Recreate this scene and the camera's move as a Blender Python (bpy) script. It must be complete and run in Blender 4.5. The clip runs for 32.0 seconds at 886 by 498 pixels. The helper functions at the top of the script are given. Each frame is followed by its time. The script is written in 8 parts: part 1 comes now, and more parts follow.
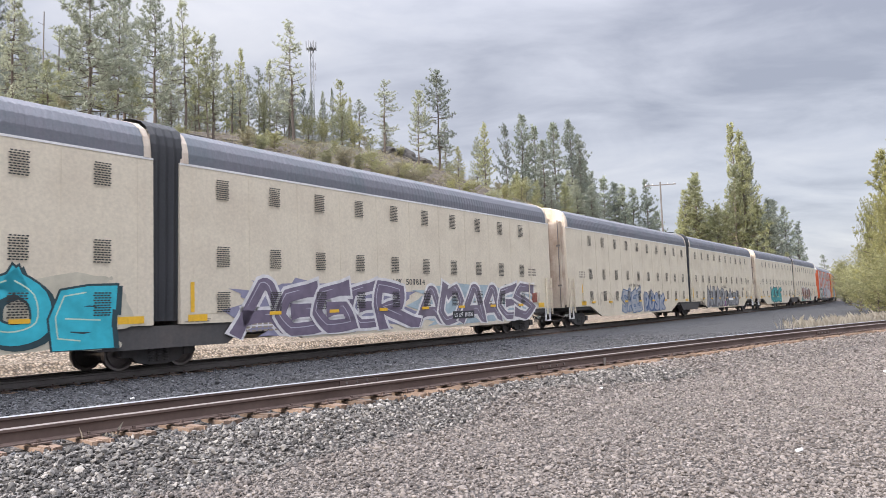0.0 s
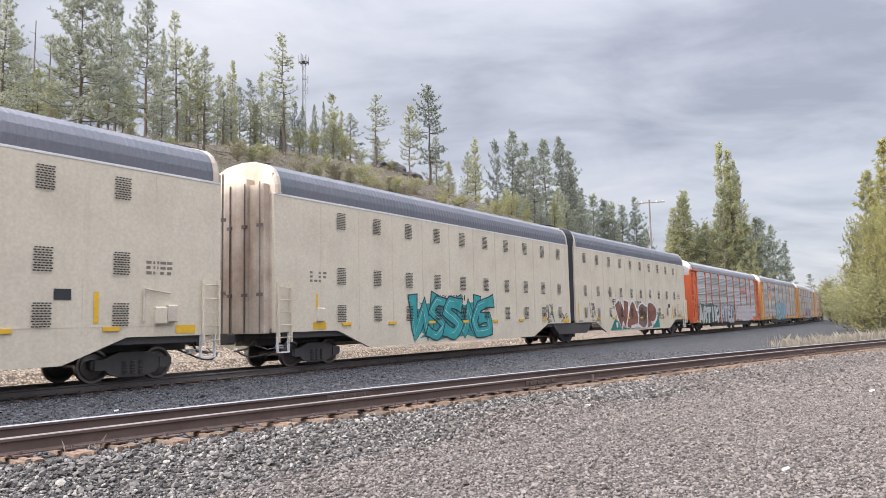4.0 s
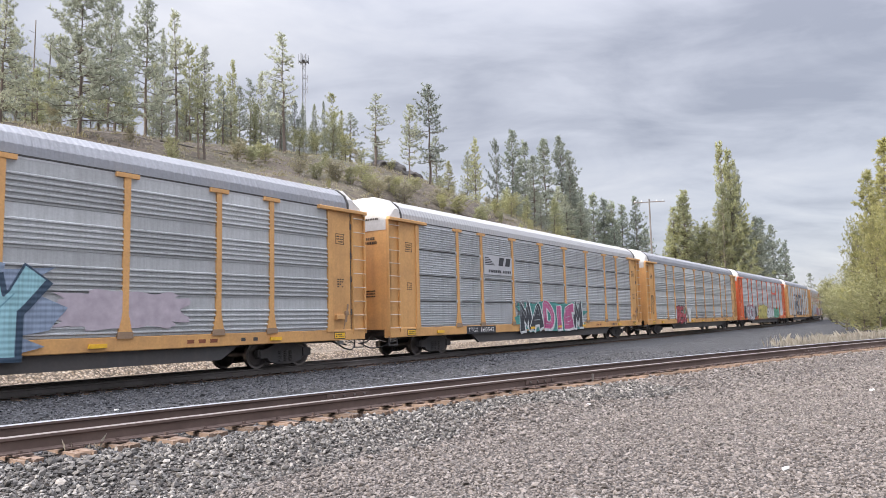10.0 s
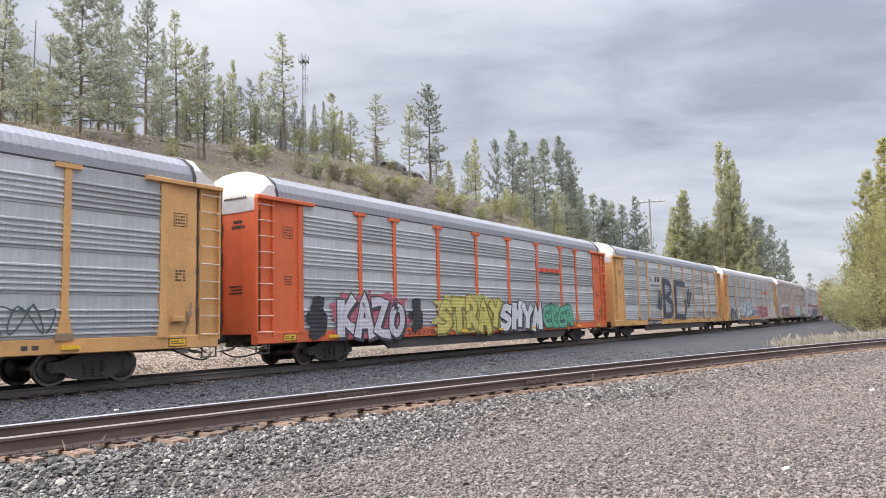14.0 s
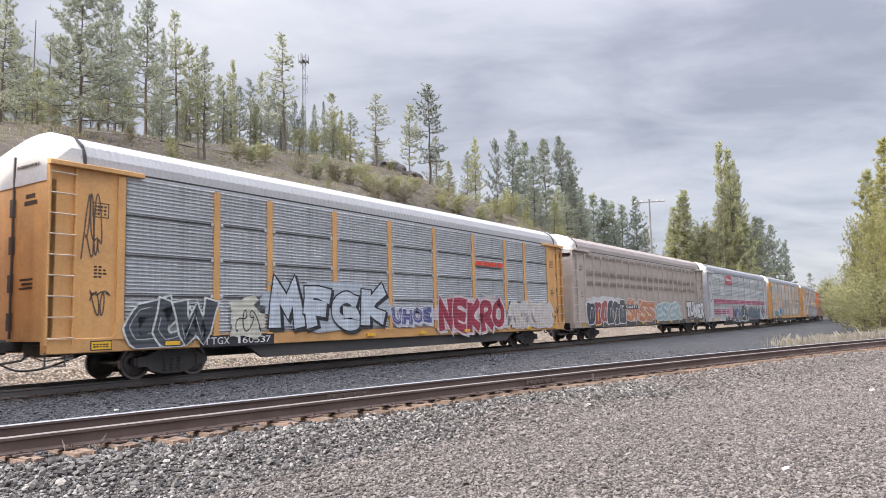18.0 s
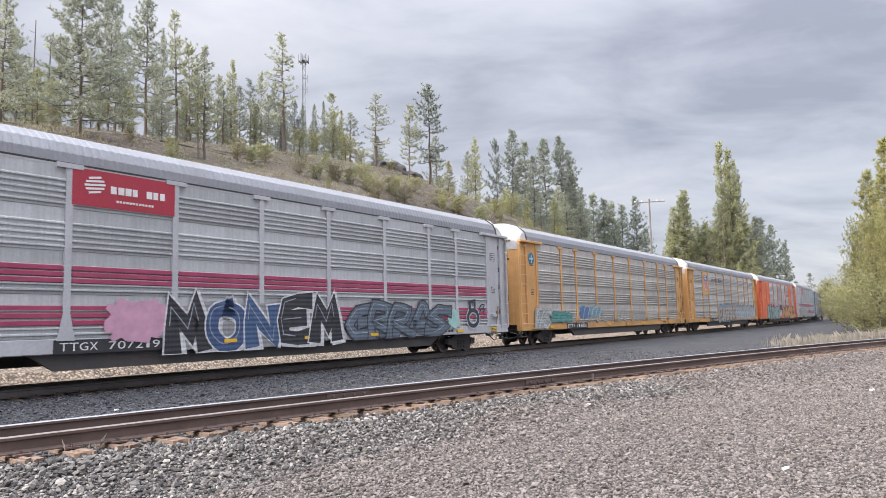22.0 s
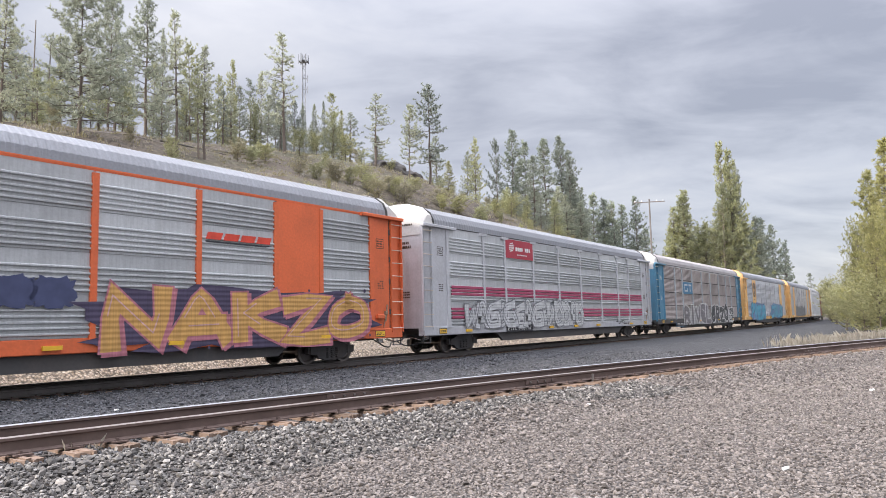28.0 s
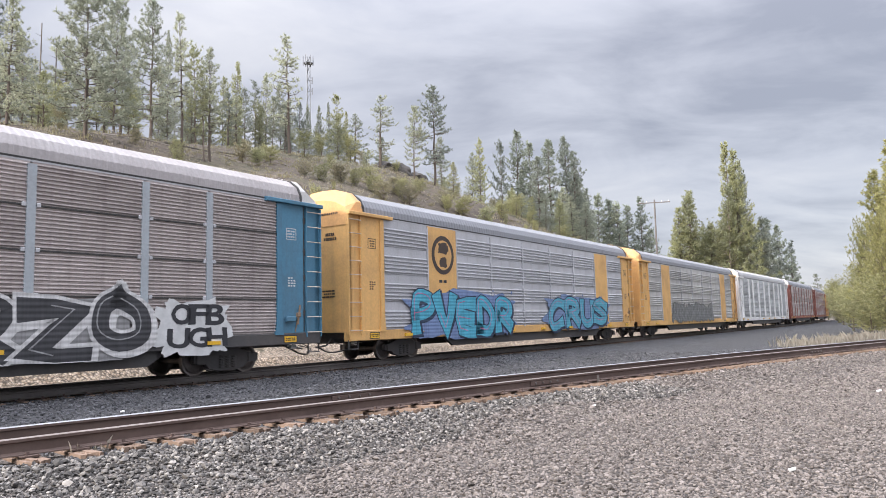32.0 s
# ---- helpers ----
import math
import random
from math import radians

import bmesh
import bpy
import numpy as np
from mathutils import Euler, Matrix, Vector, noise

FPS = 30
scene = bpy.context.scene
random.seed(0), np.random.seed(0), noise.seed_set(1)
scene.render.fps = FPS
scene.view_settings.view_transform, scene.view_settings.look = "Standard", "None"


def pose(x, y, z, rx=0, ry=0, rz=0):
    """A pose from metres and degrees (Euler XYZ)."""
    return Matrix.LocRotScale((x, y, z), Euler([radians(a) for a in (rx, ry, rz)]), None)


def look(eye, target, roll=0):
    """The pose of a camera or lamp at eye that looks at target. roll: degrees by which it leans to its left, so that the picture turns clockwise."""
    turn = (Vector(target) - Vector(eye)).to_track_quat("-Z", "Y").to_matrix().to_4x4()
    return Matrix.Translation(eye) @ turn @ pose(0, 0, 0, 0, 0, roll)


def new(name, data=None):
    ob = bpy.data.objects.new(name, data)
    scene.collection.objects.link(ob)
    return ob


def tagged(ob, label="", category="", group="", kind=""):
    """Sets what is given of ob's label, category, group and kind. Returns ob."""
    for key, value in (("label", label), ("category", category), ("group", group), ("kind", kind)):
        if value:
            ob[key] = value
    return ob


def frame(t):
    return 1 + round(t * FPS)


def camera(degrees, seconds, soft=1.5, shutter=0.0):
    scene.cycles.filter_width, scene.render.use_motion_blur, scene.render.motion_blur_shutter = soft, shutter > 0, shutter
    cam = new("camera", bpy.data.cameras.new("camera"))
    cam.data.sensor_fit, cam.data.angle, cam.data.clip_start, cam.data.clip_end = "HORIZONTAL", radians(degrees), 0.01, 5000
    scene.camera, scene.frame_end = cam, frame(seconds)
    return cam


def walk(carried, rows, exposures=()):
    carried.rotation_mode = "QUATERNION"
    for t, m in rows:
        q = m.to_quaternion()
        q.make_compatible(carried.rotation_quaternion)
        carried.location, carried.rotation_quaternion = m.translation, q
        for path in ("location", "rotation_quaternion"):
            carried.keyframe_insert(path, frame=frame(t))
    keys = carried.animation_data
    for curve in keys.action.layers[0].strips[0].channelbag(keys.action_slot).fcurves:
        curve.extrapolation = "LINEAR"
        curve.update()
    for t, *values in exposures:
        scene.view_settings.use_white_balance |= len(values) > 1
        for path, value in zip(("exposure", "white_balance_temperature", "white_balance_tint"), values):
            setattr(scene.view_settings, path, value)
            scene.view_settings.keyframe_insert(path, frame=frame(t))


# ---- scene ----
# ------------------------------------------------------------ camera
EYE = Vector((0.0, 0.0, 1.163))


def aim(yaw, pitch, roll):
    """Camera pose from degrees: turn to the right of +y, tilt up, lean."""
    a, b = radians(yaw), radians(pitch)
    way = Vector((math.sin(a) * math.cos(b), math.cos(a) * math.cos(b), math.sin(b)))
    return look(EYE, EYE + way, roll)


REST = aim(0.0, 5.77, -1.39)
cam = camera(62.8, 32.0, soft=0.65, shutter=0.05)
walk(cam, [
    (0.0, aim(-0.864, 4.688, -2.05)), (0.5, aim(-0.898, 4.83, -1.68)), (1.0, aim(-0.573, 5.52, -1.28)),
    (1.5, aim(-0.188, 5.79, -1.33)), (2.0, aim(-0.061, 5.84, -1.38)), (2.5, aim(0.0, 5.85, -1.39)),
    (3.5, aim(0.0, 5.84, -1.395)), (5.5, REST), (30.4, REST), (31.0, aim(-0.05, 5.80, -1.45)),
    (31.5, aim(-0.157, 5.82, -1.42)), (32.0, aim(-0.386, 5.87, -1.48)),
])

# ------------------------------------------------------------ world, sun
world = bpy.data.worlds.new("sky")
scene.world = world
world.use_nodes = True
SUN_AZ, SUN_EL = radians(-128), radians(24)      # clockwise from +y; height above the horizon


def build_world():
    nt = world.node_tree
    nt.nodes.clear()
    N, L = nt.nodes.new, nt.links.new
    out = N("ShaderNodeOutputWorld")
    sky = N("ShaderNodeTexSky")
    sky.sky_type, sky.sun_disc = "NISHITA", False
    sky.sun_elevation, sky.sun_rotation = SUN_EL, SUN_AZ
    b1 = N("ShaderNodeBackground")
    b1.inputs["Strength"].default_value = 0.12
    L(sky.outputs[0], b1.inputs[0])
    co = N("ShaderNodeTexCoord")
    sep = N("ShaderNodeSeparateXYZ")
    L(co.outputs["Generated"], sep.inputs[0])
    den = N("ShaderNodeMath")
    den.operation = "MAXIMUM"
    L(sep.outputs[2], den.inputs[0])
    den.inputs[1].default_value = 0.0
    add = N("ShaderNodeMath")
    add.operation = "ADD"
    L(den.outputs[0], add.inputs[0])
    add.inputs[1].default_value = 0.24
    dx, dy = N("ShaderNodeMath"), N("ShaderNodeMath")
    for m, k in ((dx, 0), (dy, 1)):
        m.operation = "DIVIDE"
        L(sep.outputs[k], m.inputs[0])
        L(add.outputs[0], m.inputs[1])
    com = N("ShaderNodeCombineXYZ")
    L(dx.outputs[0], com.inputs[0])
    L(dy.outputs[0], com.inputs[1])
    mp = N("ShaderNodeMapping")
    mp.inputs["Rotation"].default_value = (0, 0, -0.7)
    mp.inputs["Scale"].default_value = (0.6, 1.0, 1)
    mp.inputs["Location"].default_value = (9.624, 14.093, 0)
    L(com.outputs[0], mp.inputs[0])
    n1, n2 = N("ShaderNodeTexNoise"), N("ShaderNodeTexNoise")
    for n, sc, de in ((n1, 1.15, 7), (n2, 3.4, 6)):
        n.inputs["Scale"].default_value, n.inputs["Detail"].default_value = sc, de
        n.inputs["Roughness"].default_value = 0.55
        n.inputs["Distortion"].default_value = 0.5
        L(mp.outputs[0], n.inputs["Vector"])
    mix = N("ShaderNodeMix")
    mix.inputs[0].default_value = 0.38
    L(n1.outputs[0], mix.inputs[2])
    L(n2.outputs[0], mix.inputs[3])
    ramp = N("ShaderNodeValToRGB")
    e = ramp.color_ramp.elements
    e[0].position, e[0].color = 0.37, (0.42, 0.44, 0.53, 1)
    e[1].position, e[1].color = 0.62, (0.83, 0.835, 0.90, 1)
    m = ramp.color_ramp.elements.new(0.50)
    m.color = (0.66, 0.68, 0.775, 1)
    L(mix.outputs[0], ramp.inputs[0])
    # an overcast sky is brighter overhead, and round the veiled sun
    square = N("ShaderNodeMath")
    square.operation = "MULTIPLY"
    L(den.outputs[0], square.inputs[0])
    L(den.outputs[0], square.inputs[1])
    fourth = N("ShaderNodeMath")
    fourth.operation = "MULTIPLY"
    L(square.outputs[0], fourth.inputs[0])
    L(square.outputs[0], fourth.inputs[1])
    rise = N("ShaderNodeMath")
    rise.operation = "MULTIPLY_ADD"
    L(fourth.outputs[0], rise.inputs[0])
    rise.inputs[1].default_value, rise.inputs[2].default_value = 4.0, 0.455
    dot = N("ShaderNodeVectorMath")
    dot.operation = "DOT_PRODUCT"
    L(co.outputs["Generated"], dot.inputs[0])
    dot.inputs[1].default_value = (math.sin(SUN_AZ) * math.cos(SUN_EL), math.cos(SUN_AZ) * math.cos(SUN_EL), math.sin(SUN_EL))
    pos = N("ShaderNodeMath")
    pos.operation = "MAXIMUM"
    L(dot.outputs["Value"], pos.inputs[0])
    pos.inputs[1].default_value = 0.0
    glow = N("ShaderNodeMath")
    glow.operation = "POWER"
    L(pos.outputs[0], glow.inputs[0])
    glow.inputs[1].default_value = 4.0
    lum = N("ShaderNodeMath")
    lum.operation = "MULTIPLY_ADD"
    L(glow.outputs[0], lum.inputs[0])
    lum.inputs[1].default_value = 2.3
    L(rise.outputs[0], lum.inputs[2])
    b2 = N("ShaderNodeBackground")
    L(lum.outputs[0], b2.inputs["Strength"])
    L(ramp.outputs[0], b2.inputs[0])
    ms = N("ShaderNodeMixShader")
    ms.inputs[0].default_value = 0.93
    L(b1.outputs[0], ms.inputs[1])
    L(b2.outputs[0], ms.inputs[2])
    L(ms.outputs[0], out.inputs[0])


build_world()
sun_data = bpy.data.lights.new("sun", "SUN")
sun_data.energy, sun_data.angle, sun_data.color = 2.1, radians(7), (1.0, 0.90, 0.76)
sun = new("sun", sun_data)
SUN_DIR = Vector((math.sin(SUN_AZ) * math.cos(SUN_EL), math.cos(SUN_AZ) * math.cos(SUN_EL), math.sin(SUN_EL)))
sun.matrix_world = look(SUN_DIR * 200, (0, 0, 0))
scene.view_settings.exposure = 0.99


# ------------------------------------------------------------ materials
def material(name, rough=0.6, metal=0.0):
    m = bpy.data.materials.new(name)
    m.use_nodes = True
    b = m.node_tree.nodes["Principled BSDF"]
    b.inputs["Roughness"].default_value, b.inputs["Metallic"].default_value = rough, metal
    return m, m.node_tree, b


def noise_node(nt, scale, detail=4, stretch=None, rough=0.55, coord="Object"):
    co = nt.nodes.new("ShaderNodeTexCoord")
    v = co.outputs[coord]
    if stretch:
        mp = nt.nodes.new("ShaderNodeMapping")
        mp.inputs["Scale"].default_value = stretch
        nt.links.new(v, mp.inputs[0])
        v = mp.outputs[0]
    n = nt.nodes.new("ShaderNodeTexNoise")
    n.inputs["Scale"].default_value, n.inputs["Detail"].default_value = scale, detail
    n.inputs["Roughness"].default_value = rough
    nt.links.new(v, n.inputs["Vector"])
    return n


def ramp_node(nt, src, stops):
    r = nt.nodes.new("ShaderNodeValToRGB")
    e = r.color_ramp.elements
    while len(e) < len(stops):
        e.new(0.5)
    for k, (pos, col) in zip(e, stops):
        k.position, k.color = pos, (*col, 1) if len(col) == 3 else col
    nt.links.new(src, r.inputs[0])
    return r


def mix_color(nt, fac, a, b, blend="MIX"):
    m = nt.nodes.new("ShaderNodeMix")
    m.data_type, m.blend_type = "RGBA", blend
    for sock, v in ((m.inputs[0], fac), (m.inputs[6], a), (m.inputs[7], b)):
        if isinstance(v, (int, float)):
            sock.default_value = v
        elif isinstance(v, tuple):
            sock.default_value = (*v, 1)
        else:
            nt.links.new(v, sock)
    return m.outputs[2]


def bump(nt, bsdf, src, strength, dist):
    b = nt.nodes.new("ShaderNodeBump")
    b.inputs["Strength"].default_value, b.inputs["Distance"].default_value = strength, dist
    nt.links.new(src, b.inputs["Height"])
    nt.links.new(b.outputs[0], bsdf.inputs["Normal"])


def random_value(nt):
    return nt.nodes.new("ShaderNodeObjectInfo").outputs["Random"]


def paint(name, color, rough=0.55, metal=0.0, dirt=(0.16, 0.12, 0.09), amount=0.35, vary=0.0, streak=0.4, columns=0.0):
    """Weathered paint: dirt blotches, streaks that run down, a little change from piece to piece."""
    m, nt, b = material(name, rough, metal)
    big = noise_node(nt, 0.8, 5)
    fine = noise_node(nt, 14, 4)
    run = noise_node(nt, 1.0, 4, (5.0, 5.0, 0.22))
    d1 = ramp_node(nt, big.outputs[0], [(0.45, (0, 0, 0)), (0.78, (amount, amount, amount))]).outputs[0]
    d2 = ramp_node(nt, run.outputs[0], [(0.5, (0, 0, 0)), (0.8, (streak, streak, streak))]).outputs[0]
    c = mix_color(nt, d1, color, dirt)
    c = mix_color(nt, d2, c, tuple(0.55 * k + 0.45 * j for k, j in zip(dirt, color)))
    f = ramp_node(nt, fine.outputs[0], [(0.3, (0.9, 0.9, 0.9)), (0.7, (1.06, 1.06, 1.06))]).outputs[0]
    c = mix_color(nt, 1.0, c, f, "MULTIPLY")
    if columns:                                   # columns of small drain holes
        w = noise_node(nt, 1.0, 2, (24.0, 0.01, 0.5))
        k = ramp_node(nt, w.outputs[0], [(0.40, (1 - columns,) * 3), (0.54, (1.0, 1.0, 1.0))]).outputs[0]
        c = mix_color(nt, 1.0, c, k, "MULTIPLY")
    if vary:
        v = ramp_node(nt, random_value(nt), [(0.0, (1 - vary,) * 3), (1.0, (1 + vary,) * 3)]).outputs[0]
        c = mix_color(nt, 1.0, c, v, "MULTIPLY")
    nt.links.new(c, b.inputs["Base Color"])
    r = ramp_node(nt, big.outputs[0], [(0.3, (max(rough - 0.1, 0.05),) * 3), (0.7, (min(rough + 0.15, 1),) * 3)]).outputs[0]
    nt.links.new(r, b.inputs["Roughness"])
    bump(nt, b, fine.outputs[0], 0.08, 0.01)
    return m


GALV = paint("galvanised_sheet", (0.49, 0.50, 0.505), 0.5, 0.2, (0.22, 0.21, 0.20), 0.4, 0.15, 0.15, 0.09)
GALV_FINE = paint("close_ribbed_sheet", (0.52, 0.53, 0.545), 0.5, 0.2, (0.22, 0.21, 0.20), 0.45, 0.08, 0.4, 0.16)
GALV_BROWN = paint("grimy_sheet", (0.50, 0.47, 0.44), 0.6, 0.15, (0.21, 0.175, 0.15), 0.5, 0.14, 0.3, 0.16)
GALV_TAN = paint("dusty_sheet", (0.53, 0.515, 0.50), 0.55, 0.2, (0.22, 0.19, 0.17), 0.45, 0.14, 0.25, 0.14)
SILVER = paint("silver_paint", (0.51, 0.51, 0.53), 0.5, 0.2, (0.26, 0.24, 0.23), 0.4, 0.06, 0.4)
YELLOW = paint("yellow_paint", (0.64, 0.345, 0.125), 0.5, 0, (0.26, 0.15, 0.08), 0.5, 0.05, 0.5)
YELLOW_PALE = paint("faded_yellow_paint", (0.72, 0.42, 0.15), 0.55, 0, (0.28, 0.17, 0.1), 0.5, 0.05, 0.5)
ORANGE = paint("orange_paint", (0.68, 0.135, 0.043), 0.5, 0, (0.3, 0.1, 0.05), 0.35, 0.04, 0.35)
BROWN = paint("brown_paint", (0.43, 0.378, 0.36), 0.6, 0, (0.15, 0.12, 0.105), 0.55, 0.12, 0.65)
BROWN_LIGHT = paint("pale_brown_paint", (0.43, 0.37, 0.325), 0.6, 0, (0.2, 0.16, 0.13), 0.4, 0.03, 0.4)
BLUE = paint("blue_paint", (0.075, 0.215, 0.32), 0.5, 0, (0.09, 0.10, 0.11), 0.5, 0.05, 0.5)
BROWN_WARM = paint("warm_brown_paint", (0.37, 0.315, 0.275), 0.6, 0, (0.22, 0.18, 0.155), 0.4, 0.04, 0.4)
REDBROWN = paint("red_brown_paint", (0.26, 0.085, 0.06), 0.6, 0, (0.13, 0.07, 0.06), 0.5, 0.06, 0.5)
CREAM = paint("cream_paint", (0.665, 0.59, 0.462), 0.5, 0, (0.42, 0.34, 0.26), 0.32, 0.0, 0.35)
WHITE = paint("white_paint", (0.76, 0.75, 0.74), 0.5, 0, (0.40, 0.36, 0.32), 0.35, 0.0, 0.35)
END_CREAM = paint("rust_stained_cream", (0.60, 0.52, 0.425), 0.55, 0, (0.22, 0.115, 0.06), 0.75, 0.0, 0.85)
ROOF_WHITE = paint("white_roof", (0.37, 0.365, 0.365), 0.45, 0.1, (0.38, 0.36, 0.35), 0.4, 0.0, 0.3)
ROOF_WORN = paint("worn_pinkish_roof", (0.335, 0.31, 0.305), 0.5, 0.1, (0.26, 0.23, 0.22), 0.45, 0.0, 0.4)
ROOF_GREY = paint("grey_roof", (0.235, 0.24, 0.258), 0.5, 0.2, (0.25, 0.24, 0.24), 0.4, 0.0, 0.3)
ROOF_DARK = paint("dark_grey_roof", (0.15, 0.15, 0.172), 0.6, 0.1, (0.10, 0.16, 0.17), 0.4, 0.0, 0.3)
ROOF_BROWN = paint("brownish_roof", (0.30, 0.26, 0.24), 0.55, 0.1, (0.25, 0.2, 0.18), 0.4, 0.0, 0.3)
BLACK = paint("grimy_black_steel", (0.075, 0.071, 0.071), 0.7, 0.1, (0.15, 0.125, 0.11), 0.5, 0.1, 0.4)
BELLOWS = paint("black_rubber", (0.025, 0.026, 0.03), 0.6, 0, (0.06, 0.06, 0.065), 0.5, 0.05, 0.4)
# near-black for dark joints and vent holes, and for eave shade painted as colour
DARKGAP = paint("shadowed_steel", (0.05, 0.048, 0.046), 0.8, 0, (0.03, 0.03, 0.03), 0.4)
FOOT_GRIME = paint("grimy_brown_plate", (0.30, 0.20, 0.125), 0.7, 0, (0.14, 0.10, 0.08), 0.6, 0.06, 0.5)
RUNG_PALE = paint("worn_pale_rung", (0.60, 0.50, 0.40), 0.5, 0, (0.3, 0.22, 0.16), 0.4)
HOSE = paint("black_air_hose", (0.03, 0.03, 0.032), 0.6, 0, (0.1, 0.09, 0.08), 0.4)
STEEL = paint("worn_steel", (0.23, 0.21, 0.20), 0.35, 0.8, (0.10, 0.06, 0.045), 0.5)
# brown of the sill boards; on the louvres it paints in the slots' shading
LOUVRE = paint("board_and_louvre_shade", (0.135, 0.112, 0.10), 0.8, 0, (0.2, 0.16, 0.14), 0.4)
POST_BLUE = paint("blue_grey_post", (0.38, 0.415, 0.44), 0.55, 0, (0.25, 0.24, 0.24), 0.45, 0.03, 0.4)
HOOD = paint("off_white_hood", (0.47, 0.455, 0.435), 0.55, 0, (0.36, 0.31, 0.26), 0.4, 0.0, 0.4)
RAIL_SIDE = paint("rusty_rail", (0.125, 0.086, 0.072), 0.75, 0.2, (0.06, 0.04, 0.035), 0.5)
RAIL_DARK = paint("dark_rail", (0.15, 0.134, 0.125), 0.75, 0.2, (0.10, 0.085, 0.075), 0.5)
RAIL_DULL = paint("dull_rail_head", (0.25, 0.215, 0.195), 0.5, 0.3, (0.2, 0.15, 0.13), 0.4)
RAIL_TOP = paint("polished_rail_head", (0.34, 0.345, 0.36), 0.48, 0.3, (0.35, 0.33, 0.32), 0.3)
TIE_WOOD = paint("weathered_tie_wood", (0.20, 0.137, 0.10), 0.9, 0, (0.085, 0.058, 0.045), 0.8, 0.32, 0.7)
REFLECT = paint("yellow_reflector", (0.78, 0.45, 0.03), 0.4, 0, (0.4, 0.25, 0.05), 0.2)
PANEL_RED = paint("red_sign_paint", (0.38, 0.03, 0.055), 0.45, 0, (0.3, 0.04, 0.04), 0.3)
_flat = {}


def flat(r, g, b, rough=0.6):
    """Sprayed or lettered paint in one colour, with a slight unevenness."""
    key = (r, g, b)
    if key not in _flat:
        m, nt, bs = material("spray_paint", rough)
        n = noise_node(nt, 3.0, 4)
        c = ramp_node(nt, n.outputs[0], [(0.3, tuple(k * 0.82 for k in key)), (0.7, tuple(min(1, k * 1.12 + 0.005) for k in key))]).outputs[0]
        nt.links.new(c, bs.inputs["Base Color"])
        _flat[key] = m
    return _flat[key]


_sprayed = {}
RIBBED = [True]                                   # off for wagons with smooth sides


def sprayed(y, rgb):
    """Sprayed paint; where it lies over the ribbed sheets it takes on their ribs."""
    if y > -1.64 or not RIBBED[0]:
        return flat(*rgb)
    if rgb not in _sprayed:
        m, nt, b = material("sprayed_paint_on_ribs", 0.55)
        tc = nt.nodes.new("ShaderNodeTexCoord")
        wave = nt.nodes.new("ShaderNodeTexWave")
        wave.bands_direction = "Z"
        wave.inputs["Scale"].default_value = 2.36
        wave.inputs["Distortion"].default_value = 0.0
        nt.links.new(tc.outputs["Object"], wave.inputs["Vector"])
        n = noise_node(nt, 3.0, 5)
        c = ramp_node(nt, n.outputs[0], [(0.3, tuple(0.8 * k for k in rgb)), (0.7, tuple(min(1, 1.08 * k + 0.01) for k in rgb))]).outputs[0]
        col = noise_node(nt, 1.0, 2, (24.0, 0.01, 0.5))
        v = ramp_node(nt, col.outputs[0], [(0.40, (0.82,) * 3), (0.52, (1.0,) * 3)]).outputs[0]
        c = mix_color(nt, 1.0, c, v, "MULTIPLY")
        nt.links.new(c, b.inputs["Base Color"])
        bump(nt, b, wave.outputs["Fac"], 0.22, 0.03)
        _sprayed[rgb] = m
    return _sprayed[rgb]


def gravel(name, cols, scale, rough=0.95, depth=0.03):
    """Crushed stone: each cell its own tone, cells domed, shade painted in between them."""
    m, nt, b = material(name, rough)
    co = nt.nodes.new("ShaderNodeTexCoord")
    vo = nt.nodes.new("ShaderNodeTexVoronoi")
    vo.inputs["Scale"].default_value = scale
    nt.links.new(co.outputs["Object"], vo.inputs["Vector"])
    sep = nt.nodes.new("ShaderNodeSeparateColor")
    nt.links.new(vo.outputs["Color"], sep.inputs[0])
    c = ramp_node(nt, sep.outputs[0], [(i / (len(cols) - 1), k) for i, k in enumerate(cols)]).outputs[0]
    big = noise_node(nt, 0.22, 5)
    f = ramp_node(nt, big.outputs[0], [(0.3, (0.8, 0.8, 0.8)), (0.7, (1.15, 1.13, 1.1))]).outputs[0]
    c = mix_color(nt, 1.0, c, f, "MULTIPLY")
    # shade between the stones is put into the colour: darker away from cell centres
    gap_shade = ramp_node(nt, vo.outputs["Distance"], [(0.2, (1, 1, 1)), (0.7, (0.12, 0.12, 0.12))]).outputs[0]
    c = mix_color(nt, 0.85, c, gap_shade, "MULTIPLY")
    nt.links.new(c, b.inputs["Base Color"])
    inv = nt.nodes.new("ShaderNodeMath")
    inv.operation = "MULTIPLY"
    inv.inputs[1].default_value = -1
    nt.links.new(vo.outputs["Distance"], inv.inputs[0])
    bump(nt, b, inv.outputs[0], 1.0, depth)
    return m


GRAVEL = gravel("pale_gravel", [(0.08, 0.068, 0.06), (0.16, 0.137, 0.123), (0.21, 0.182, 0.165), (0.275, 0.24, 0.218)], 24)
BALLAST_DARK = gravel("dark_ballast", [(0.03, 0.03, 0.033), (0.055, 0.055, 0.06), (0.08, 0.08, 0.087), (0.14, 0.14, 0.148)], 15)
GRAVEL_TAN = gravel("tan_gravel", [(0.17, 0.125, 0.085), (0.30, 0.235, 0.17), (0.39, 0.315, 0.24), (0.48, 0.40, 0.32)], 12)


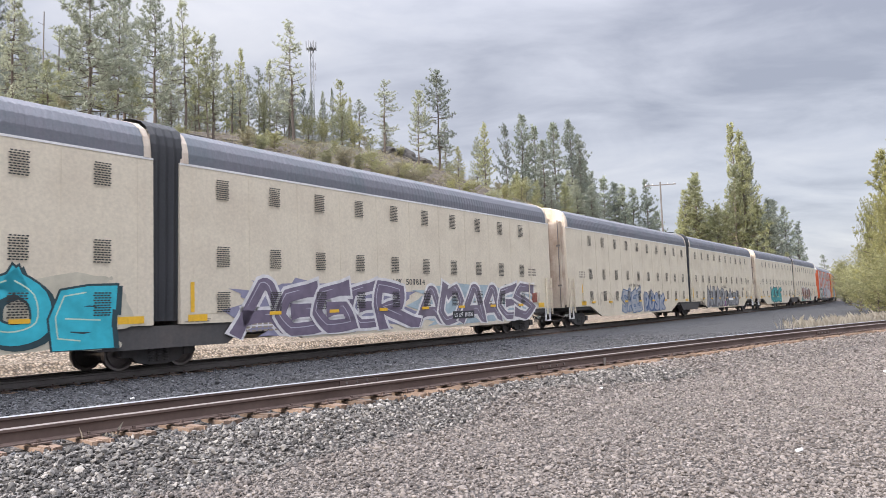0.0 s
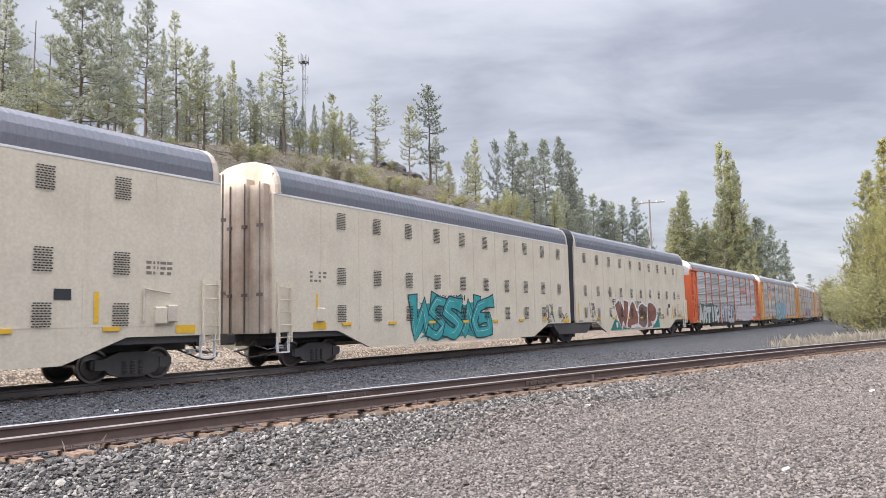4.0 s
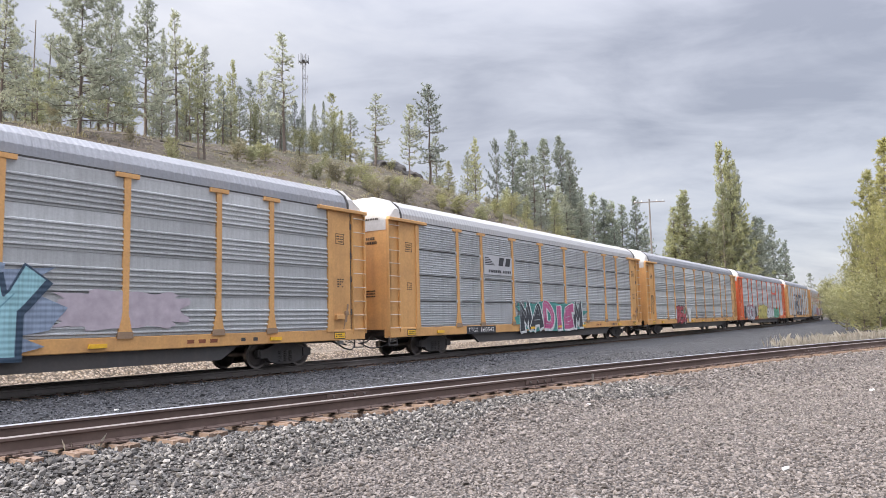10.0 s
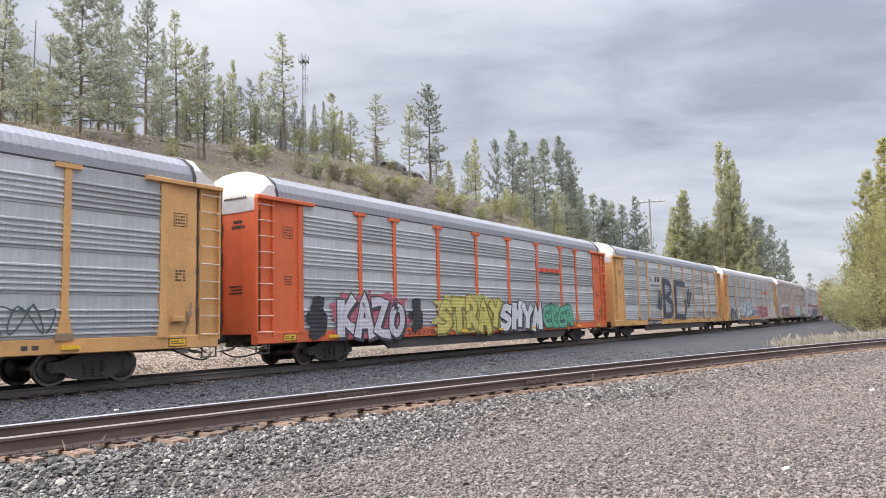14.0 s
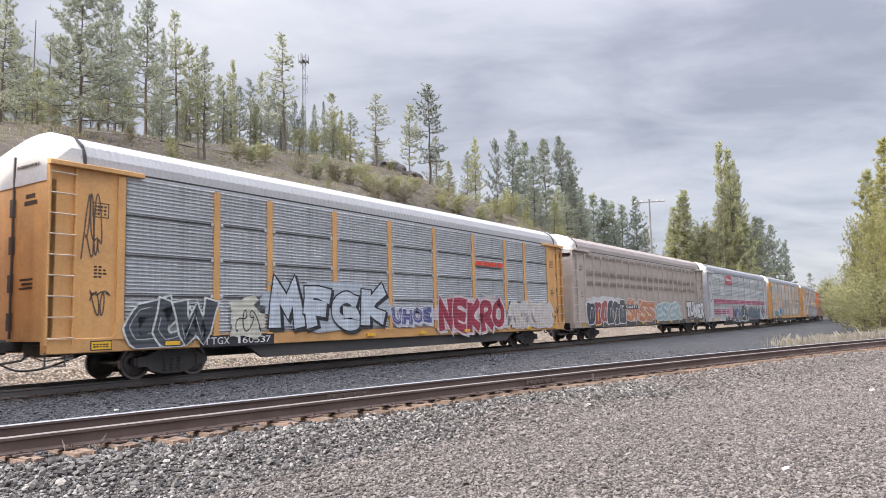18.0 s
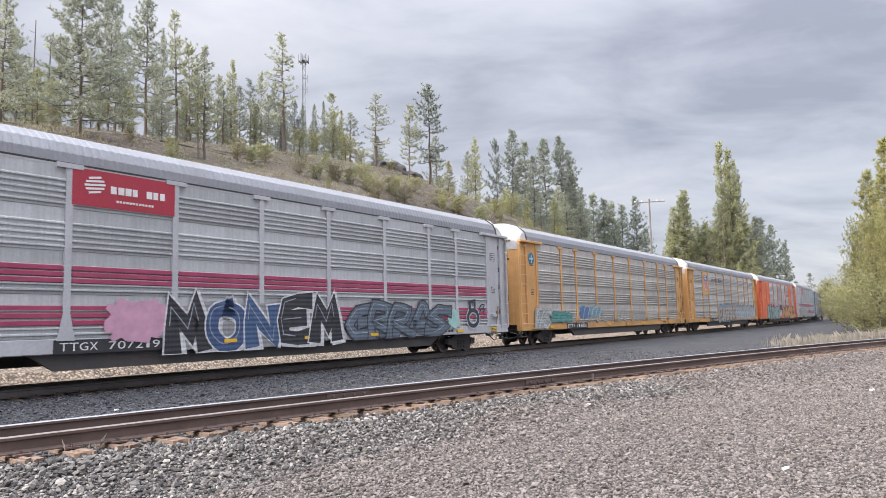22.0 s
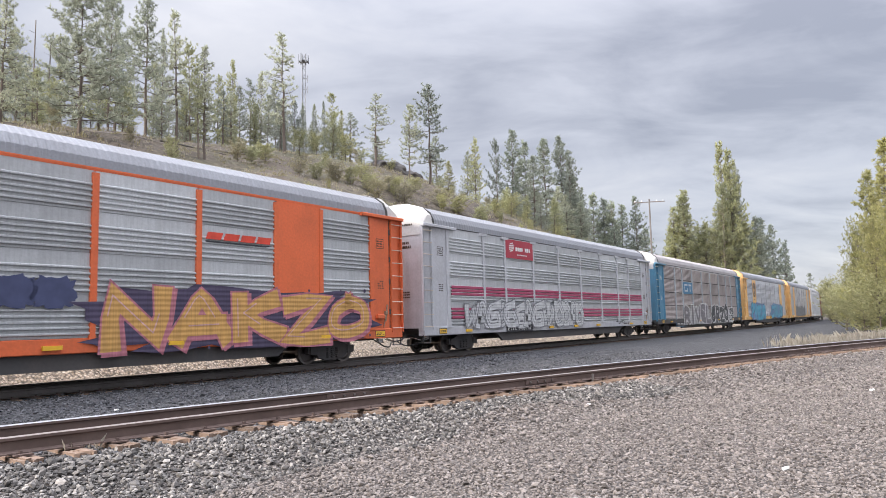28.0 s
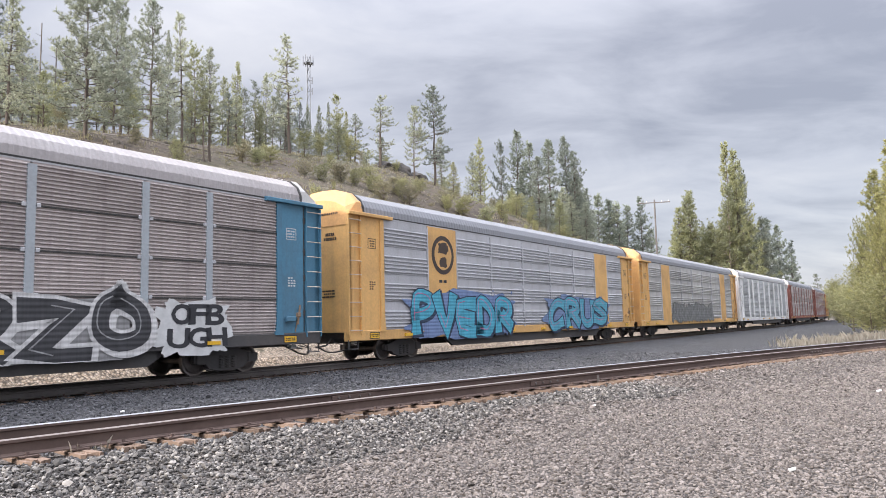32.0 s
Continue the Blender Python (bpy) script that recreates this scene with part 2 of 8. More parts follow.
def stone_material(name, cols):
    m, nt, b = material(name, 0.95)
    g = nt.nodes.new("ShaderNodeNewGeometry")
    c = ramp_node(nt, g.outputs["Random Per Island"], [(i / (len(cols) - 1), k) for i, k in enumerate(cols)]).outputs[0]
    n = noise_node(nt, 60, 3)
    f = ramp_node(nt, n.outputs[0], [(0.3, (0.8, 0.8, 0.8)), (0.7, (1.12, 1.12, 1.12))]).outputs[0]
    nt.links.new(mix_color(nt, 1.0, c, f, "MULTIPLY"), b.inputs["Base Color"])
    return m


STONE_PALE = stone_material("tan_stones", [(0.055, 0.047, 0.042), (0.125, 0.107, 0.097), (0.165, 0.143, 0.13), (0.20, 0.174, 0.158), (0.265, 0.233, 0.213)])
STONE_GREY = stone_material("grey_stones", [(0.033, 0.031, 0.03), (0.085, 0.079, 0.074), (0.135, 0.125, 0.117), (0.185, 0.171, 0.158), (0.33, 0.305, 0.28)])
STONE_DARK = stone_material("dark_stones", [(0.035, 0.035, 0.038), (0.06, 0.06, 0.065), (0.085, 0.085, 0.092), (0.15, 0.15, 0.157)])


def hillside():
    m, nt, b = material("hillside_soil", 0.95)
    a, f = noise_node(nt, 0.09, 6), noise_node(nt, 1.6, 5)
    c1 = ramp_node(nt, a.outputs[0], [(0.32, (0.068, 0.053, 0.042)), (0.48, (0.105, 0.084, 0.064)), (0.62, (0.10, 0.092, 0.055)), (0.8, (0.066, 0.072, 0.038))]).outputs[0]
    c2 = ramp_node(nt, f.outputs[0], [(0.3, (0.55, 0.55, 0.55)), (0.7, (1.3, 1.28, 1.2))]).outputs[0]
    nt.links.new(mix_color(nt, 1.0, c1, c2, "MULTIPLY"), b.inputs["Base Color"])
    bump(nt, b, f.outputs[0], 1.0, 0.4)
    return m


HILL = hillside()


def foliage(name, dark, light):
    m, nt, b = material(name, 0.75)
    g = nt.nodes.new("ShaderNodeNewGeometry")
    c = ramp_node(nt, g.outputs["Random Per Island"], [(0.0, dark), (1.0, light)]).outputs[0]
    v = ramp_node(nt, random_value(nt), [(0.0, (0.8, 0.82, 0.85)), (1.0, (1.2, 1.18, 1.1))]).outputs[0]
    c = mix_color(nt, 1.0, c, v, "MULTIPLY")
    nt.links.new(c, b.inputs["Base Color"])
    tl = nt.nodes.new("ShaderNodeBsdfTranslucent")
    nt.links.new(c, tl.inputs[0])
    mx = nt.nodes.new("ShaderNodeMixShader")
    mx.inputs[0].default_value = 0.6
    nt.links.new(b.outputs[0], mx.inputs[1])
    nt.links.new(tl.outputs[0], mx.inputs[2])
    nt.links.new(mx.outputs[0], nt.nodes["Material Output"].inputs[0])
    return m


PINE = foliage("pine_needles", (0.27, 0.285, 0.22), (0.52, 0.535, 0.42))
FIR = foliage("fir_needles", (0.23, 0.255, 0.205), (0.47, 0.50, 0.395))
# sunlight on the right-hand trees is put into this yellower needle colour
PINE_SUNLIT = foliage("sun_tinted_pine_needles", (0.255, 0.25, 0.105), (0.48, 0.455, 0.215))
BUSH = foliage("bush_leaves", (0.26, 0.255, 0.135), (0.46, 0.45, 0.25))
DRYGRASS = foliage("dry_grass", (0.36, 0.32, 0.265), (0.58, 0.53, 0.455))
BARK = paint("pine_bark", (0.15, 0.12, 0.10), 0.95, 0, (0.05, 0.04, 0.035), 0.6, 0.2, 0.6)
DEADWOOD = paint("grey_dead_wood", (0.17, 0.15, 0.13), 0.9, 0, (0.12, 0.10, 0.09), 0.5, 0.2, 0.6)
POLEWOOD = paint("weathered_pole", (0.17, 0.155, 0.145), 0.9, 0, (0.1, 0.08, 0.07), 0.5)
TOWER_STEEL = paint("galvanised_mast", (0.24, 0.25, 0.27), 0.5, 0.5, (0.25, 0.25, 0.26), 0.4)


# ------------------------------------------------------------ mesh helpers
class Build:
    """Collects corners and faces of one mesh."""

    def __init__(self):
        self.v, self.f = [], []

    def add(self, vs, fs):
        o = len(self.v)
        self.v += [tuple(p) for p in vs]
        self.f += [tuple(i + o for i in q) for q in fs]
        return self

    def box(self, x0, x1, y0, y1, z0, z1, c=0.0):
        """A box, its edges along x chamfered by c."""
        if c <= 0:
            vs = [(x, y, z) for x in (x0, x1) for y in (y0, y1) for z in (z0, z1)]
            return self.add(vs, [(0, 1, 3, 2), (4, 6, 7, 5), (0, 4, 5, 1), (2, 3, 7, 6), (0, 2, 6, 4), (1, 5, 7, 3)])
        ring = [(y0 + c, z0), (y1 - c, z0), (y1, z0 + c), (y1, z1 - c), (y1 - c, z1), (y0 + c, z1), (y0, z1 - c), (y0, z0 + c)]
        return self.prism(ring, x0, x1)

    def prism(self, ring, x0, x1):
        """A closed outline in y, z drawn out along x."""
        n = len(ring)
        vs = [(x0, *q) for q in ring] + [(x1, *q) for q in ring]
        fs = [(i, (i + 1) % n, n + (i + 1) % n, n + i) for i in range(n)]
        return self.add(vs, fs + [tuple(range(n))[::-1], tuple(range(n, 2 * n))])

    def prism_y(self, ring, y0, y1):
        """A closed outline in x, z drawn out along y."""
        n = len(ring)
        vs = [(x, y0, z) for x, z in ring] + [(x, y1, z) for x, z in ring]
        fs = [(i, n + i, n + (i + 1) % n, (i + 1) % n) for i in range(n)]
        return self.add(vs, fs + [tuple(range(n)), tuple(range(n, 2 * n))[::-1]])

    def tube(self, a, b, r0, r1=None, n=6):
        a, b = Vector(a), Vector(b)
        r1 = r0 if r1 is None else r1
        q = (b - a).to_track_quat("Z", "Y")
        vs = []
        for p, r in ((a, r0), (b, r1)):
            vs += [p + q @ Vector((r * math.cos(t * math.tau / n), r * math.sin(t * math.tau / n), 0)) for t in range(n)]
        fs = [(i, (i + 1) % n, n + (i + 1) % n, n + i) for i in range(n)]
        return self.add(vs, fs + [tuple(range(n))[::-1], tuple(range(n, 2 * n))])

    def pipe(self, pts, r, n=6):
        """A bent round bar through the points."""
        vs = []
        for i, p in enumerate(pts):
            q = (pts[min(i + 1, len(pts) - 1)] - pts[max(i - 1, 0)]).to_track_quat("Z", "Y")
            vs += [p + q @ Vector((r * math.cos(t * math.tau / n), r * math.sin(t * math.tau / n), 0)) for t in range(n)]
        m = len(pts)
        fs = [(k * n + i, k * n + (i + 1) % n, (k + 1) * n + (i + 1) % n, (k + 1) * n + i) for k in range(m - 1) for i in range(n)]
        return self.add(vs, fs + [tuple(range(n))[::-1], tuple(range((m - 1) * n, m * n))])

    def lathe_y(self, prof, n=20, cx=0.0, cz=0.0):
        """Turned round the y axis: prof is a row of (radius, y)."""
        m = len(prof)
        vs = [(cx + r * math.cos(t * math.tau / n), y, cz + r * math.sin(t * math.tau / n)) for r, y in prof for t in range(n)]
        fs = [(k * n + i, k * n + (i + 1) % n, (k + 1) * n + (i + 1) % n, (k + 1) * n + i) for k in range(m - 1) for i in range(n)]
        return self.add(vs, fs + [tuple(range(n))[::-1], tuple(range((m - 1) * n, m * n))])

    def mesh(self, name="mesh"):
        me = bpy.data.meshes.new(name)
        me.from_pydata(self.v, [], self.f)
        me.validate()
        return me


def part(name, shape, mat, parent=None, label="", at=None):
    """One mesh object under a thing or a part. shape: a Build or a mesh to share."""
    me = shape.mesh(name) if isinstance(shape, Build) else shape
    if mat is not None and not me.materials:
        me.materials.append(mat)
    ob = new(name, me)
    if mat is not None and me.materials[0] != mat:
        ob.material_slots[0].link, ob.material_slots[0].material = "OBJECT", mat
    if parent is not None:
        ob.parent = parent
    if at is not None:
        ob.matrix_basis = at
    if label:
        ob["label"] = label
    return ob


def thing(name, label, category, group="", m=None):
    ob = new(name)
    ob.empty_display_size = 0.3
    if m is not None:
        ob.matrix_basis = m
    return tagged(ob, label, category, group)


FATS = (0.0, 0.03, 0.06, 0.09, 0.12, 0.15)
GLYPHS = {}


def make_glyphs():
    """Outlines of the built-in font's letters, thin and fat, for lettering and sprayed writing."""
    obs = []
    for fat in FATS:
        for ch in "ABCDEFGHIKLMNOPQRSTUVWXYZ0123456789":
            cu = bpy.data.curves.new("letter", "FONT")
            cu.body, cu.size, cu.offset, cu.fill_mode, cu.resolution_u = ch, 1.0, fat, "FRONT", 3
            obs.append((ch, fat, new("letter", cu)))
    bpy.context.view_layer.update()
    deps = bpy.context.evaluated_depsgraph_get()
    for ch, fat, ob in obs:
        me = bpy.data.meshes.new_from_object(ob.evaluated_get(deps))
        GLYPHS[ch, fat] = (np.array([v.co[:2] for v in me.vertices]), [tuple(p.vertices) for p in me.polygons])
        bpy.data.meshes.remove(me)
    for ch, fat, ob in obs:
        cu = ob.data
        bpy.data.objects.remove(ob)
        bpy.data.curves.remove(cu)


make_glyphs()

# ------------------------------------------------------------ the lie of the land
TRACK_A = 0.5916                                  # heading of the train's track, to the right of +y
TD = Vector((math.sin(TRACK_A), math.cos(TRACK_A)))
TN = Vector((-math.cos(TRACK_A), math.sin(TRACK_A)))
TRACK_OFF, CURVE_S, CURVE_K = 18.04, 98.96, 0.0013


def track(s, off=0.0):
    """Point on the train's track s metres along it, off metres to its left, and the heading."""
    if s <= CURVE_S:
        p, a = TD * s + TN * TRACK_OFF, 0.0
        d = TD
        n = TN
    else:
        a = (s - CURVE_S) * CURVE_K
        r = 1 / CURVE_K
        p = TD * CURVE_S + TN * TRACK_OFF + TD * (r * math.sin(a)) + TN * (r * (1 - math.cos(a)))
        d = TD * math.cos(a) + TN * math.sin(a)
        n = TN * math.cos(a) - TD * math.sin(a)
    return p + n * off, math.atan2(d.y, d.x)


SIDE_A = radians(46)
SD = Vector((math.sin(SIDE_A), math.cos(SIDE_A)))
SN = Vector((-math.cos(SIDE_A), math.sin(SIDE_A)))
SIDE_C = 0.0021


def siding(s, off=0.0):
    """Point on the near track (its middle), and the heading."""
    u = max(-40.0, min(60.0, s - 12.5))
    l = 8.84 + 0.755 - SIDE_C * u * u - 2 * SIDE_C * u * (s - 12.5 - u)
    a = math.atan(-2 * SIDE_C * u)
    d, n = SD * math.cos(a) + SN * math.sin(a), SN * math.cos(a) - SD * math.sin(a)
    return SD * s + SN * l + n * off, math.atan2(d.y, d.x)


def smooth(a, b, x):
    t = max(0.0, min(1.0, (x - a) / (b - a)))
    return t * t * (3 - 2 * t)


def train_coords(x, y):
    """Along the train's track, and left of it."""
    s, w = x * TD.x + y * TD.y, x * TN.x + y * TN.y - TRACK_OFF
    if s > CURVE_S:
        r = 1 / CURVE_K
        u, v = s - CURVE_S, r - w
        a = math.atan2(u, v)
        return CURVE_S + a * r, r - math.hypot(u, v)
    return s, w


def siding_coords(x, y):
    s, l = x * SD.x + y * SD.y, x * SN.x + y * SN.y
    u = max(-40.0, min(60.0, s - 12.5))
    mid = 8.84 + 0.755 - SIDE_C * u * u - 2 * SIDE_C * u * (s - 12.5 - u)
    return s, l - mid


CREST_S = [-80, 10, 24, 34, 40, 50, 60, 70, 80, 88, 95, 110, 130, 160]
CREST_H = [9.2, 18.8, 19.2, 20.3, 21.3, 22.3, 23.2, 24.0, 24.6, 23.4, 22.0, 19.5, 10.0, 2.6]   # the ridge along the track


def ground_z(x, y):
    s, w = train_coords(x, y)
    q, l = siding_coords(x, y)
    z = -0.42 + 0.05 * noise.noise((x * 0.12, y * 0.12, 0.3))
    # bed of the near track, and the strip between the tracks
    if l < 0:
        z = z + (-0.15 - z) * (1 - smooth(1.35, 2.9, -l))
    else:
        z = z + (-0.13 - z) * (1 - smooth(2.0, 4.5, l)) if w < -6 or s > 90 else max(z, -0.30)
    if -8 < w < 3.4:
        z = z + (-0.335 - z) * smooth(-8, -2.6, w) * (1 - smooth(2.2, 3.4, w))
    # the hill on the far side of the train
    if w > 4:
        crest = float(np.interp(s, CREST_S, CREST_H))
        t = max(0.0, min(1.0, (w - 5) / 48))
        h = crest * (1 - (1 - t) ** 1.5) * smooth(4, 9, w)
        h -= crest * 0.35 * smooth(60, 140, w)
        rough = min(1.0, max(0, w - 5) / 12)
        h += rough * (0.7 * noise.noise((x * 0.07, y * 0.07, 1.7)) + 0.45 * noise.noise((x * 0.25, y * 0.25, 4.1)))
        z = max(z, h) if h > z else z
    # low rise beyond the near track to the right
    if l < -2 and q > 38 and w < -14:
        z += 1.2 * smooth(38, 70, q) * smooth(2, 9, -l)
    return z


# ------------------------------------------------------------ ground
def axis(fine0, fine1, step, lo, hi, grow=1.16):
    out = list(np.arange(fine0, fine1, step))
    d, v = step, fine0
    while v > lo:
        d *= grow
        v -= d
        out.insert(0, v)
    d, v = step, out[-1]
    while v < hi:
        d *= grow
        v += d
        out.append(v)
    return out


def build_ground():
    xs, ys = axis(-14, 34, 0.4, -3500, 3500), axis(3, 46, 0.4, -3000, 4000)
    nx = len(xs)
    vs = [(x, y, ground_z(x, y)) for y in ys for x in xs]
    fs, mi = [], []
    for j in range(len(ys) - 1):
        for i in range(nx - 1):
            a = j * nx + i
            fs.append((a, a + 1, a + nx + 1, a + nx))
            x, y = (xs[i] + xs[i + 1]) / 2, (ys[j] + ys[j + 1]) / 2
            s, w = train_coords(x, y)
            q, l = siding_coords(x, y)
            wob = 0.5 * noise.noise((x * 0.5, y * 0.5, 9))
            if w > 7 + 3 * wob:
                k = 3
            elif w > 1.2:
                k = 2
            elif l > 0.2 and s < 200:
                k = 1 if w > -26 else 3
            elif q > 44 + 8 * wob and l < -3:
                k = 3
            elif abs(x) > 120 or y < -60 or y > 220:
                k = 3
            else:
                k = 0
            mi.append(k)
    me = bpy.data.meshes.new("ground")
    me.from_pydata(vs, [], fs)
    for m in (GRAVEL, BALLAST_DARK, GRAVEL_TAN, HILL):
        me.materials.append(m)
    me.polygons.foreach_set("material_index", mi)
    me.polygons.foreach_set("use_smooth", [True] * len(fs))
    tagged(new("ground", me), "gravel yard and pine hillside beside the tracks", "ground", kind="structure")


build_ground()


# ------------------------------------------------------------ tracks
RAIL_Z = -0.11                                    # height of the train's rails


RAIL_RING = [(-0.07, 0.0), (0.07, 0.0), (0.07, 0.012), (0.012, 0.034), (0.009, 0.125), (0.036, 0.14), (0.036, 0.168), (0.026, 0.178),
             (-0.026, 0.178), (-0.036, 0.168), (-0.036, 0.14), (-0.009, 0.125), (-0.012, 0.034), (-0.07, 0.012)]


def rail(curve, s0, s1, off, z_top, parent, head, side, step=3.0):
    """One rail along a track; its running face is polished."""
    b = Build()
    n, k = len(RAIL_RING), int((s1 - s0) / step) + 1
    for i in range(k):
        s = s0 + (s1 - s0) * i / (k - 1)
        for y, z in RAIL_RING:
            p, _ = curve(s, off + y)
            b.v.append((p.x, p.y, z_top - 0.178 + z))
    mi = []
    for i in range(k - 1):
        for j in range(n):
            b.f.append((i * n + j, (i + 1) * n + j, (i + 1) * n + (j + 1) % n, i * n + (j + 1) % n))
            mi.append(1 if j in (6, 7, 8) else 0)
    me = bpy.data.meshes.new("rail")
    me.from_pydata(b.v, [], b.f)
    me.materials.append(side)
    me.materials.append(head)
    me.polygons.foreach_set("material_index", mi)
    ob = new("rail", me)
    ob.parent = parent
    return ob


def tie_mesh(seed):
    r = random.Random(seed)
    b = Build()
    e = r.uniform(1.12, 1.27)
    for k in range(4):                               # split, weathered boards of one tie
        x = -0.115 + 0.0575 * k
        b.box(x, x + r.uniform(0.050, 0.0575), -e - r.uniform(-0.02, 0.05), 1.29, -0.18, r.uniform(-0.018, 0.0), 0)
    b.v = [(x + r.uniform(-0.005, 0.005), y + r.uniform(-0.03, 0.03), z + r.uniform(-0.008, 0.003)) for x, y, z in b.v]
    return b.mesh("tie")


def build_track(name, label, curve, s0, s1, z_near, z_far, near0, near1, side=RAIL_SIDE, heads=(RAIL_DULL, RAIL_TOP)):
    tr = thing(name, label, "railway track")
    tr["kind"] = "structure"
    rail(curve, s0, s1, -0.755, z_near, tr, heads[0], side)
    rail(curve, s0, s1, 0.755, z_far, tr, heads[1], side)
    meshes = [tie_mesh(k) for k in range(7)]
    plate = Build().box(-0.09, 0.09, -0.18, 0.18, 0, 0.016).box(-0.03, 0.0, -0.12, -0.085, 0, 0.05).box(0.02, 0.05, 0.085, 0.12, 0, 0.05).mesh("tie_plate")
    r = random.Random(3)
    lean = math.atan2(z_far - z_near, 1.51)
    s = near0
    while s < near1:
        p, a = curve(s)
        m = Matrix.Translation((p.x, p.y, (z_near + z_far) / 2 - 0.195)) @ Matrix.Rotation(a + r.uniform(-0.02, 0.02), 4, "Z") @ Matrix.Rotation(lean, 4, "X")
        t = part("tie", meshes[r.randrange(7)], TIE_WOOD, tr, at=m @ Matrix.Translation((0, r.uniform(-0.05, 0.05), 0)))
        for y in (-0.755, 0.755):
            part("tie_plate", plate, RAIL_SIDE, t, at=Matrix.Translation((0, y, 0.001)))
        s += r.uniform(0.47, 0.54)
    rest = Build()
    for a0, a1 in ((s0, near0), (near1, s1)):
        s = a0
        while s < a1 - 0.3:
            p, a = curve(s)
            m = Matrix.Translation((p.x, p.y, (z_near + z_far) / 2 - 0.195)) @ Matrix.Rotation(a, 4, "Z")
            k = Build().box(-0.11, 0.11, -1.1, 1.1, -0.18, -0.01)
            rest.add([m @ Vector(v) for v in k.v], k.f)
            s += 0.52
    ob = part("far_ties", rest, TIE_WOOD, tr)
    ob["kind"] = "stuff"
    return tr


build_track("near_track", "empty rusty near track with polished rail heads", siding, -26, 70, 0.10, 0.055, -6, 36)
build_track("train_track", "dark ballasted main track under the train", track, -620, 760, RAIL_Z, RAIL_Z, -14, 60, RAIL_DARK, (RAIL_DARK, RAIL_DARK))


# ------------------------------------------------------------ loose stones
def stone_field(name, label, mat, spots, sizes, seed):
    """Many crushed stones as one mesh. spots: rows of x, y; sizes: a size for each."""
    rs = np.random.RandomState(seed)
    g = (1 + 5 ** 0.5) / 2
    ico = np.array([(-1, g, 0), (1, g, 0), (-1, -g, 0), (1, -g, 0), (0, -1, g), (0, 1, g), (0, -1, -g), (0, 1, -g), (g, 0, -1), (g, 0, 1), (-g, 0, -1), (-g, 0, 1)]) / 1.9
    tri = np.array([(0, 11, 5), (0, 5, 1), (0, 1, 7), (0, 7, 10), (0, 10, 11), (1, 5, 9), (5, 11, 4), (11, 10, 2), (10, 7, 6), (7, 1, 8),
                    (3, 9, 4), (3, 4, 2), (3, 2, 6), (3, 6, 8), (3, 8, 9), (4, 9, 5), (2, 4, 11), (6, 2, 10), (8, 6, 7), (9, 8, 1)])
    kinds = [ico * rs.uniform(0.42, 1.25, (12, 3)) for _ in range(14)]
    n = len(spots)
    v = np.empty((n, 12, 3))
    for i in range(n):
        k = kinds[rs.randint(14)] * np.array([1.0, rs.uniform(0.6, 1.0), rs.uniform(0.45, 0.8)]) * sizes[i] * 0.5
        a, t = rs.uniform(0, 6.28), rs.uniform(-0.9, 0.9)
        c, s_, ct, st = math.cos(a), math.sin(a), math.cos(t), math.sin(t)
        k = k @ np.array([[1, 0, 0], [0, ct, st], [0, -st, ct]]) @ np.array([[c, s_, 0], [-s_, c, 0], [0, 0, 1]])
        x, y = spots[i]
        v[i] = k + np.array([x, y, ground_z(x, y) + sizes[i] * rs.uniform(-0.05, 0.34)])
    f = (tri[None] + (np.arange(n) * 12)[:, None, None]).reshape(-1, 3)
    me = bpy.data.meshes.new(name)
    me.vertices.add(n * 12)
    me.vertices.foreach_set("co", v.reshape(-1))
    me.loops.add(len(f) * 3)
    me.loops.foreach_set("vertex_index", f.reshape(-1).astype(np.int32))
    me.polygons.add(len(f))
    me.polygons.foreach_set("loop_start", np.arange(0, len(f) * 3, 3, dtype=np.int32))
    me.update(calc_edges=True)
    me.validate()
    me.shade_flat()
    me.materials.append(mat)
    return tagged(new(name, me), label, "gravel", kind="stuff")


def scatter(n, x0, x1, y0, y1, keep, seed, power=1.0):
    rs, out = np.random.RandomState(seed), []
    while len(out) < n:
        x, y = rs.uniform(x0, x1), y0 + (y1 - y0) * rs.uniform() ** power
        if keep(x, y):
            out.append((x, y))
    return out


def seen(x, y):
    return abs(x) < 0.66 * y + 0.6


def tan_part(x, y):
    """Fine tan gravel away from the track."""
    return siding_coords(x, y)[1] < -2.1 - 0.9 * noise.noise((x * 0.3, y * 0.3, 3)) - 0.10 * max(0, 6 - x) * 0.6


def lay_gravel():
    rs = np.random.RandomState(2)
    spots = scatter(60000, -8.5, 12, 5.6, 15.0, lambda x, y: seen(x, y) and siding_coords(x, y)[1] < -1.07 - 0.12 * noise.noise((x * 2, y * 2, 5)), 1, 1.5)
    sizes = rs.gamma(5, 0.0078, len(spots)) + 0.013
    sizes *= np.array([1.0 - 0.34 * smooth(1.8, 3.6, -siding_coords(x, y)[1]) for x, y in spots])
    tan = np.array([tan_part(x, y) for x, y in spots])
    spots = np.array(spots)
    stone_field("coarse_gravel", "grey crushed stones along the near track", STONE_GREY, spots[~tan], sizes[~tan], 3)
    stone_field("loose_gravel", "tan crushed gravel spread over the yard", STONE_PALE, spots[tan], sizes[tan], 4)
    far = scatter(15000, -4, 26, 15.0, 36.0, lambda x, y: seen(x, y) and siding_coords(x, y)[1] < -0.95, 11, 1.4)
    stone_field("far_gravel", "tan gravel further along the near track", STONE_PALE, far, rs.gamma(6, 0.0062, len(far)) + 0.018, 5)


lay_gravel()


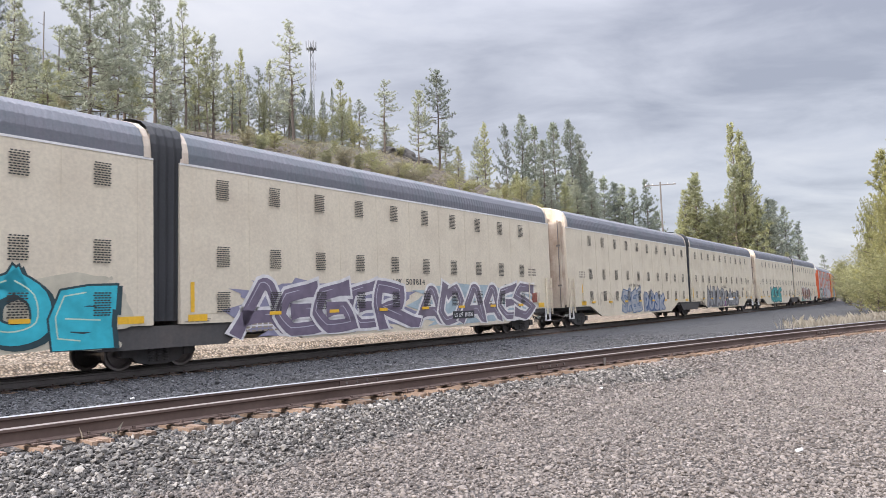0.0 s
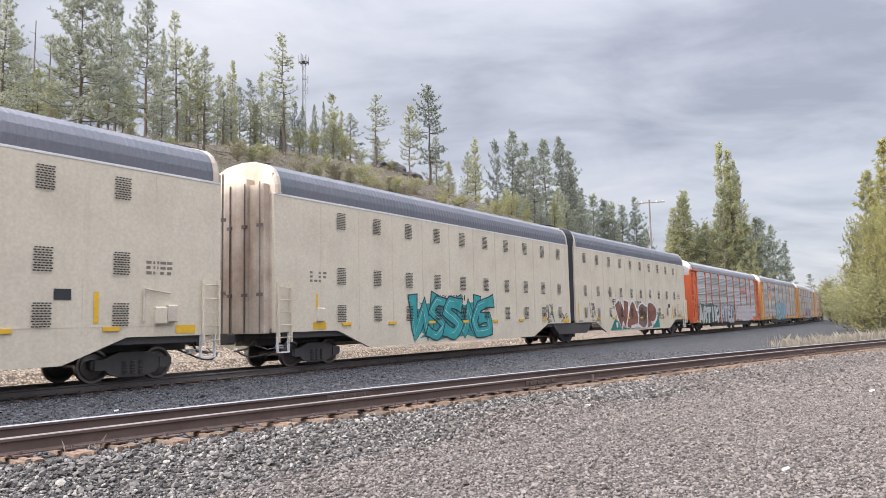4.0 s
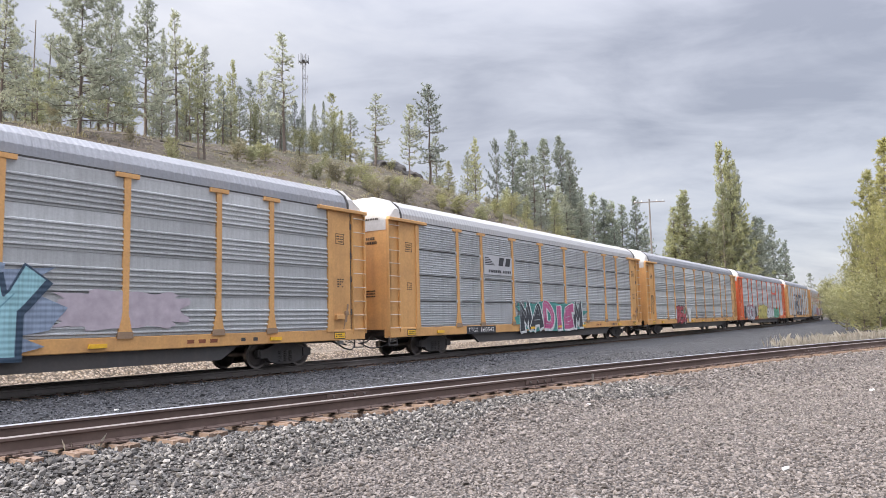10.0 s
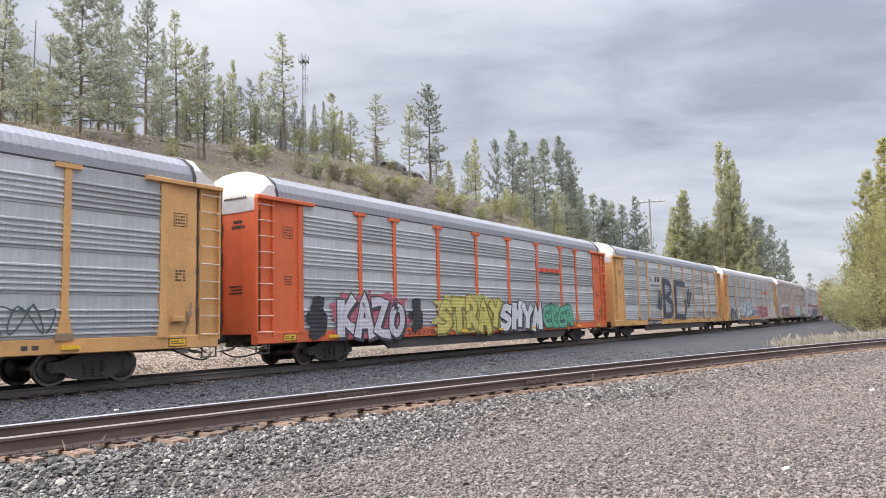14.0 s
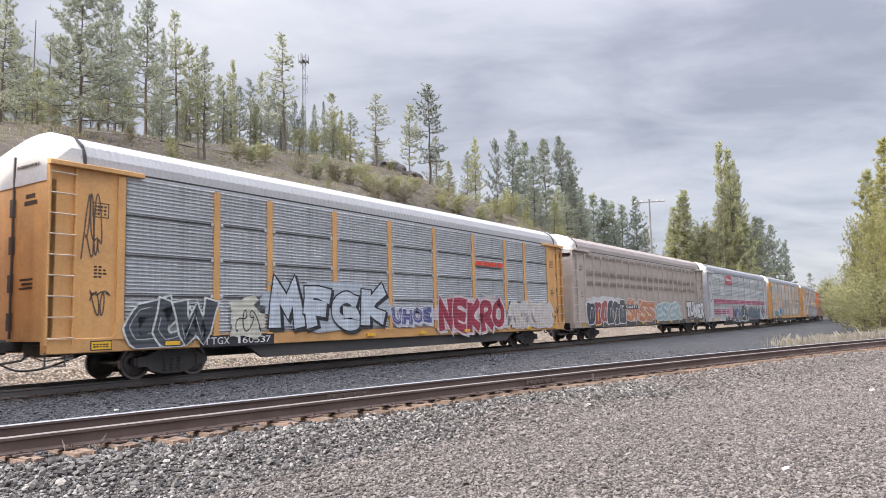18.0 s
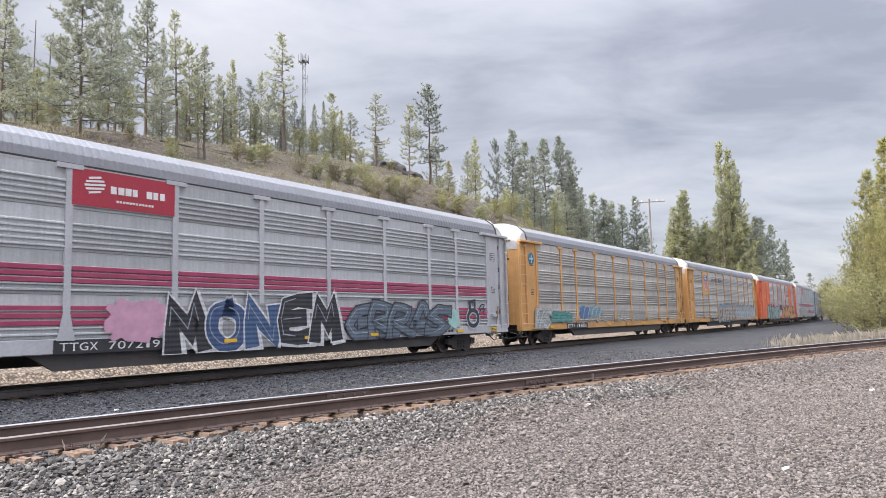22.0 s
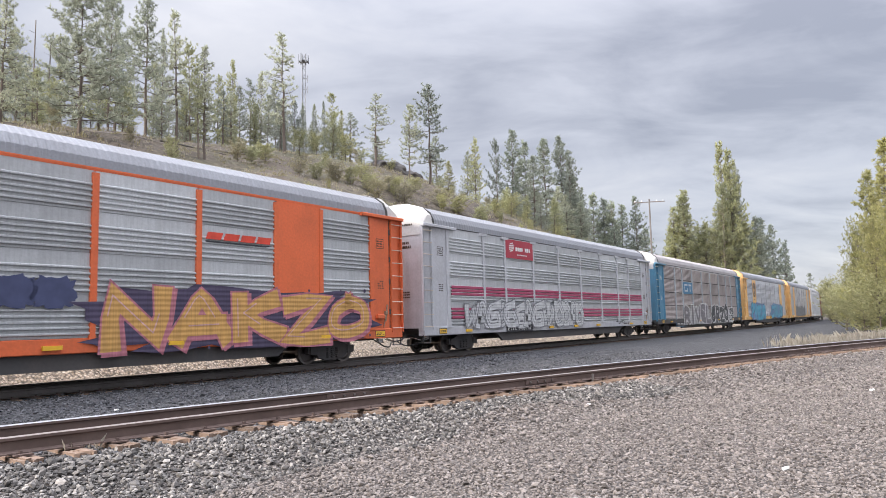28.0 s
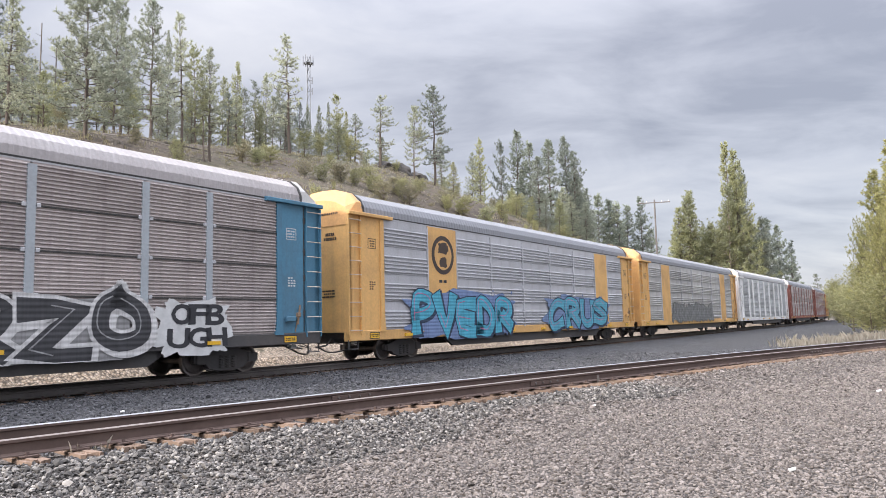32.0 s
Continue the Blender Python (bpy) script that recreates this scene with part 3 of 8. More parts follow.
def crib(x, y):
    q, l = siding_coords(x, y)
    s, w = train_coords(x, y)
    return seen(x, y) and 0.80 < l and w < -0.85


bed_spots = scatter(24000, -13, 20, 9.0, 34.0, crib, 5, 1.3)
bed_sizes = np.random.RandomState(6).gamma(6, 0.0075, len(bed_spots)) + 0.012
stone_field("dark_ballast_stones", "dark crushed ballast between the two tracks", STONE_DARK, bed_spots, bed_sizes, 7)
near_crib = scatter(5200, -8, 20, 7, 34, lambda x, y: seen(x, y) and -1.25 < siding_coords(x, y)[1] < 0.6 and abs(siding_coords(x, y)[1] + 0.755) > 0.14, 8, 1.3)
stone_field("track_ballast_stones", "dark ballast between the near rails", STONE_DARK, near_crib, np.full(len(near_crib), 0.055), 9)


# ------------------------------------------------------------ trees
def clump(b, p, d, size, r, k, slim=0.066):
    """A tuft of needles: k narrow blades that burst from p, mostly along d."""
    d = d.normalized()
    for i in range(k):
        q = Vector((r.gauss(0, 1), r.gauss(0, 1), r.gauss(0, 1))).normalized() + d * 0.75
        q.normalize()
        w = q.orthogonal().normalized()
        a = r.uniform(0, math.tau)
        w = (w * math.cos(a) + q.cross(w) * math.sin(a)) * size * slim * r.uniform(0.8, 1.4)
        l = size * r.uniform(0.55, 1.15)
        o = p - q * l * 0.15
        b.add([o - w * 0.7, o + w * 0.7, p + q * l * 0.6 + w, p + q * l, p + q * l * 0.6 - w], [(0, 1, 2, 3, 4)])


# lowest limb, reach, rise, whorl spacing, limbs a whorl, share left out, bare inner share, clump size, blades, sites a metre
HABIT = dict(broad=(1.0, 3.8, 0.03, 0.38, 5, 0.20, 0.32, 0.30, 16, 5.8),
             pine=(1.9, 2.75, 0.08, 0.38, 5, 0.30, 0.28, 0.27, 14, 5.8),
             thin=(2.8, 1.75, 0.02, 0.36, 5, 0.32, 0.24, 0.24, 13, 6.2),
             fir=(0.6, 2.3, -0.04, 0.32, 6, 0.28, 0.24, 0.25, 13, 5.4),
             young=(0.3, 3.6, 0.40, 0.42, 6, 0.22, 0.15, 0.32, 10, 4.4),
             shrub=(0.2, 5.2, 0.70, 1.0, 7, 0.30, 0.15, 0.58, 10, 2.8))


def tree_meshes(seed, kind):
    """Trunk with limbs, and crown, of a tree 10 m high."""
    r = random.Random(seed)
    tr, cr = Build(), Build()
    low, reach, rise, gap, per, skip, inner, tuft, blades, sites = HABIT[kind]
    low *= r.uniform(0.8, 1.2)
    lean = Vector((r.uniform(-0.35, 0.35), r.uniform(-0.35, 0.35), 0))
    pts = [Vector((0, 0, 0))]
    for i in range(1, 9):
        pts.append(Vector((lean.x * i / 8 + r.uniform(-0.07, 0.07), lean.y * i / 8 + r.uniform(-0.07, 0.07), 9.8 * i / 8)))
    for i in range(8):
        tr.tube(pts[i], pts[i + 1], 0.14 * (1 - i / 8.3), 0.14 * (1 - (i + 1) / 8.3), 7)

    def stem(z):
        k = max(0, min(7, int(z / 1.225)))
        return pts[k].lerp(pts[k + 1], z / 1.225 - k)

    lop, hole = r.uniform(0, math.tau), [r.uniform(low, 8.5) for _ in range(2)]
    z = low
    while z < 9.75:
        f = (z - low) / (9.75 - low)
        top = 1 - f
        turn = r.uniform(0, math.tau)
        bare = any(abs(z - q) < 0.35 for q in hole) and kind in ("pine", "thin", "broad")
        for j in range(per):
            if r.random() < (0.75 if bare else skip):
                continue
            a = turn + j * math.tau / per + r.uniform(-0.5, 0.5)
            if kind == "fir":
                ln = reach * (top ** 0.75) * r.uniform(0.45, 1.1) + 0.14
            elif kind in ("young", "shrub"):
                ln = reach * math.sin(math.pi * min(1, 0.16 + 0.84 * top)) ** 0.8 * r.uniform(0.5, 1.0) + 0.2
            elif kind == "broad":
                ln = reach * (top ** 0.55) * (0.7 + 0.3 * min(1, f * 4)) * r.uniform(0.5, 1.12) + 0.15
            else:
                ln = reach * (top ** 0.6) * (0.55 + 0.45 * min(1, f * 3.0)) * r.uniform(0.4, 1.2) + 0.14
            ln *= 1 + 0.25 * math.cos(a - lop)
            base = stem(z + r.uniform(-0.12, 0.12))
            up = rise + 0.8 * f * f + r.uniform(-0.16, 0.16)
            out = Vector((math.cos(a), math.sin(a), up)).normalized()
            mid = base + out * ln * 0.55 - Vector((0, 0, 0.05 * ln))
            tip = base + out * ln + Vector((0, 0, 0.10 * ln))
            tr.tube(base, mid, 0.030 * (0.35 + top), 0.018 * (0.35 + top), 4)
            tr.tube(mid, tip, 0.018 * (0.35 + top), 0.005, 3)
            side = Vector((-math.sin(a), math.cos(a), 0))
            n = max(2, int(ln * sites))
            for m in range(n):
                t = inner + (1.02 - inner) * (m + r.random()) / n
                limb = base.lerp(mid, t / 0.55) if t < 0.55 else mid.lerp(tip, (t - 0.55) / 0.45)
                spread = ln * 0.26 * (1.2 - t) + 0.06
                p = limb + side * r.uniform(-spread, spread) + Vector((0, 0, r.uniform(-0.03, 0.12) * (1 + ln * 0.3)))
                if (p - limb).length > 0.18:
                    tr.tube(limb, p, 0.008, 0.004, 3)
                clump(cr, p, out + side * r.uniform(-0.5, 0.5) + Vector((0, 0, 0.35)), tuft * r.uniform(0.7, 1.25), r, blades)
        z += gap * r.uniform(0.7, 1.35) * (0.6 + 0.5 * top)
    if kind != "shrub":
        for m in range(5):
            clump(cr, stem(9.3 + 0.1 * m), Vector((0, 0, 1)), tuft * 0.9, r, blades)
    if kind in ("pine", "thin", "broad"):
        for i in range(14):                       # dead lower limbs
            z, a = r.uniform(0.9, low + 0.8), r.uniform(0, math.tau)
            tr.tube(stem(z), stem(z) + Vector((math.cos(a), math.sin(a), r.uniform(-0.25, 0.2))) * r.uniform(0.3, 1.0), 0.016, 0.005, 3)
    return tr.mesh("trunk"), cr.mesh("crown")


TREE_KINDS = {}
_tree_rng = random.Random(11)


def tree(kind, x, y, h, wide=1.0, leaf=None, label=""):
    """A conifer h metres high on the ground at x, y. wide: spread of its crown."""
    leaf = leaf or (FIR if kind == "fir" else PINE)
    if kind == "young" and h < 4:
        kind = "shrub"
    key = (kind, leaf.name)
    if key not in TREE_KINDS:
        TREE_KINDS[key] = []
        for k in range(5):
            tm, cm = tree_meshes(100 + k + 7 * len(TREE_KINDS), kind)
            tm.materials.append(BARK)
            cm.materials.append(leaf)
            TREE_KINDS[key].append((tm, cm))
    r = _tree_rng
    tm, cm = TREE_KINDS[key][r.randrange(5)]
    words = {"broad": "broad grey-green pine with layered limbs", "pine": "open-crowned pine with a bare lower trunk", "fir": "dense dark green fir on the slope", "thin": "thin tall pine with sparse needles", "young": "bushy young pine on the slope", "shrub": "yellow-green bushy shrub on the slope"}
    ob = thing("bush" if kind == "shrub" else "fir_tree" if kind == "fir" else "pine_tree", label or words[kind], "tree", "trees round the railway")
    k = h / 10
    ob.matrix_basis = Matrix.Translation((x, y, ground_z(x, y) - 0.1)) @ Matrix.Rotation(r.uniform(0, math.tau), 4, "Z") @ Matrix.Diagonal((k * wide, k * wide, k, 1))
    part("trunk", tm, BARK, ob)
    part("crown", cm, leaf, ob)
    return ob


def grow(kind, x, y, top, wide=1.0, leaf=None):
    """A tree whose tip stands at the height top."""
    tree(kind, x, y, max(1.0, top - ground_z(x, y)), wide, leaf)


PINE_OLIVE = foliage("olive_pine_needles", (0.26, 0.265, 0.155), (0.48, 0.485, 0.28))
FIR_GREY = foliage("greyish_fir_needles", (0.20, 0.22, 0.188), (0.41, 0.435, 0.36))
BUSH_DRY = foliage("dry_bush_twigs", (0.27, 0.24, 0.16), (0.46, 0.42, 0.28))
grow("fir", -36.4, 58.6, 30.3, 0.83, PINE)
grow("fir", -40.4, 62.0, 32.8, 0.84, FIR_GREY)
grow("pine", -43.1, 72.1, 32.1, 0.88, FIR_GREY)
grow("pine", -40.5, 71.3, 27.9, 1.18, PINE_OLIVE)
grow("young", -37.5, 68.4, 25.0, 1.01, PINE_OLIVE)
grow("broad", -29.7, 58.4, 30.5, 0.91)
grow("broad", -33.5, 71.5, 35.7, 0.60, FIR_GREY)
grow("pine", -40.6, 75.8, 33.3, 1.01, PINE)
grow("pine", -35.6, 73.9, 28.7, 1.59, PINE_OLIVE)
grow("thin", -38.4, 83.6, 36.4, 1.14, FIR_GREY)
grow("pine", -32.7, 73.0, 26.5, 1.27, PINE_OLIVE)
grow("thin", -36.1, 82.5, 31.8, 1.05, PINE)
grow("pine", -28.6, 68.8, 34.0, 0.80, FIR_GREY)
grow("fir", -32.9, 83.8, 37.4, 0.39, FIR_GREY)
grow("pine", -35.7, 88.0, 34.5, 0.67, PINE_OLIVE)
grow("thin", -23.1, 62.4, 29.6, 0.78, PINE)
grow("pine", -30.9, 87.7, 36.9, 0.71, PINE_OLIVE)
grow("thin", -33.6, 93.1, 34.0, 1.02, FIR_GREY)
grow("pine", -35.7, 93.4, 34.9, 0.66, PINE)
grow("thin", -21.1, 63.6, 26.6, 0.91, PINE)
grow("thin", -21.4, 63.0, 24.4, 0.80, PINE_OLIVE)
grow("fir", -27.2, 92.1, 36.2, 0.69, PINE_OLIVE)
grow("pine", -30.0, 95.4, 35.3, 0.66, PINE_OLIVE)
grow("thin", -26.9, 88.0, 30.6, 1.37, FIR_GREY)
grow("pine", -26.9, 95.3, 33.8, 0.58, PINE)
grow("thin", -26.9, 100.5, 36.4, 1.00, FIR_GREY)
grow("thin", -25.4, 100.9, 37.3, 0.82, PINE)
grow("pine", -24.0, 103.3, 37.0, 0.58, FIR_GREY)
grow("pine", -24.1, 99.1, 33.8, 0.63, PINE)
grow("young", -24.7, 94.8, 30.9, 0.53, PINE_OLIVE)
grow("thin", -18.4, 84.0, 36.4, 1.01, PINE)
grow("thin", -23.2, 103.4, 34.7, 1.13, FIR_GREY)
grow("pine", -21.8, 105.8, 34.6, 0.74, FIR_GREY)
grow("fir", -20.8, 108.0, 35.2, 0.50, FIR_GREY)
grow("fir", -19.0, 106.3, 34.4, 0.56, PINE)
grow("fir", -18.0, 110.5, 36.2, 0.42, FIR_GREY)
grow("pine", -16.1, 106.8, 36.1, 0.74, PINE_OLIVE)
grow("fir", -14.6, 105.0, 32.9, 0.66, PINE_OLIVE)
grow("thin", -14.3, 111.1, 34.2, 1.32, PINE)
grow("young", -17.0, 85.8, 24.5, 1.73, BUSH)
grow("young", -14.9, 98.9, 28.9, 1.15, PINE_OLIVE)
grow("young", -16.8, 96.5, 26.8, 1.35, BUSH)
grow("young", -13.2, 99.1, 27.0, 1.40, BUSH)
grow("thin", -9.0, 98.1, 33.3, 1.31, PINE)
grow("fir", -9.5, 107.6, 29.6, 1.50, FIR_GREY)
grow("young", -11.5, 103.4, 26.2, 1.66, PINE_OLIVE)
grow("pine", -4.2, 94.4, 30.4, 0.77, PINE)
grow("pine", -1.5, 96.5, 33.6, 0.95, FIR_GREY)
grow("pine", -0.7, 116.0, 31.5, 0.92, PINE)
grow("fir", 0.9, 89.0, 21.3, 1.33, BUSH)
grow("fir", 5.7, 121.9, 32.8, 0.73, PINE_OLIVE)
grow("pine", 4.4, 123.9, 30.7, 0.72, PINE)
grow("pine", 9.9, 127.6, 33.6, 0.51, FIR_GREY)
grow("young", -27.2, 62.3, 18.8, 1.41, BUSH_DRY)
grow("young", -23.3, 61.2, 17.5, 1.68, BUSH)
grow("young", -19.6, 68.8, 18.8, 2.22, BUSH_DRY)
grow("young", -17.9, 72.8, 19.6, 2.40, BUSH)
grow("young", -18.2, 68.6, 18.3, 1.93, PINE_OLIVE)
grow("young", -8.7, 78.5, 18.4, 2.13, BUSH)
grow("young", -7.4, 74.1, 16.4, 2.40, BUSH)
grow("young", -5.6, 77.8, 17.0, 2.14, BUSH_DRY)
grow("young", -3.0, 82.4, 17.6, 1.98, BUSH)
grow("young", -3.9, 75.4, 15.5, 2.39, BUSH_DRY)
grow("young", -5.0, 77.3, 16.7, 1.54, BUSH)
grow("young", -0.1, 80.5, 15.7, 2.10, BUSH_DRY)
grow("young", 1.8, 81.0, 15.1, 2.30, BUSH)
grow("young", 4.3, 79.9, 13.6, 2.04, PINE_OLIVE)
grow("young", 6.8, 88.7, 15.7, 2.39, BUSH)
grow("young", 9.3, 96.0, 17.6, 1.70, BUSH)
grow("young", -10.8, 73.7, 17.6, 2.32, BUSH_DRY)
grow("young", -12.3, 70.4, 17.1, 2.07, BUSH)
grow("young", -13.7, 69.2, 17.1, 1.87, BUSH_DRY)
grow("young", -6.3, 71.7, 15.2, 2.12, BUSH_DRY)
grow("young", -9.4, 73.9, 17.2, 1.82, BUSH)
grow("fir", 12.8, 130.0, 36.1, 0.91)
grow("fir", 15.6, 134.0, 35.0, 0.91)
grow("fir", 19.2, 132.0, 34.9, 0.98)
grow("fir", 23.4, 138.0, 36.9, 0.78, FIR_GREY)
grow("fir", 24.4, 134.0, 33.2, 0.78, FIR_GREY)
grow("fir", 16.3, 126.0, 30.2, 1.04, FIR_GREY)
grow("fir", 31.2, 150.0, 27.3, 1.04)
grow("fir", 33.6, 152.0, 26.6, 1.17)
grow("fir", 34.9, 150.0, 25.7, 1.17)
grow("fir", 38.4, 154.0, 25.6, 1.04)
grow("fir", 41.2, 152.0, 27.1, 0.81)
grow("fir", 43.9, 156.0, 20.9, 1.17)
grow("fir", 28.3, 146.0, 28.1, 0.91, FIR_GREY)
grow("fir", 34.8, 146.0, 19.8, 1.30)
grow("fir", 37.3, 112.0, 20.9, 1.00, PINE_OLIVE)
grow("fir", 36.5, 116.0, 15.7, 0.90, PINE_OLIVE)
grow("fir", 44.3, 112.0, 28.6, 0.62, PINE_OLIVE)
grow("fir", 46.7, 114.0, 25.8, 0.48, PINE)
grow("fir", 41.6, 118.0, 15.9, 1.00, PINE_OLIVE)
grow("young", 41.7, 112.0, 14.6, 0.80, PINE_OLIVE)
grow("pine", 46.8, 112.0, 15.6, 1.20, PINE_OLIVE)
grow("fir", 52.2, 118.0, 17.2, 0.80)
grow("fir", 55.0, 120.0, 16.3, 0.85)
grow("fir", 57.3, 122.0, 13.6, 0.90)
grow("fir", 59.9, 126.0, 10.5, 0.90)
grow("young", 50.1, 118.0, 13.8, 0.90)
grow("young", 39.0, 114.0, 12.7, 0.80, PINE_OLIVE)
grow("thin", 96.2, 190.0, 11.9, 1.10, FIR_GREY)
grow("fir", 34.5, 58.0, 12.7, 0.92, PINE_SUNLIT)
grow("fir", 34.7, 56.0, 14.7, 0.98, PINE_SUNLIT)
grow("fir", 35.0, 54.0, 15.5, 1.03, PINE_SUNLIT)
grow("fir", 38.5, 64.0, 11.3, 1.03, PINE_SUNLIT)
grow("young", 35.6, 62.0, 7.8, 0.45, PINE_SUNLIT)
grow("young", 31.0, 52.0, 7.3, 0.50, PINE_SUNLIT)
grow("young", 31.1, 50.0, 7.8, 0.55, PINE_SUNLIT)
grow("fir", 37.7, 56.0, 16.7, 0.80, PINE_SUNLIT)
grow("fir", 44.4, 78.0, 8.6, 0.80, PINE_SUNLIT)
grow("young", 79.3, 150.0, 7.4, 1.40, BUSH)
grow("young", 76.1, 140.0, 6.1, 1.40, BUSH)
grow("young", 90.5, 175.0, 6.5, 1.50, BUSH)
grow("young", 61.5, 110.0, 7.4, 1.10, BUSH)
grow("young", 53.7, 100.0, 4.2, 1.60, BUSH)
grow("young", 46.8, 85.0, 3.4, 1.60, BUSH)
grow("young", 63.7, 120.0, 3.9, 1.70, BUSH)
grow("young", 39.4, 70.0, 4.0, 1.20, BUSH)
grow("young", 35.1, 60.0, 5.0, 1.00, BUSH)
grow("young", 36.3, 66.0, 2.1, 1.70, BUSH)
grow("young", 31.0, 54.0, 2.3, 1.60, BUSH)
grow("young", 29.8, 50.0, 3.2, 1.40, BUSH)
grow("fir", 9.7, 112.0, 21.7, 1.40, PINE_OLIVE)
grow("fir", 11.8, 114.0, 21.7, 1.40, PINE)
grow("fir", 13.3, 112.0, 20.7, 1.40, PINE_OLIVE)
grow("fir", 15.6, 114.0, 21.0, 1.30, FIR_GREY)
grow("fir", 18.1, 116.0, 20.8, 1.40, PINE_OLIVE)
grow("fir", 20.5, 118.0, 21.6, 1.30, PINE)
grow("fir", 23.0, 120.0, 20.9, 1.40, FIR_GREY)
grow("fir", 44.7, 111.0, 27.1, 0.62, PINE_OLIVE)
grow("fir", 42.7, 110.0, 21.5, 0.80, PINE_OLIVE)
grow("fir", 45.3, 112.0, 19.2, 0.90, PINE)
grow("fir", 37.3, 111.0, 19.9, 1.20, PINE_OLIVE)
grow("fir", 36.3, 112.0, 18.3, 1.20, PINE_OLIVE)
grow("fir", 40.7, 112.0, 15.5, 1.30, PINE_OLIVE)
grow("fir", 49.1, 114.0, 16.5, 1.00, PINE)
grow("fir", 25.8, 138.0, 28.8, 1.00)
grow("fir", 11.2, 122.0, 24.0, 1.20, PINE_OLIVE)
grow("fir", 20.0, 126.0, 24.5, 1.20, PINE)


def back_wood():
    """Thin pines that stand behind the first rows along the ridge."""
    r = random.Random(71)
    for k in range(58):
        s = r.uniform(24, 84)
        p = TD * s + TN * (TRACK_OFF + r.uniform(54, 72))
        tree(r.choice(("thin", "pine", "thin", "fir")), p.x, p.y, r.uniform(5.5, 10.5) * (1.0 - 0.35 * smooth(55, 84, s)), r.uniform(0.7, 1.0), r.choice((PINE, FIR_GREY, PINE_OLIVE)))


back_wood()


def slope_bushes():
    """Bushy young pines and shrubs over the open slope."""
    r = random.Random(44)
    made = 0
    while made < 70:
        s, w = r.uniform(34, 118), r.uniform(20, 52)
        if r.random() > 0.25 + 0.75 * smooth(50, 85, s):
            continue
        p = TD * s + TN * (TRACK_OFF + w)
        tree("young", p.x, p.y, r.uniform(0.7, 1.8), r.uniform(0.9, 1.5), r.choice((BUSH, BUSH, PINE_OLIVE, BUSH_DRY)), "yellow-green bushy shrub on the open slope")
        made += 1


slope_bushes()


# ------------------------------------------------------------ the train
SPEED = 15.8445
HALF = 13.75                                      # half length of a car body
SIDE = 1.6                                        # half width
BAY_EDGES = [-11.95, -9.2, -7.25, -4.4, -1.44, 1.44, 4.4, 7.2, 9.15, 11.62]
CARS = []                                         # (thing, where its middle is at 0 s, half truck distance)
FLIP = Matrix.Rotation(math.pi, 4, "Z")
INK = (0.03, 0.03, 0.035)
_cache = {}


def cached(key, make):
    if key not in _cache:
        _cache[key] = make()
    return _cache[key]


def sheet_mesh(w, h, ribs=6):
    """A pressed side sheet, w wide and h high, with ribs that run lengthwise; outer face towards -y."""
    def make():
        b = Build()
        if not ribs:
            return b.box(-w / 2, w / 2, -0.008, 0.03, 0, h).mesh("side_sheet")
        prof = [(0.0, 0.0), (0.0, 0.035)]
        z0, z1 = 0.03, h * (0.71 if ribs < 8 else 0.97)
        p = (z1 - z0) / ribs
        dep = 0.05 if ribs < 8 else 0.034
        for i in range(ribs):
            z = z0 + i * p
            prof += [(0.0, z + 0.15 * p), (-dep, z + 0.36 * p), (-dep, z + 0.58 * p), (0.0, z + 0.78 * p)]
        prof += [(0.0, h)]
        prof = [prof[0]] + prof[2:]
        n = len(prof)
        vs = [(-w / 2, y, z) for y, z in prof] + [(w / 2, y, z) for y, z in prof]
        vs += [(-w / 2, 0.03, 0), (w / 2, 0.03, 0), (-w / 2, 0.03, h), (w / 2, 0.03, h)]
        fs = [(i, n + i, n + i + 1, i + 1) for i in range(n - 1)]
        fs += [(2 * n, 2 * n + 1, n, 0), (n - 1, 2 * n - 1, 2 * n + 3, 2 * n + 2), (2 * n, 2 * n + 2, 2 * n + 3, 2 * n + 1)]
        b.add(vs, fs)
        return b.mesh("side_sheet")
    return cached(("sheet", round(w, 3), round(h, 3), ribs), make)


def post_mesh(wide=0.17, cap=0.62, base=0.42, z0=0.95, z1=5.0):
    def make():
        b = Build()
        ring = [(-base / 2, z0), (base / 2, z0), (base / 2 - 0.03, z0 + 0.16), (wide / 2, z0 + 0.62), (wide / 2, z1 - 0.07), (-wide / 2, z1 - 0.07),
                (-wide / 2, z0 + 0.62), (-base / 2 + 0.03, z0 + 0.16)]
        b.prism_y(ring, -0.06, 0.03)
        if cap:
            b.box(-cap / 2, cap / 2, -0.08, 0.03, z1 - 0.07, z1 + 0.045)
        return b.mesh("side_post")
    return cached(("post", wide, cap, base, z0, z1), make)


def foot_mesh():
    return cached("post_foot", lambda: Build().prism_y([(-0.215, 0.955), (0.215, 0.955), (0.205, 1.12), (-0.205, 1.12)], -0.068, -0.05).mesh("post_foot"))


ARCH = [(-1.60, 5.07), (-1.57, 5.30), (-1.44, 5.56), (-1.10, 5.80), (-0.58, 5.945), (0.0, 5.99)]
ARCH_TALL = [(-1.60, 5.25), (-1.59, 5.52), (-1.53, 5.78), (-1.38, 6.02), (-1.12, 6.19), (-0.6, 6.35), (0.0, 6.40)]


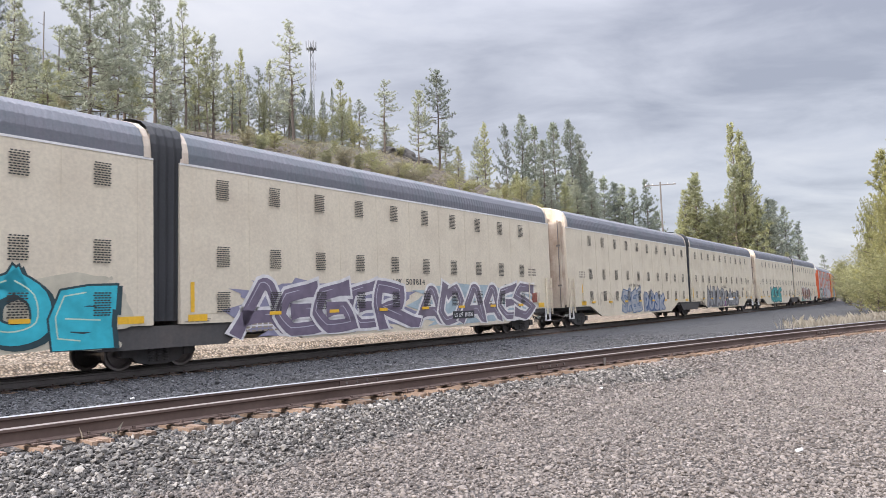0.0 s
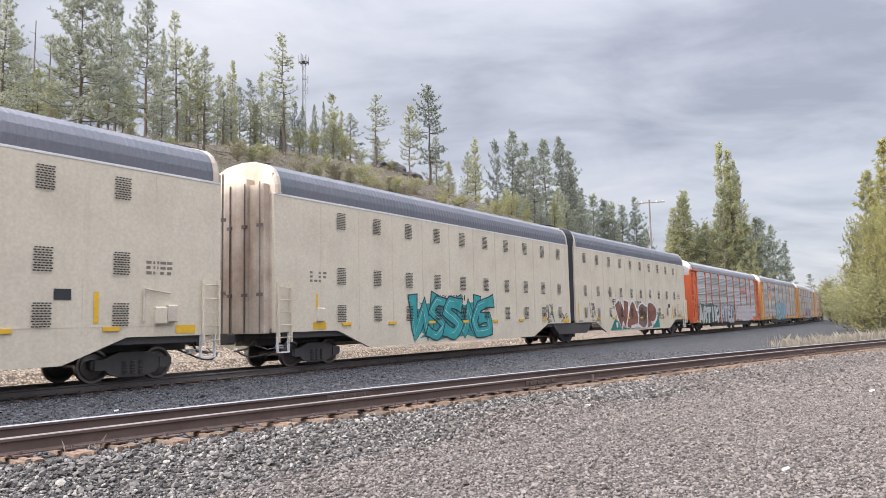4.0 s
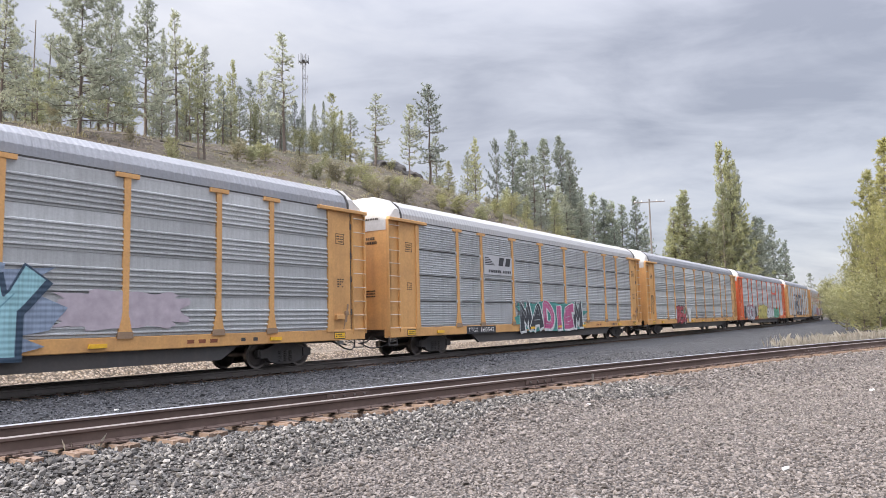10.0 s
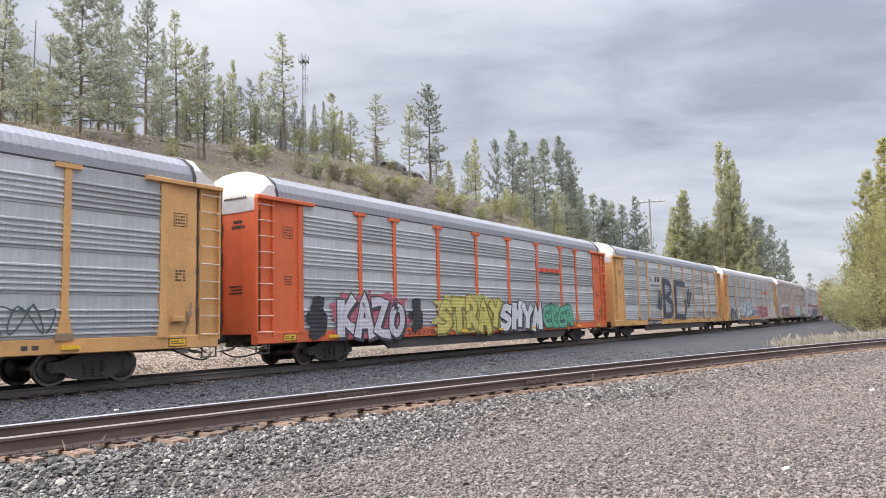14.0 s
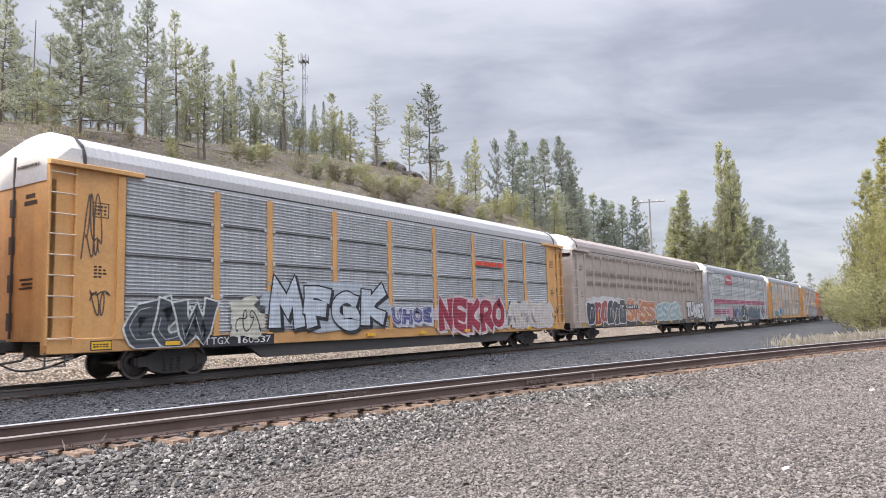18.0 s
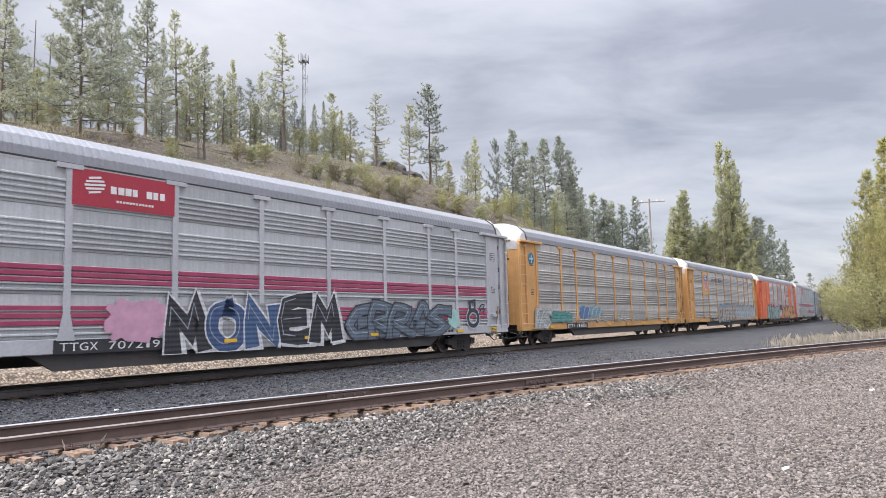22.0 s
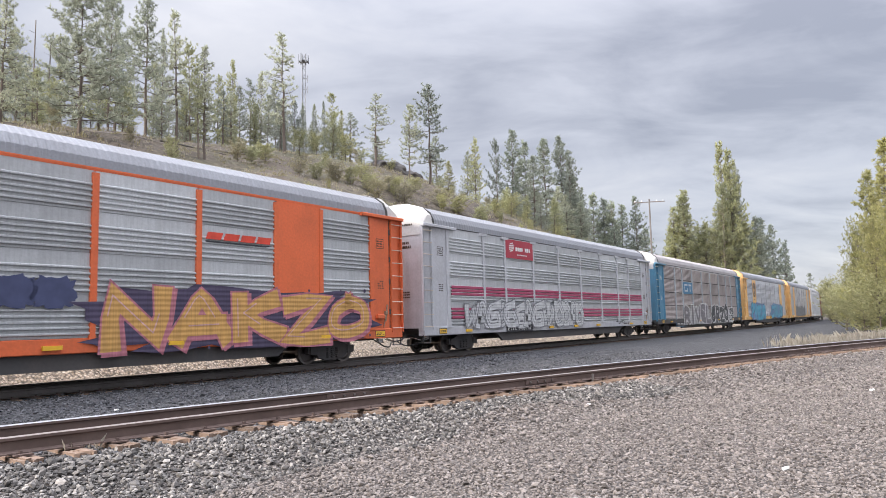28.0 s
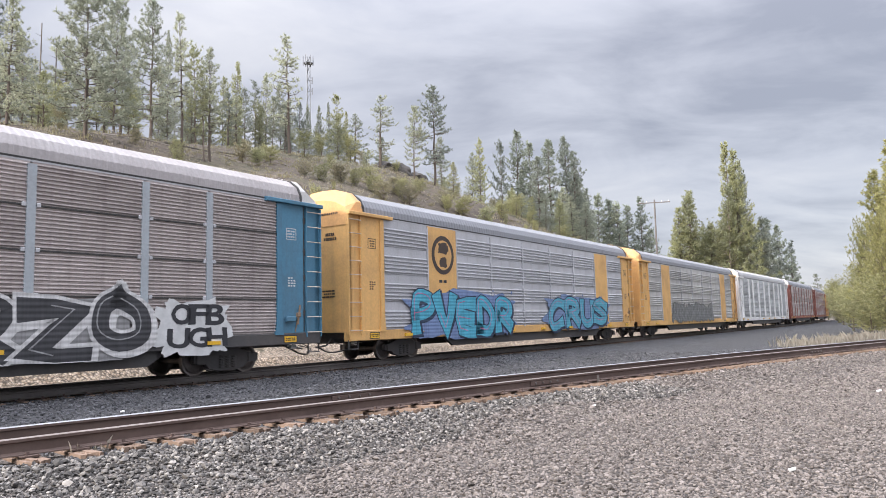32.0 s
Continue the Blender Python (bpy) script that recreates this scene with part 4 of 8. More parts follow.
def roof_mesh(arch, x0, x1, pitch=0.20):
    """Arched roof with cross ribs."""
    def make():
        ring = arch + [(-y, z) for y, z in arch[-2::-1]]
        b, n = Build(), len(ring)
        xs, k = [], int((x1 - x0) / pitch)
        p = (x1 - x0) / k
        for i in range(k):
            x = x0 + i * p
            xs += [(x, 0), (x + 0.34 * p, 0), (x + 0.46 * p, 1), (x + 0.88 * p, 1)]
        xs.append((x1, 0))
        for x, up in xs:
            for q, (y, z) in enumerate(ring):
                d = Vector((y * 0.8, z - arch[0][1] + 0.3)).normalized() * (0.013 if 0 < q < n - 1 else 0.005) * up
                b.v.append((x, y + d.x, z + d.y))
        for i in range(len(xs) - 1):
            for j in range(n - 1):
                b.f.append((i * n + j, (i + 1) * n + j, (i + 1) * n + j + 1, i * n + j + 1))
        m = len(xs) - 1
        b.f.append(tuple(range(n))[::-1])
        b.f.append(tuple(m * n + j for j in range(n)))
        b.f.append((0, n - 1, m * n + n - 1, m * n))
        return b.mesh("roof")
    return cached(("roof", arch[0][1], x0, x1), make)


def cap_mesh(arch, length, drop, tuck=0.22):
    """Smooth rounded hood over a car's end, that comes down the end face by drop; towards -x."""
    def make():
        ring = [(arch[0][0], arch[0][1] - drop)] + arch + [(-y, z) for y, z in arch[-2::-1]] + [(-arch[0][0], arch[0][1] - drop)]
        b, n = Build(), len(ring)
        for x, k, up in ((0, 1.012, 0.02), (-length * 0.55, 1.012, 0.02), (-length * 0.85, 0.985, -0.02), (-length, 0.93, -tuck * 0.6)):
            for j, (y, z) in enumerate(ring):
                b.v.append((x, y * k, z + (up if 0 < j < n - 1 else 0)))
        for i in range(3):
            for j in range(n - 1):
                b.f.append(((i + 1) * n + j, i * n + j, i * n + j + 1, (i + 1) * n + j + 1))
        b.f.append(tuple(3 * n + j for j in range(n)))
        b.f.append(tuple(range(n))[::-1])
        b.f.append((0, n, 2 * n, 3 * n, 4 * n - 1, 3 * n - 1, 2 * n - 1, n - 1))
        return b.mesh("end_hood")
    return cached(("cap", arch[0][1], length, drop), make)


def hood_mesh(drop):
    """Angular end hood: a flat face that leans back to the roof and comes down the end by drop; towards -x."""
    def make():
        back = [(-1.615, 5.06), (-1.53, 5.46), (-1.12, 5.83), (-0.55, 6.0), (0.0, 6.03)]
        front = [(-1.58, 5.00), (-1.44, 5.24), (-0.98, 5.46), (-0.5, 5.56), (0.0, 5.58)]
        full = [r + [(-y, z) for y, z in r[-2::-1]] for r in (back, front)]
        low = [(y, 5.06 - drop - 0.02) for y, z in full[1]]
        b, n = Build(), 9
        for x, ring in ((0.06, full[0]), (-0.20, full[0]), (-0.70, full[1]), (-0.735, low)):
            b.v += [(x, y, z) for y, z in ring]
        for i in range(3):
            for j in range(n - 1):
                b.f.append(((i + 1) * n + j, i * n + j, i * n + j + 1, (i + 1) * n + j + 1))
        b.f.append(tuple(range(n))[::-1])
        b.f.append((0, n, 2 * n, 3 * n, 4 * n - 1, 3 * n - 1, 2 * n - 1, n - 1))
        return b.mesh("end_hood")
    return cached(("hood", drop), make)


def gap_mesh():
    """Thin dark band where the hood meets the roof."""
    def make():
        ring = [(y * 1.012, z + 0.035) for y, z in ARCH]
        ring = ring + [(-y, z) for y, z in ring[-2::-1]]
        b, n = Build(), len(ring)
        for x in (0.05, 0.13):
            b.v += [(x, y, z) for y, z in ring]
        b.f = [(j, n + j, n + j + 1, j + 1) for j in range(n - 1)] + [tuple(range(n)), tuple(range(n, 2 * n))[::-1]]
        return b.mesh("hood_gap")
    return cached("hood_gap", make)


def wheelset_mesh():
    def make():
        b = Build()
        for s in (-1, 1):
            y = s * 0.755
            prof = [(0.10, y - 0.07), (0.30, y - 0.02), (0.36, y - 0.066), (0.42, y - 0.066), (0.42 + (0.02 if s > 0 else 0), y - 0.03 * s), (0.42, y + 0.066), (0.36, y + 0.066), (0.30, y + 0.03), (0.10, y + 0.07)]
            b.lathe_y(prof, 24)
        b.tube((0, -0.95, 0), (0, 0.95, 0), 0.085, n=10)
        for k in range(3):                        # hub caps with bolts
            a = k * math.tau / 3
            for y in (-0.965, 0.965):
                b.box(0.05 * math.cos(a) - 0.015, 0.05 * math.cos(a) + 0.015, y - 0.012, y + 0.012, 0.05 * math.sin(a) - 0.015, 0.05 * math.sin(a) + 0.015)
        return b.mesh("wheelset")
    return cached("wheelset", make)


def truck_mesh():
    def make():
        b = Build()
        for y in (-1.02, 1.02):
            ring = [(-1.12, 0.36), (-0.78, 0.36), (-0.62, 0.20), (-0.30, 0.12), (0.30, 0.12), (0.62, 0.20), (0.78, 0.36), (1.12, 0.36), (1.12, 0.56), (0.75, 0.60), (0.40, 0.74), (-0.40, 0.74), (-0.75, 0.60), (-1.12, 0.56)]
            b.prism_y(ring, y - 0.09, y + 0.09)
            for k in range(3):
                x = -0.22 + 0.22 * k
                for j in range(5):
                    b.tube((x, y - 0.10, 0.20 + 0.07 * j), (x, y - 0.10, 0.235 + 0.07 * j), 0.075, n=8)
            for x in (-0.89, 0.89):
                b.box(x - 0.15, x + 0.15, y - 0.13, y + 0.13, 0.32, 0.58)
        b.box(-0.24, 0.24, -1.05, 1.05, 0.36, 0.66)
        b.tube((0, 0, 0.6), (0, 0, 0.82), 0.2, n=10)
        for x in (-0.42, 0.42):
            b.box(x - 0.04, x + 0.04, -0.85, 0.85, 0.34, 0.42)
        return b.mesh("truck")
    return cached("truck", make)


WHEEL_KEYS = {}


def truck(parent, x):
    t = part("truck", truck_mesh(), BLACK, parent, "grimy black two-axle truck", at=Matrix.Translation((x, 0, RAIL_Z)))
    for i, dx in enumerate((-0.89, 0.89)):
        w = part("wheelset", wheelset_mesh(), STEEL, t, "worn steel wheels on their axle", at=Matrix.Translation((dx, 0, 0.42)))
        WHEEL_KEYS.setdefault(i, []).append(w)
    return t


def ladder(parent, mat, x, z0, z1, n, wide=0.46, y=-SIDE - 0.10):
    b = Build()
    for s in (-1, 1):
        b.box(x + s * wide / 2 - 0.025, x + s * wide / 2 + 0.025, y - 0.02, y + 0.06, z0, z1)
    l = part("ladder", b, mat, parent)
    rung = cached(("rung", wide), lambda: Build().tube((-wide / 2, 0, 0), (wide / 2, 0, 0), 0.017, n=6).mesh("rung"))
    for i in range(n):
        part("rung", rung, RUNG_PALE, l, at=Matrix.Translation((x, y - 0.022, z0 + 0.15 + (z1 - z0 - 0.3) * i / (n - 1))))
    return l


def plate(parent, name, mat, x0, x1, z0, z1, y, label="", thick=0.004):
    """A thin board or painted patch on the near side."""
    return part(name, Build().box(x0, x1, y - thick, y, z0, z1), mat, parent, label)


def bars(parent, name, mat, x0, x1, z0, z1, y, rows, cols, seed=1, label=""):
    """Small writing that cannot be read: plain bars."""
    r, b = random.Random(seed), Build()
    h = (z1 - z0) / rows
    for i in range(rows):
        x = x0
        w = (x1 - x0) / cols
        for j in range(cols):
            if r.random() < 0.9:
                b.box(x, x + w * r.uniform(0.55, 0.85), y - 0.003, y, z1 - (i + 0.8) * h, z1 - (i + 0.25) * h)
            x += w
    ob = part(name, b, mat, parent, label)
    ob["kind"] = "stuff"
    return ob


def coupler(parent, x, s):
    """Drawbar and knuckle, cut lever and hose at a car's end; s: which way it points."""
    b = Build()
    b.box(min(x, x + s * 0.55), max(x, x + s * 0.55), -0.10, 0.10, 0.72, 0.96, 0.03)
    b.box(min(x + s * 0.40, x + s * 0.68), max(x + s * 0.40, x + s * 0.68), -0.19, 0.19, 0.66, 1.0, 0.05)
    b.tube((x, -0.55, 0.75), (x + s * 0.2, -0.5, 0.52), 0.03)
    b.tube((x + s * 0.2, -0.5, 0.52), (x + s * 0.62, -0.42, 0.46), 0.03)
    b.tube((x, -1.3, 0.85), (x + s * 0.12, -0.2, 0.9), 0.018)
    k = part("coupler", b, BLACK, parent, "black coupler with its air hose")
    line = [Vector((x - s * 0.9, -1.15, 0.62)), Vector((x - s * 0.5, -1.1, 0.48)), Vector((x - s * 0.05, -1.0, 0.33)), Vector((x + s * 0.45, -0.85, 0.30)), Vector((x + s * 0.75, -0.7, 0.46))]
    line = rounded(line, 3)
    part("air_hose", Build().pipe(line, 0.026), HOSE, k, "drooping black air hose")
    part("cut_lever", Build().tube((x - s * 0.55, -1.45, 0.60), (x + s * 0.1, -1.3, 0.50), 0.016).tube((x + s * 0.1, -1.3, 0.50), (x + s * 0.22, -0.9, 0.62), 0.016), STEEL, k)
    part("gladhand", Build().box(min(x - s * 0.62, x - s * 0.40), max(x - s * 0.62, x - s * 0.40), -1.22, -1.08, 0.50, 0.62, 0.02), WHITE, k, "pale valve on the hose")


SLIP_T = [-2, 0.5, 2.2, 3.5, 5.5, 6.2, 7.8, 9, 11.3, 14.5, 18.3, 21.9, 25.4, 27.5, 29.2, 31.2, 32, 34]
SLIP = [-4.28, -3.02, -2.22, -1.40, -0.52, 0.33, 0.5, 0.85, 1.15, 1.2, 1.25, 1.4, 1.0, 0.5, 0.0, -0.7, -1.1, -2.1]


def travel(t):
    """How far the train has gone at t seconds; it gains and loses a little on a steady pace."""
    return SPEED * t + sum(float(np.interp(t + d, SLIP_T, SLIP)) for d in (-1, -0.5, 0, 0.5, 1)) / 5


def pose_at(c, t, half):
    s = c - travel(t)
    a, _ = track(s - half)
    b, _ = track(s + half)
    p = (a + b) / 2
    return Matrix.Translation((p.x, p.y, 0)) @ Matrix.Rotation(math.atan2(b.y - a.y, b.x - a.x), 4, "Z")


def autorack(c, frame_mat, sheet_mat, roof_mat, label, hood_mat=None, hood_drop=0.42, ribs=5, rows=4, post_mat=None, reflectors=(), end_mat=None, caps=True, bays=None, boards=(), half_boards={}, board_mat=None, post_wide=0.17, sill_mat=None, eave_mat=None, under=0.27):
    """A tri-level car carrier: ribbed side sheets between posts, arched roof, end doors, two trucks."""
    hood_mat, post_mat, end_mat = hood_mat or HOOD, post_mat or frame_mat, end_mat or frame_mat
    BAYS, board_mat, sill_mat = bays or BAY_EDGES, board_mat or frame_mat, sill_mat or frame_mat
    car = thing("autorack_wagon", label, "railway wagon", "wagons of the freight train", pose_at(c, 0, 9.95))
    CARS.append((car, c, 9.95))
    part("body", Build().box(-13.2, 12.8, -SIDE + 0.045, SIDE - 0.045, 0.95, 5.10), sheet_mat, car, "inner walls behind the side sheets")
    part("roof", roof_mesh(ARCH, -13.1, 12.74), roof_mat, car, "ribbed arched roof")
    for m in (Matrix.Translation((-13.1, 0, 0)), FLIP @ Matrix.Translation((-12.74, 0, 0))):
        part("end_hood", hood_mesh(hood_drop), hood_mat, car, "angular hood over the end doors", at=m)
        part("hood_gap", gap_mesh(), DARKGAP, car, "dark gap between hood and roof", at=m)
    # eave strip, near-black for the roof's shade unless eave_mat is given; side sill, underframe
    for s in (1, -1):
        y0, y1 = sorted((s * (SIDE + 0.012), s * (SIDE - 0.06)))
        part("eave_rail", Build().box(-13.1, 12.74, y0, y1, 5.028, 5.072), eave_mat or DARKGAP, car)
        y0, y1 = sorted((s * (SIDE + 0.006), s * (SIDE - 0.06)))
        part("eave_edge", Build().box(-13.1, 12.74, y0, y1, 4.985, 5.028), eave_mat or SILVER, car, "pale top edge of the side")
        y0, y1 = sorted((s * (SIDE + 0.03), s * (SIDE - 0.25)))
        part("side_sill", Build().box(-13.8, 13.44, y0, y1, 0.65, 1.0, 0.02), sill_mat, car, "painted side sill")
    for y0, y1 in ((-1.50, -1.38), (1.38, 1.50)):
        part("side_girder", Build().prism_y([(-8.2, 0.76), (-7.4, under), (7.4, under), (8.2, 0.76)], y0, y1), BLACK, car, "deep black side girder")
    part("underframe", Build().box(-13.4, 13.4, -1.4, 1.4, 0.72, 0.95), BLACK, car, "black underframe")
    part("centre_sill", Build().box(-13.3, 13.3, -0.4, 0.4, 0.56, 0.72), BLACK, car)
    # side sheets and posts
    h = 4.0 / rows
    for i in range(len(BAYS) - 1):
        w, x = BAYS[i + 1] - BAYS[i] - 0.06, (BAYS[i + 1] + BAYS[i]) / 2
        if i in boards:
            plate(car, "side_board", board_mat, x - w / 2, x + w / 2, 1.01, 4.98, -SIDE - 0.008, "flat painted board", 0.03)
        for k in range(rows if i not in boards else 0):
            if i in half_boards and k >= rows - half_boards[i]:
                continue
            part("side_sheet", sheet_mesh(w, h - 0.014, ribs), sheet_mat, car, at=Matrix.Translation((x, -SIDE, 1.01 + k * h)))
        if i in half_boards:
            plate(car, "sign_board", board_mat, x - w / 2 - 0.02, x + w / 2 + 0.02, 1.01 + (rows - half_boards[i]) * h, 4.98, -SIDE - 0.012, "flat painted sign board", 0.03)
        part("far_side_sheet", sheet_mesh(w, 3.94, 20), sheet_mat, car, at=FLIP @ Matrix.Translation((-x, -SIDE, 1.01)))
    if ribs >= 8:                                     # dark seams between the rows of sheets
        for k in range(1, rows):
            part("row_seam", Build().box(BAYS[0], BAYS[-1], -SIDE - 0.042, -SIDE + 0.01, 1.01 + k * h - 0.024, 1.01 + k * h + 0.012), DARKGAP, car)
        for x in BAYS[1:-1]:
            for k in range(rows - 1):
                for sx in (-1, 1):
                    part("bracket", cached("bracket", lambda: Build().box(-0.045, 0.045, -0.03, 0.0, -0.05, 0.05, 0.012).mesh("bracket")), SILVER, car, at=Matrix.Translation((x + sx * (post_wide / 2 + 0.06), -SIDE - 0.035, 1.01 + (k + 1) * h)))
    for x in BAYS[1:-1]:
        m = post_mesh(post_wide) if caps else post_mesh(post_wide, 0, post_wide + 0.02)
        p = part("side_post", m, post_mat, car, at=Matrix.Translation((x, -SIDE, 0)))
        if caps and post_mat is not SILVER:
            part("post_foot", foot_mesh(), FOOT_GRIME, p, "grimy foot plate of the post")
        part("side_post", m, post_mat, car, at=FLIP @ Matrix.Translation((-x, -SIDE, 0)))
    # end bays: door panel, corner post, lintel, ladder
    for s in (-1, 1):
        e = 13.87 if s < 0 else 13.50                # where this end closes
        x0, x1 = sorted((s * (e - 1.86), s * (e - 0.68 - (0.09 if s > 0 else 0))))
        part("end_panel", Build().box(x0, x1, -SIDE - 0.004, -SIDE + 0.05, 1.0, 5.0), end_mat, car, "painted panel beside the end doors")
        part("end_panel", Build().box(x0, x1, SIDE - 0.05, SIDE + 0.004, 1.0, 5.0), end_mat, car)
        x0, x1 = sorted((s * (e - 0.68), s * (e - 0.01)))
        part("ladder_panel", Build().box(x0, x1, -SIDE + 0.03, -SIDE + 0.07, 0.86, 5.0), end_mat, car)
        part("ladder_panel", Build().box(x0, x1, SIDE - 0.07, SIDE - 0.03, 0.86, 5.0), end_mat, car)
        if s > 0:                                     # dark joint with its hinges
            part("door_joint", Build().box(e - 0.77, e - 0.68, -SIDE + 0.04, -SIDE + 0.06, 0.95, 4.98), BLACK, car)
            for z in (1.5, 2.6, 3.4, 4.4):
                part("hinge", Build().box(e - 0.78, e - 0.71, -SIDE - 0.02, -SIDE + 0.03, z, z + 0.2), BLACK, car)
        part("corner_post", post_mesh(0.2, 0, 0.34), end_mat, car, at=Matrix.Translation((s * (e - 1.80), -SIDE, 0)))
        x0, x1 = sorted((s * (e - 2.36), s * (e + 0.01)))
        part("lintel", Build().box(x0, x1, -SIDE - 0.13, -SIDE + 0.02, 4.965, 5.085, 0.015), end_mat, car)
        ladder(car, end_mat, s * (e - 0.345), 0.86, 4.95, 9, 0.62, -SIDE - 0.04)
        x0, x1 = sorted((s * (e - 0.22), s * (e - 0.06)))
        for y in (-1, 1):
            y0, y1 = sorted((y * 0.025, y * 1.57))
            part("end_door", Build().box(x0, x1, y0, y1, 0.95, 4.64), end_mat, car, "closed end door leaf")
        q0, q1 = sorted((s * (e - 0.06), s * (e - 0.02)))
        part("door_bar", Build().box(q0, q1, -0.03, 0.03, 1.02, 5.35), BLACK, car, "dark bar over the joint of the end doors")
        for z in (1.2, 2.1, 3.0, 3.9):
            part("hinge", Build().box(min(q0, s * (e + 0.015)), max(q1, s * (e + 0.015)), -0.07, 0.07, z, z + 0.42), BLACK, car)
        coupler(car, s * (e - 0.3), s)
        xs = s * (e - 0.30)
        part("step", Build().box(xs - 0.24, xs - 0.215, -1.58, -1.54, 0.40, 0.70).box(xs + 0.215, xs + 0.24, -1.58, -1.54, 0.40, 0.70).box(xs - 0.24, xs + 0.24, -1.60, -1.50, 0.37, 0.40), BLACK, car)
        truck(car, s * 10.2)
        n = plate(car, "notice", flat(*INK), s * (e - 1.35) - 0.27, s * (e - 1.35) + 0.27, 0.70, 0.93, -SIDE - 0.031, "yellow notice in a black border")
        plate(n, "notice_field", REFLECT, s * (e - 1.35) - 0.245, s * (e - 1.35) + 0.245, 0.725, 0.905, -SIDE - 0.036)
        bars(n, "notice_writing", flat(*INK), s * (e - 1.35) - 0.2, s * (e - 1.35) + 0.2, 0.76, 0.87, -SIDE - 0.041, 2, 5, seed=int(c) + 2)
        ink = flat(*(tuple(0.45 * k for k in (0.12, 0.08, 0.05)) if end_mat is not BLUE else (0.55, 0.56, 0.56)))
        u0, u1, w0, w1 = s * (e - 1.28) - 0.21, s * (e - 1.28) + 0.21, 3.86, 4.22
        part("stencil_box", Build().box(u0, u1, -SIDE - 0.008, -SIDE - 0.004, w0, w0 + 0.022).box(u0, u1, -SIDE - 0.008, -SIDE - 0.004, w1 - 0.022, w1).box(u0, u0 + 0.022, -SIDE - 0.008, -SIDE - 0.004, w0, w1).box(u1 - 0.022, u1, -SIDE - 0.008, -SIDE - 0.004, w0, w1), ink, car, "stencilled frame round small writing")
        bars(car, "small_writing", ink, u0 + 0.05, u1 - 0.05, w0 + 0.05, w1 - 0.05, -SIDE - 0.005, 3, 4, seed=int(c))
        bars(car, "small_writing", ink, s * (e - 1.28) - 0.14, s * (e - 1.28) + 0.2, 2.4, 2.72, -SIDE - 0.005, 4, 3, seed=int(c) + 3)
        if s < 0:                                     # writing across the hood and the end doors
            front = Build()
            rr = random.Random(int(c))
            for z, h2, n2, a0 in ((5.02, 0.07, 12, -1.15), (4.28, 0.10, 5, -0.95), (4.12, 0.10, 7, -1.05), (2.35, 0.05, 7, -0.95), (2.25, 0.05, 6, -0.95), (2.15, 0.05, 7, -0.95)):
                for q in range(n2):
                    w2 = rr.uniform(0.045, 0.07)
                    front.box(-13.846 if z > 4.9 else -13.826, -13.842 if z > 4.9 else -13.806, a0 + 0.085 * q, a0 + 0.085 * q + w2, z, z + h2)
            part("end_writing", front, ink, car, "small dark writing across the end")["kind"] = "stuff"
        else:                                         # hand brake gear beside the end doors
            g = part("brake_gear", Build().box(e - 1.55, e - 1.20, -SIDE - 0.12, -SIDE - 0.004, 1.34, 1.50, 0.02), end_mat, car, "dirty hand brake box with its levers")
            part("brake_lever", Build().tube((e - 1.05, -SIDE - 0.05, 1.25), (e - 0.98, -SIDE - 0.07, 1.85), 0.028).tube((e - 1.16, -SIDE - 0.04, 1.02), (e - 1.05, -SIDE - 0.05, 1.5), 0.016).box(e - 1.08, e - 0.96, -SIDE - 0.09, -SIDE - 0.004, 1.48, 1.62, 0.02), FOOT_GRIME, g)
    for x in reflectors or (-10.6, -2.6, 0.5, 3.7, 9.3):
        plate(car, "reflector", REFLECT, x - 0.22, x + 0.22, 0.75, 0.85, -SIDE - 0.031, "", 0.062)
    bars(car, "car_number", flat(0.05, 0.045, 0.045), 8.0, 8.9, 0.73, 0.91, -SIDE - 0.031, 1, 4, seed=int(c) + 6)
    return car


def vent_mesh():
    def make():
        b = Build()
        for i in range(10):
            z = -0.29 + 0.058 * i
            dx = 0.014 if i % 2 else -0.014
            for j in range(5):
                x = -0.215 + 0.087 * j + dx
                b.box(x, x + 0.066, -0.036, -0.032, z, z + 0.030)
        return b.mesh("vent")
    return cached("vent", make)


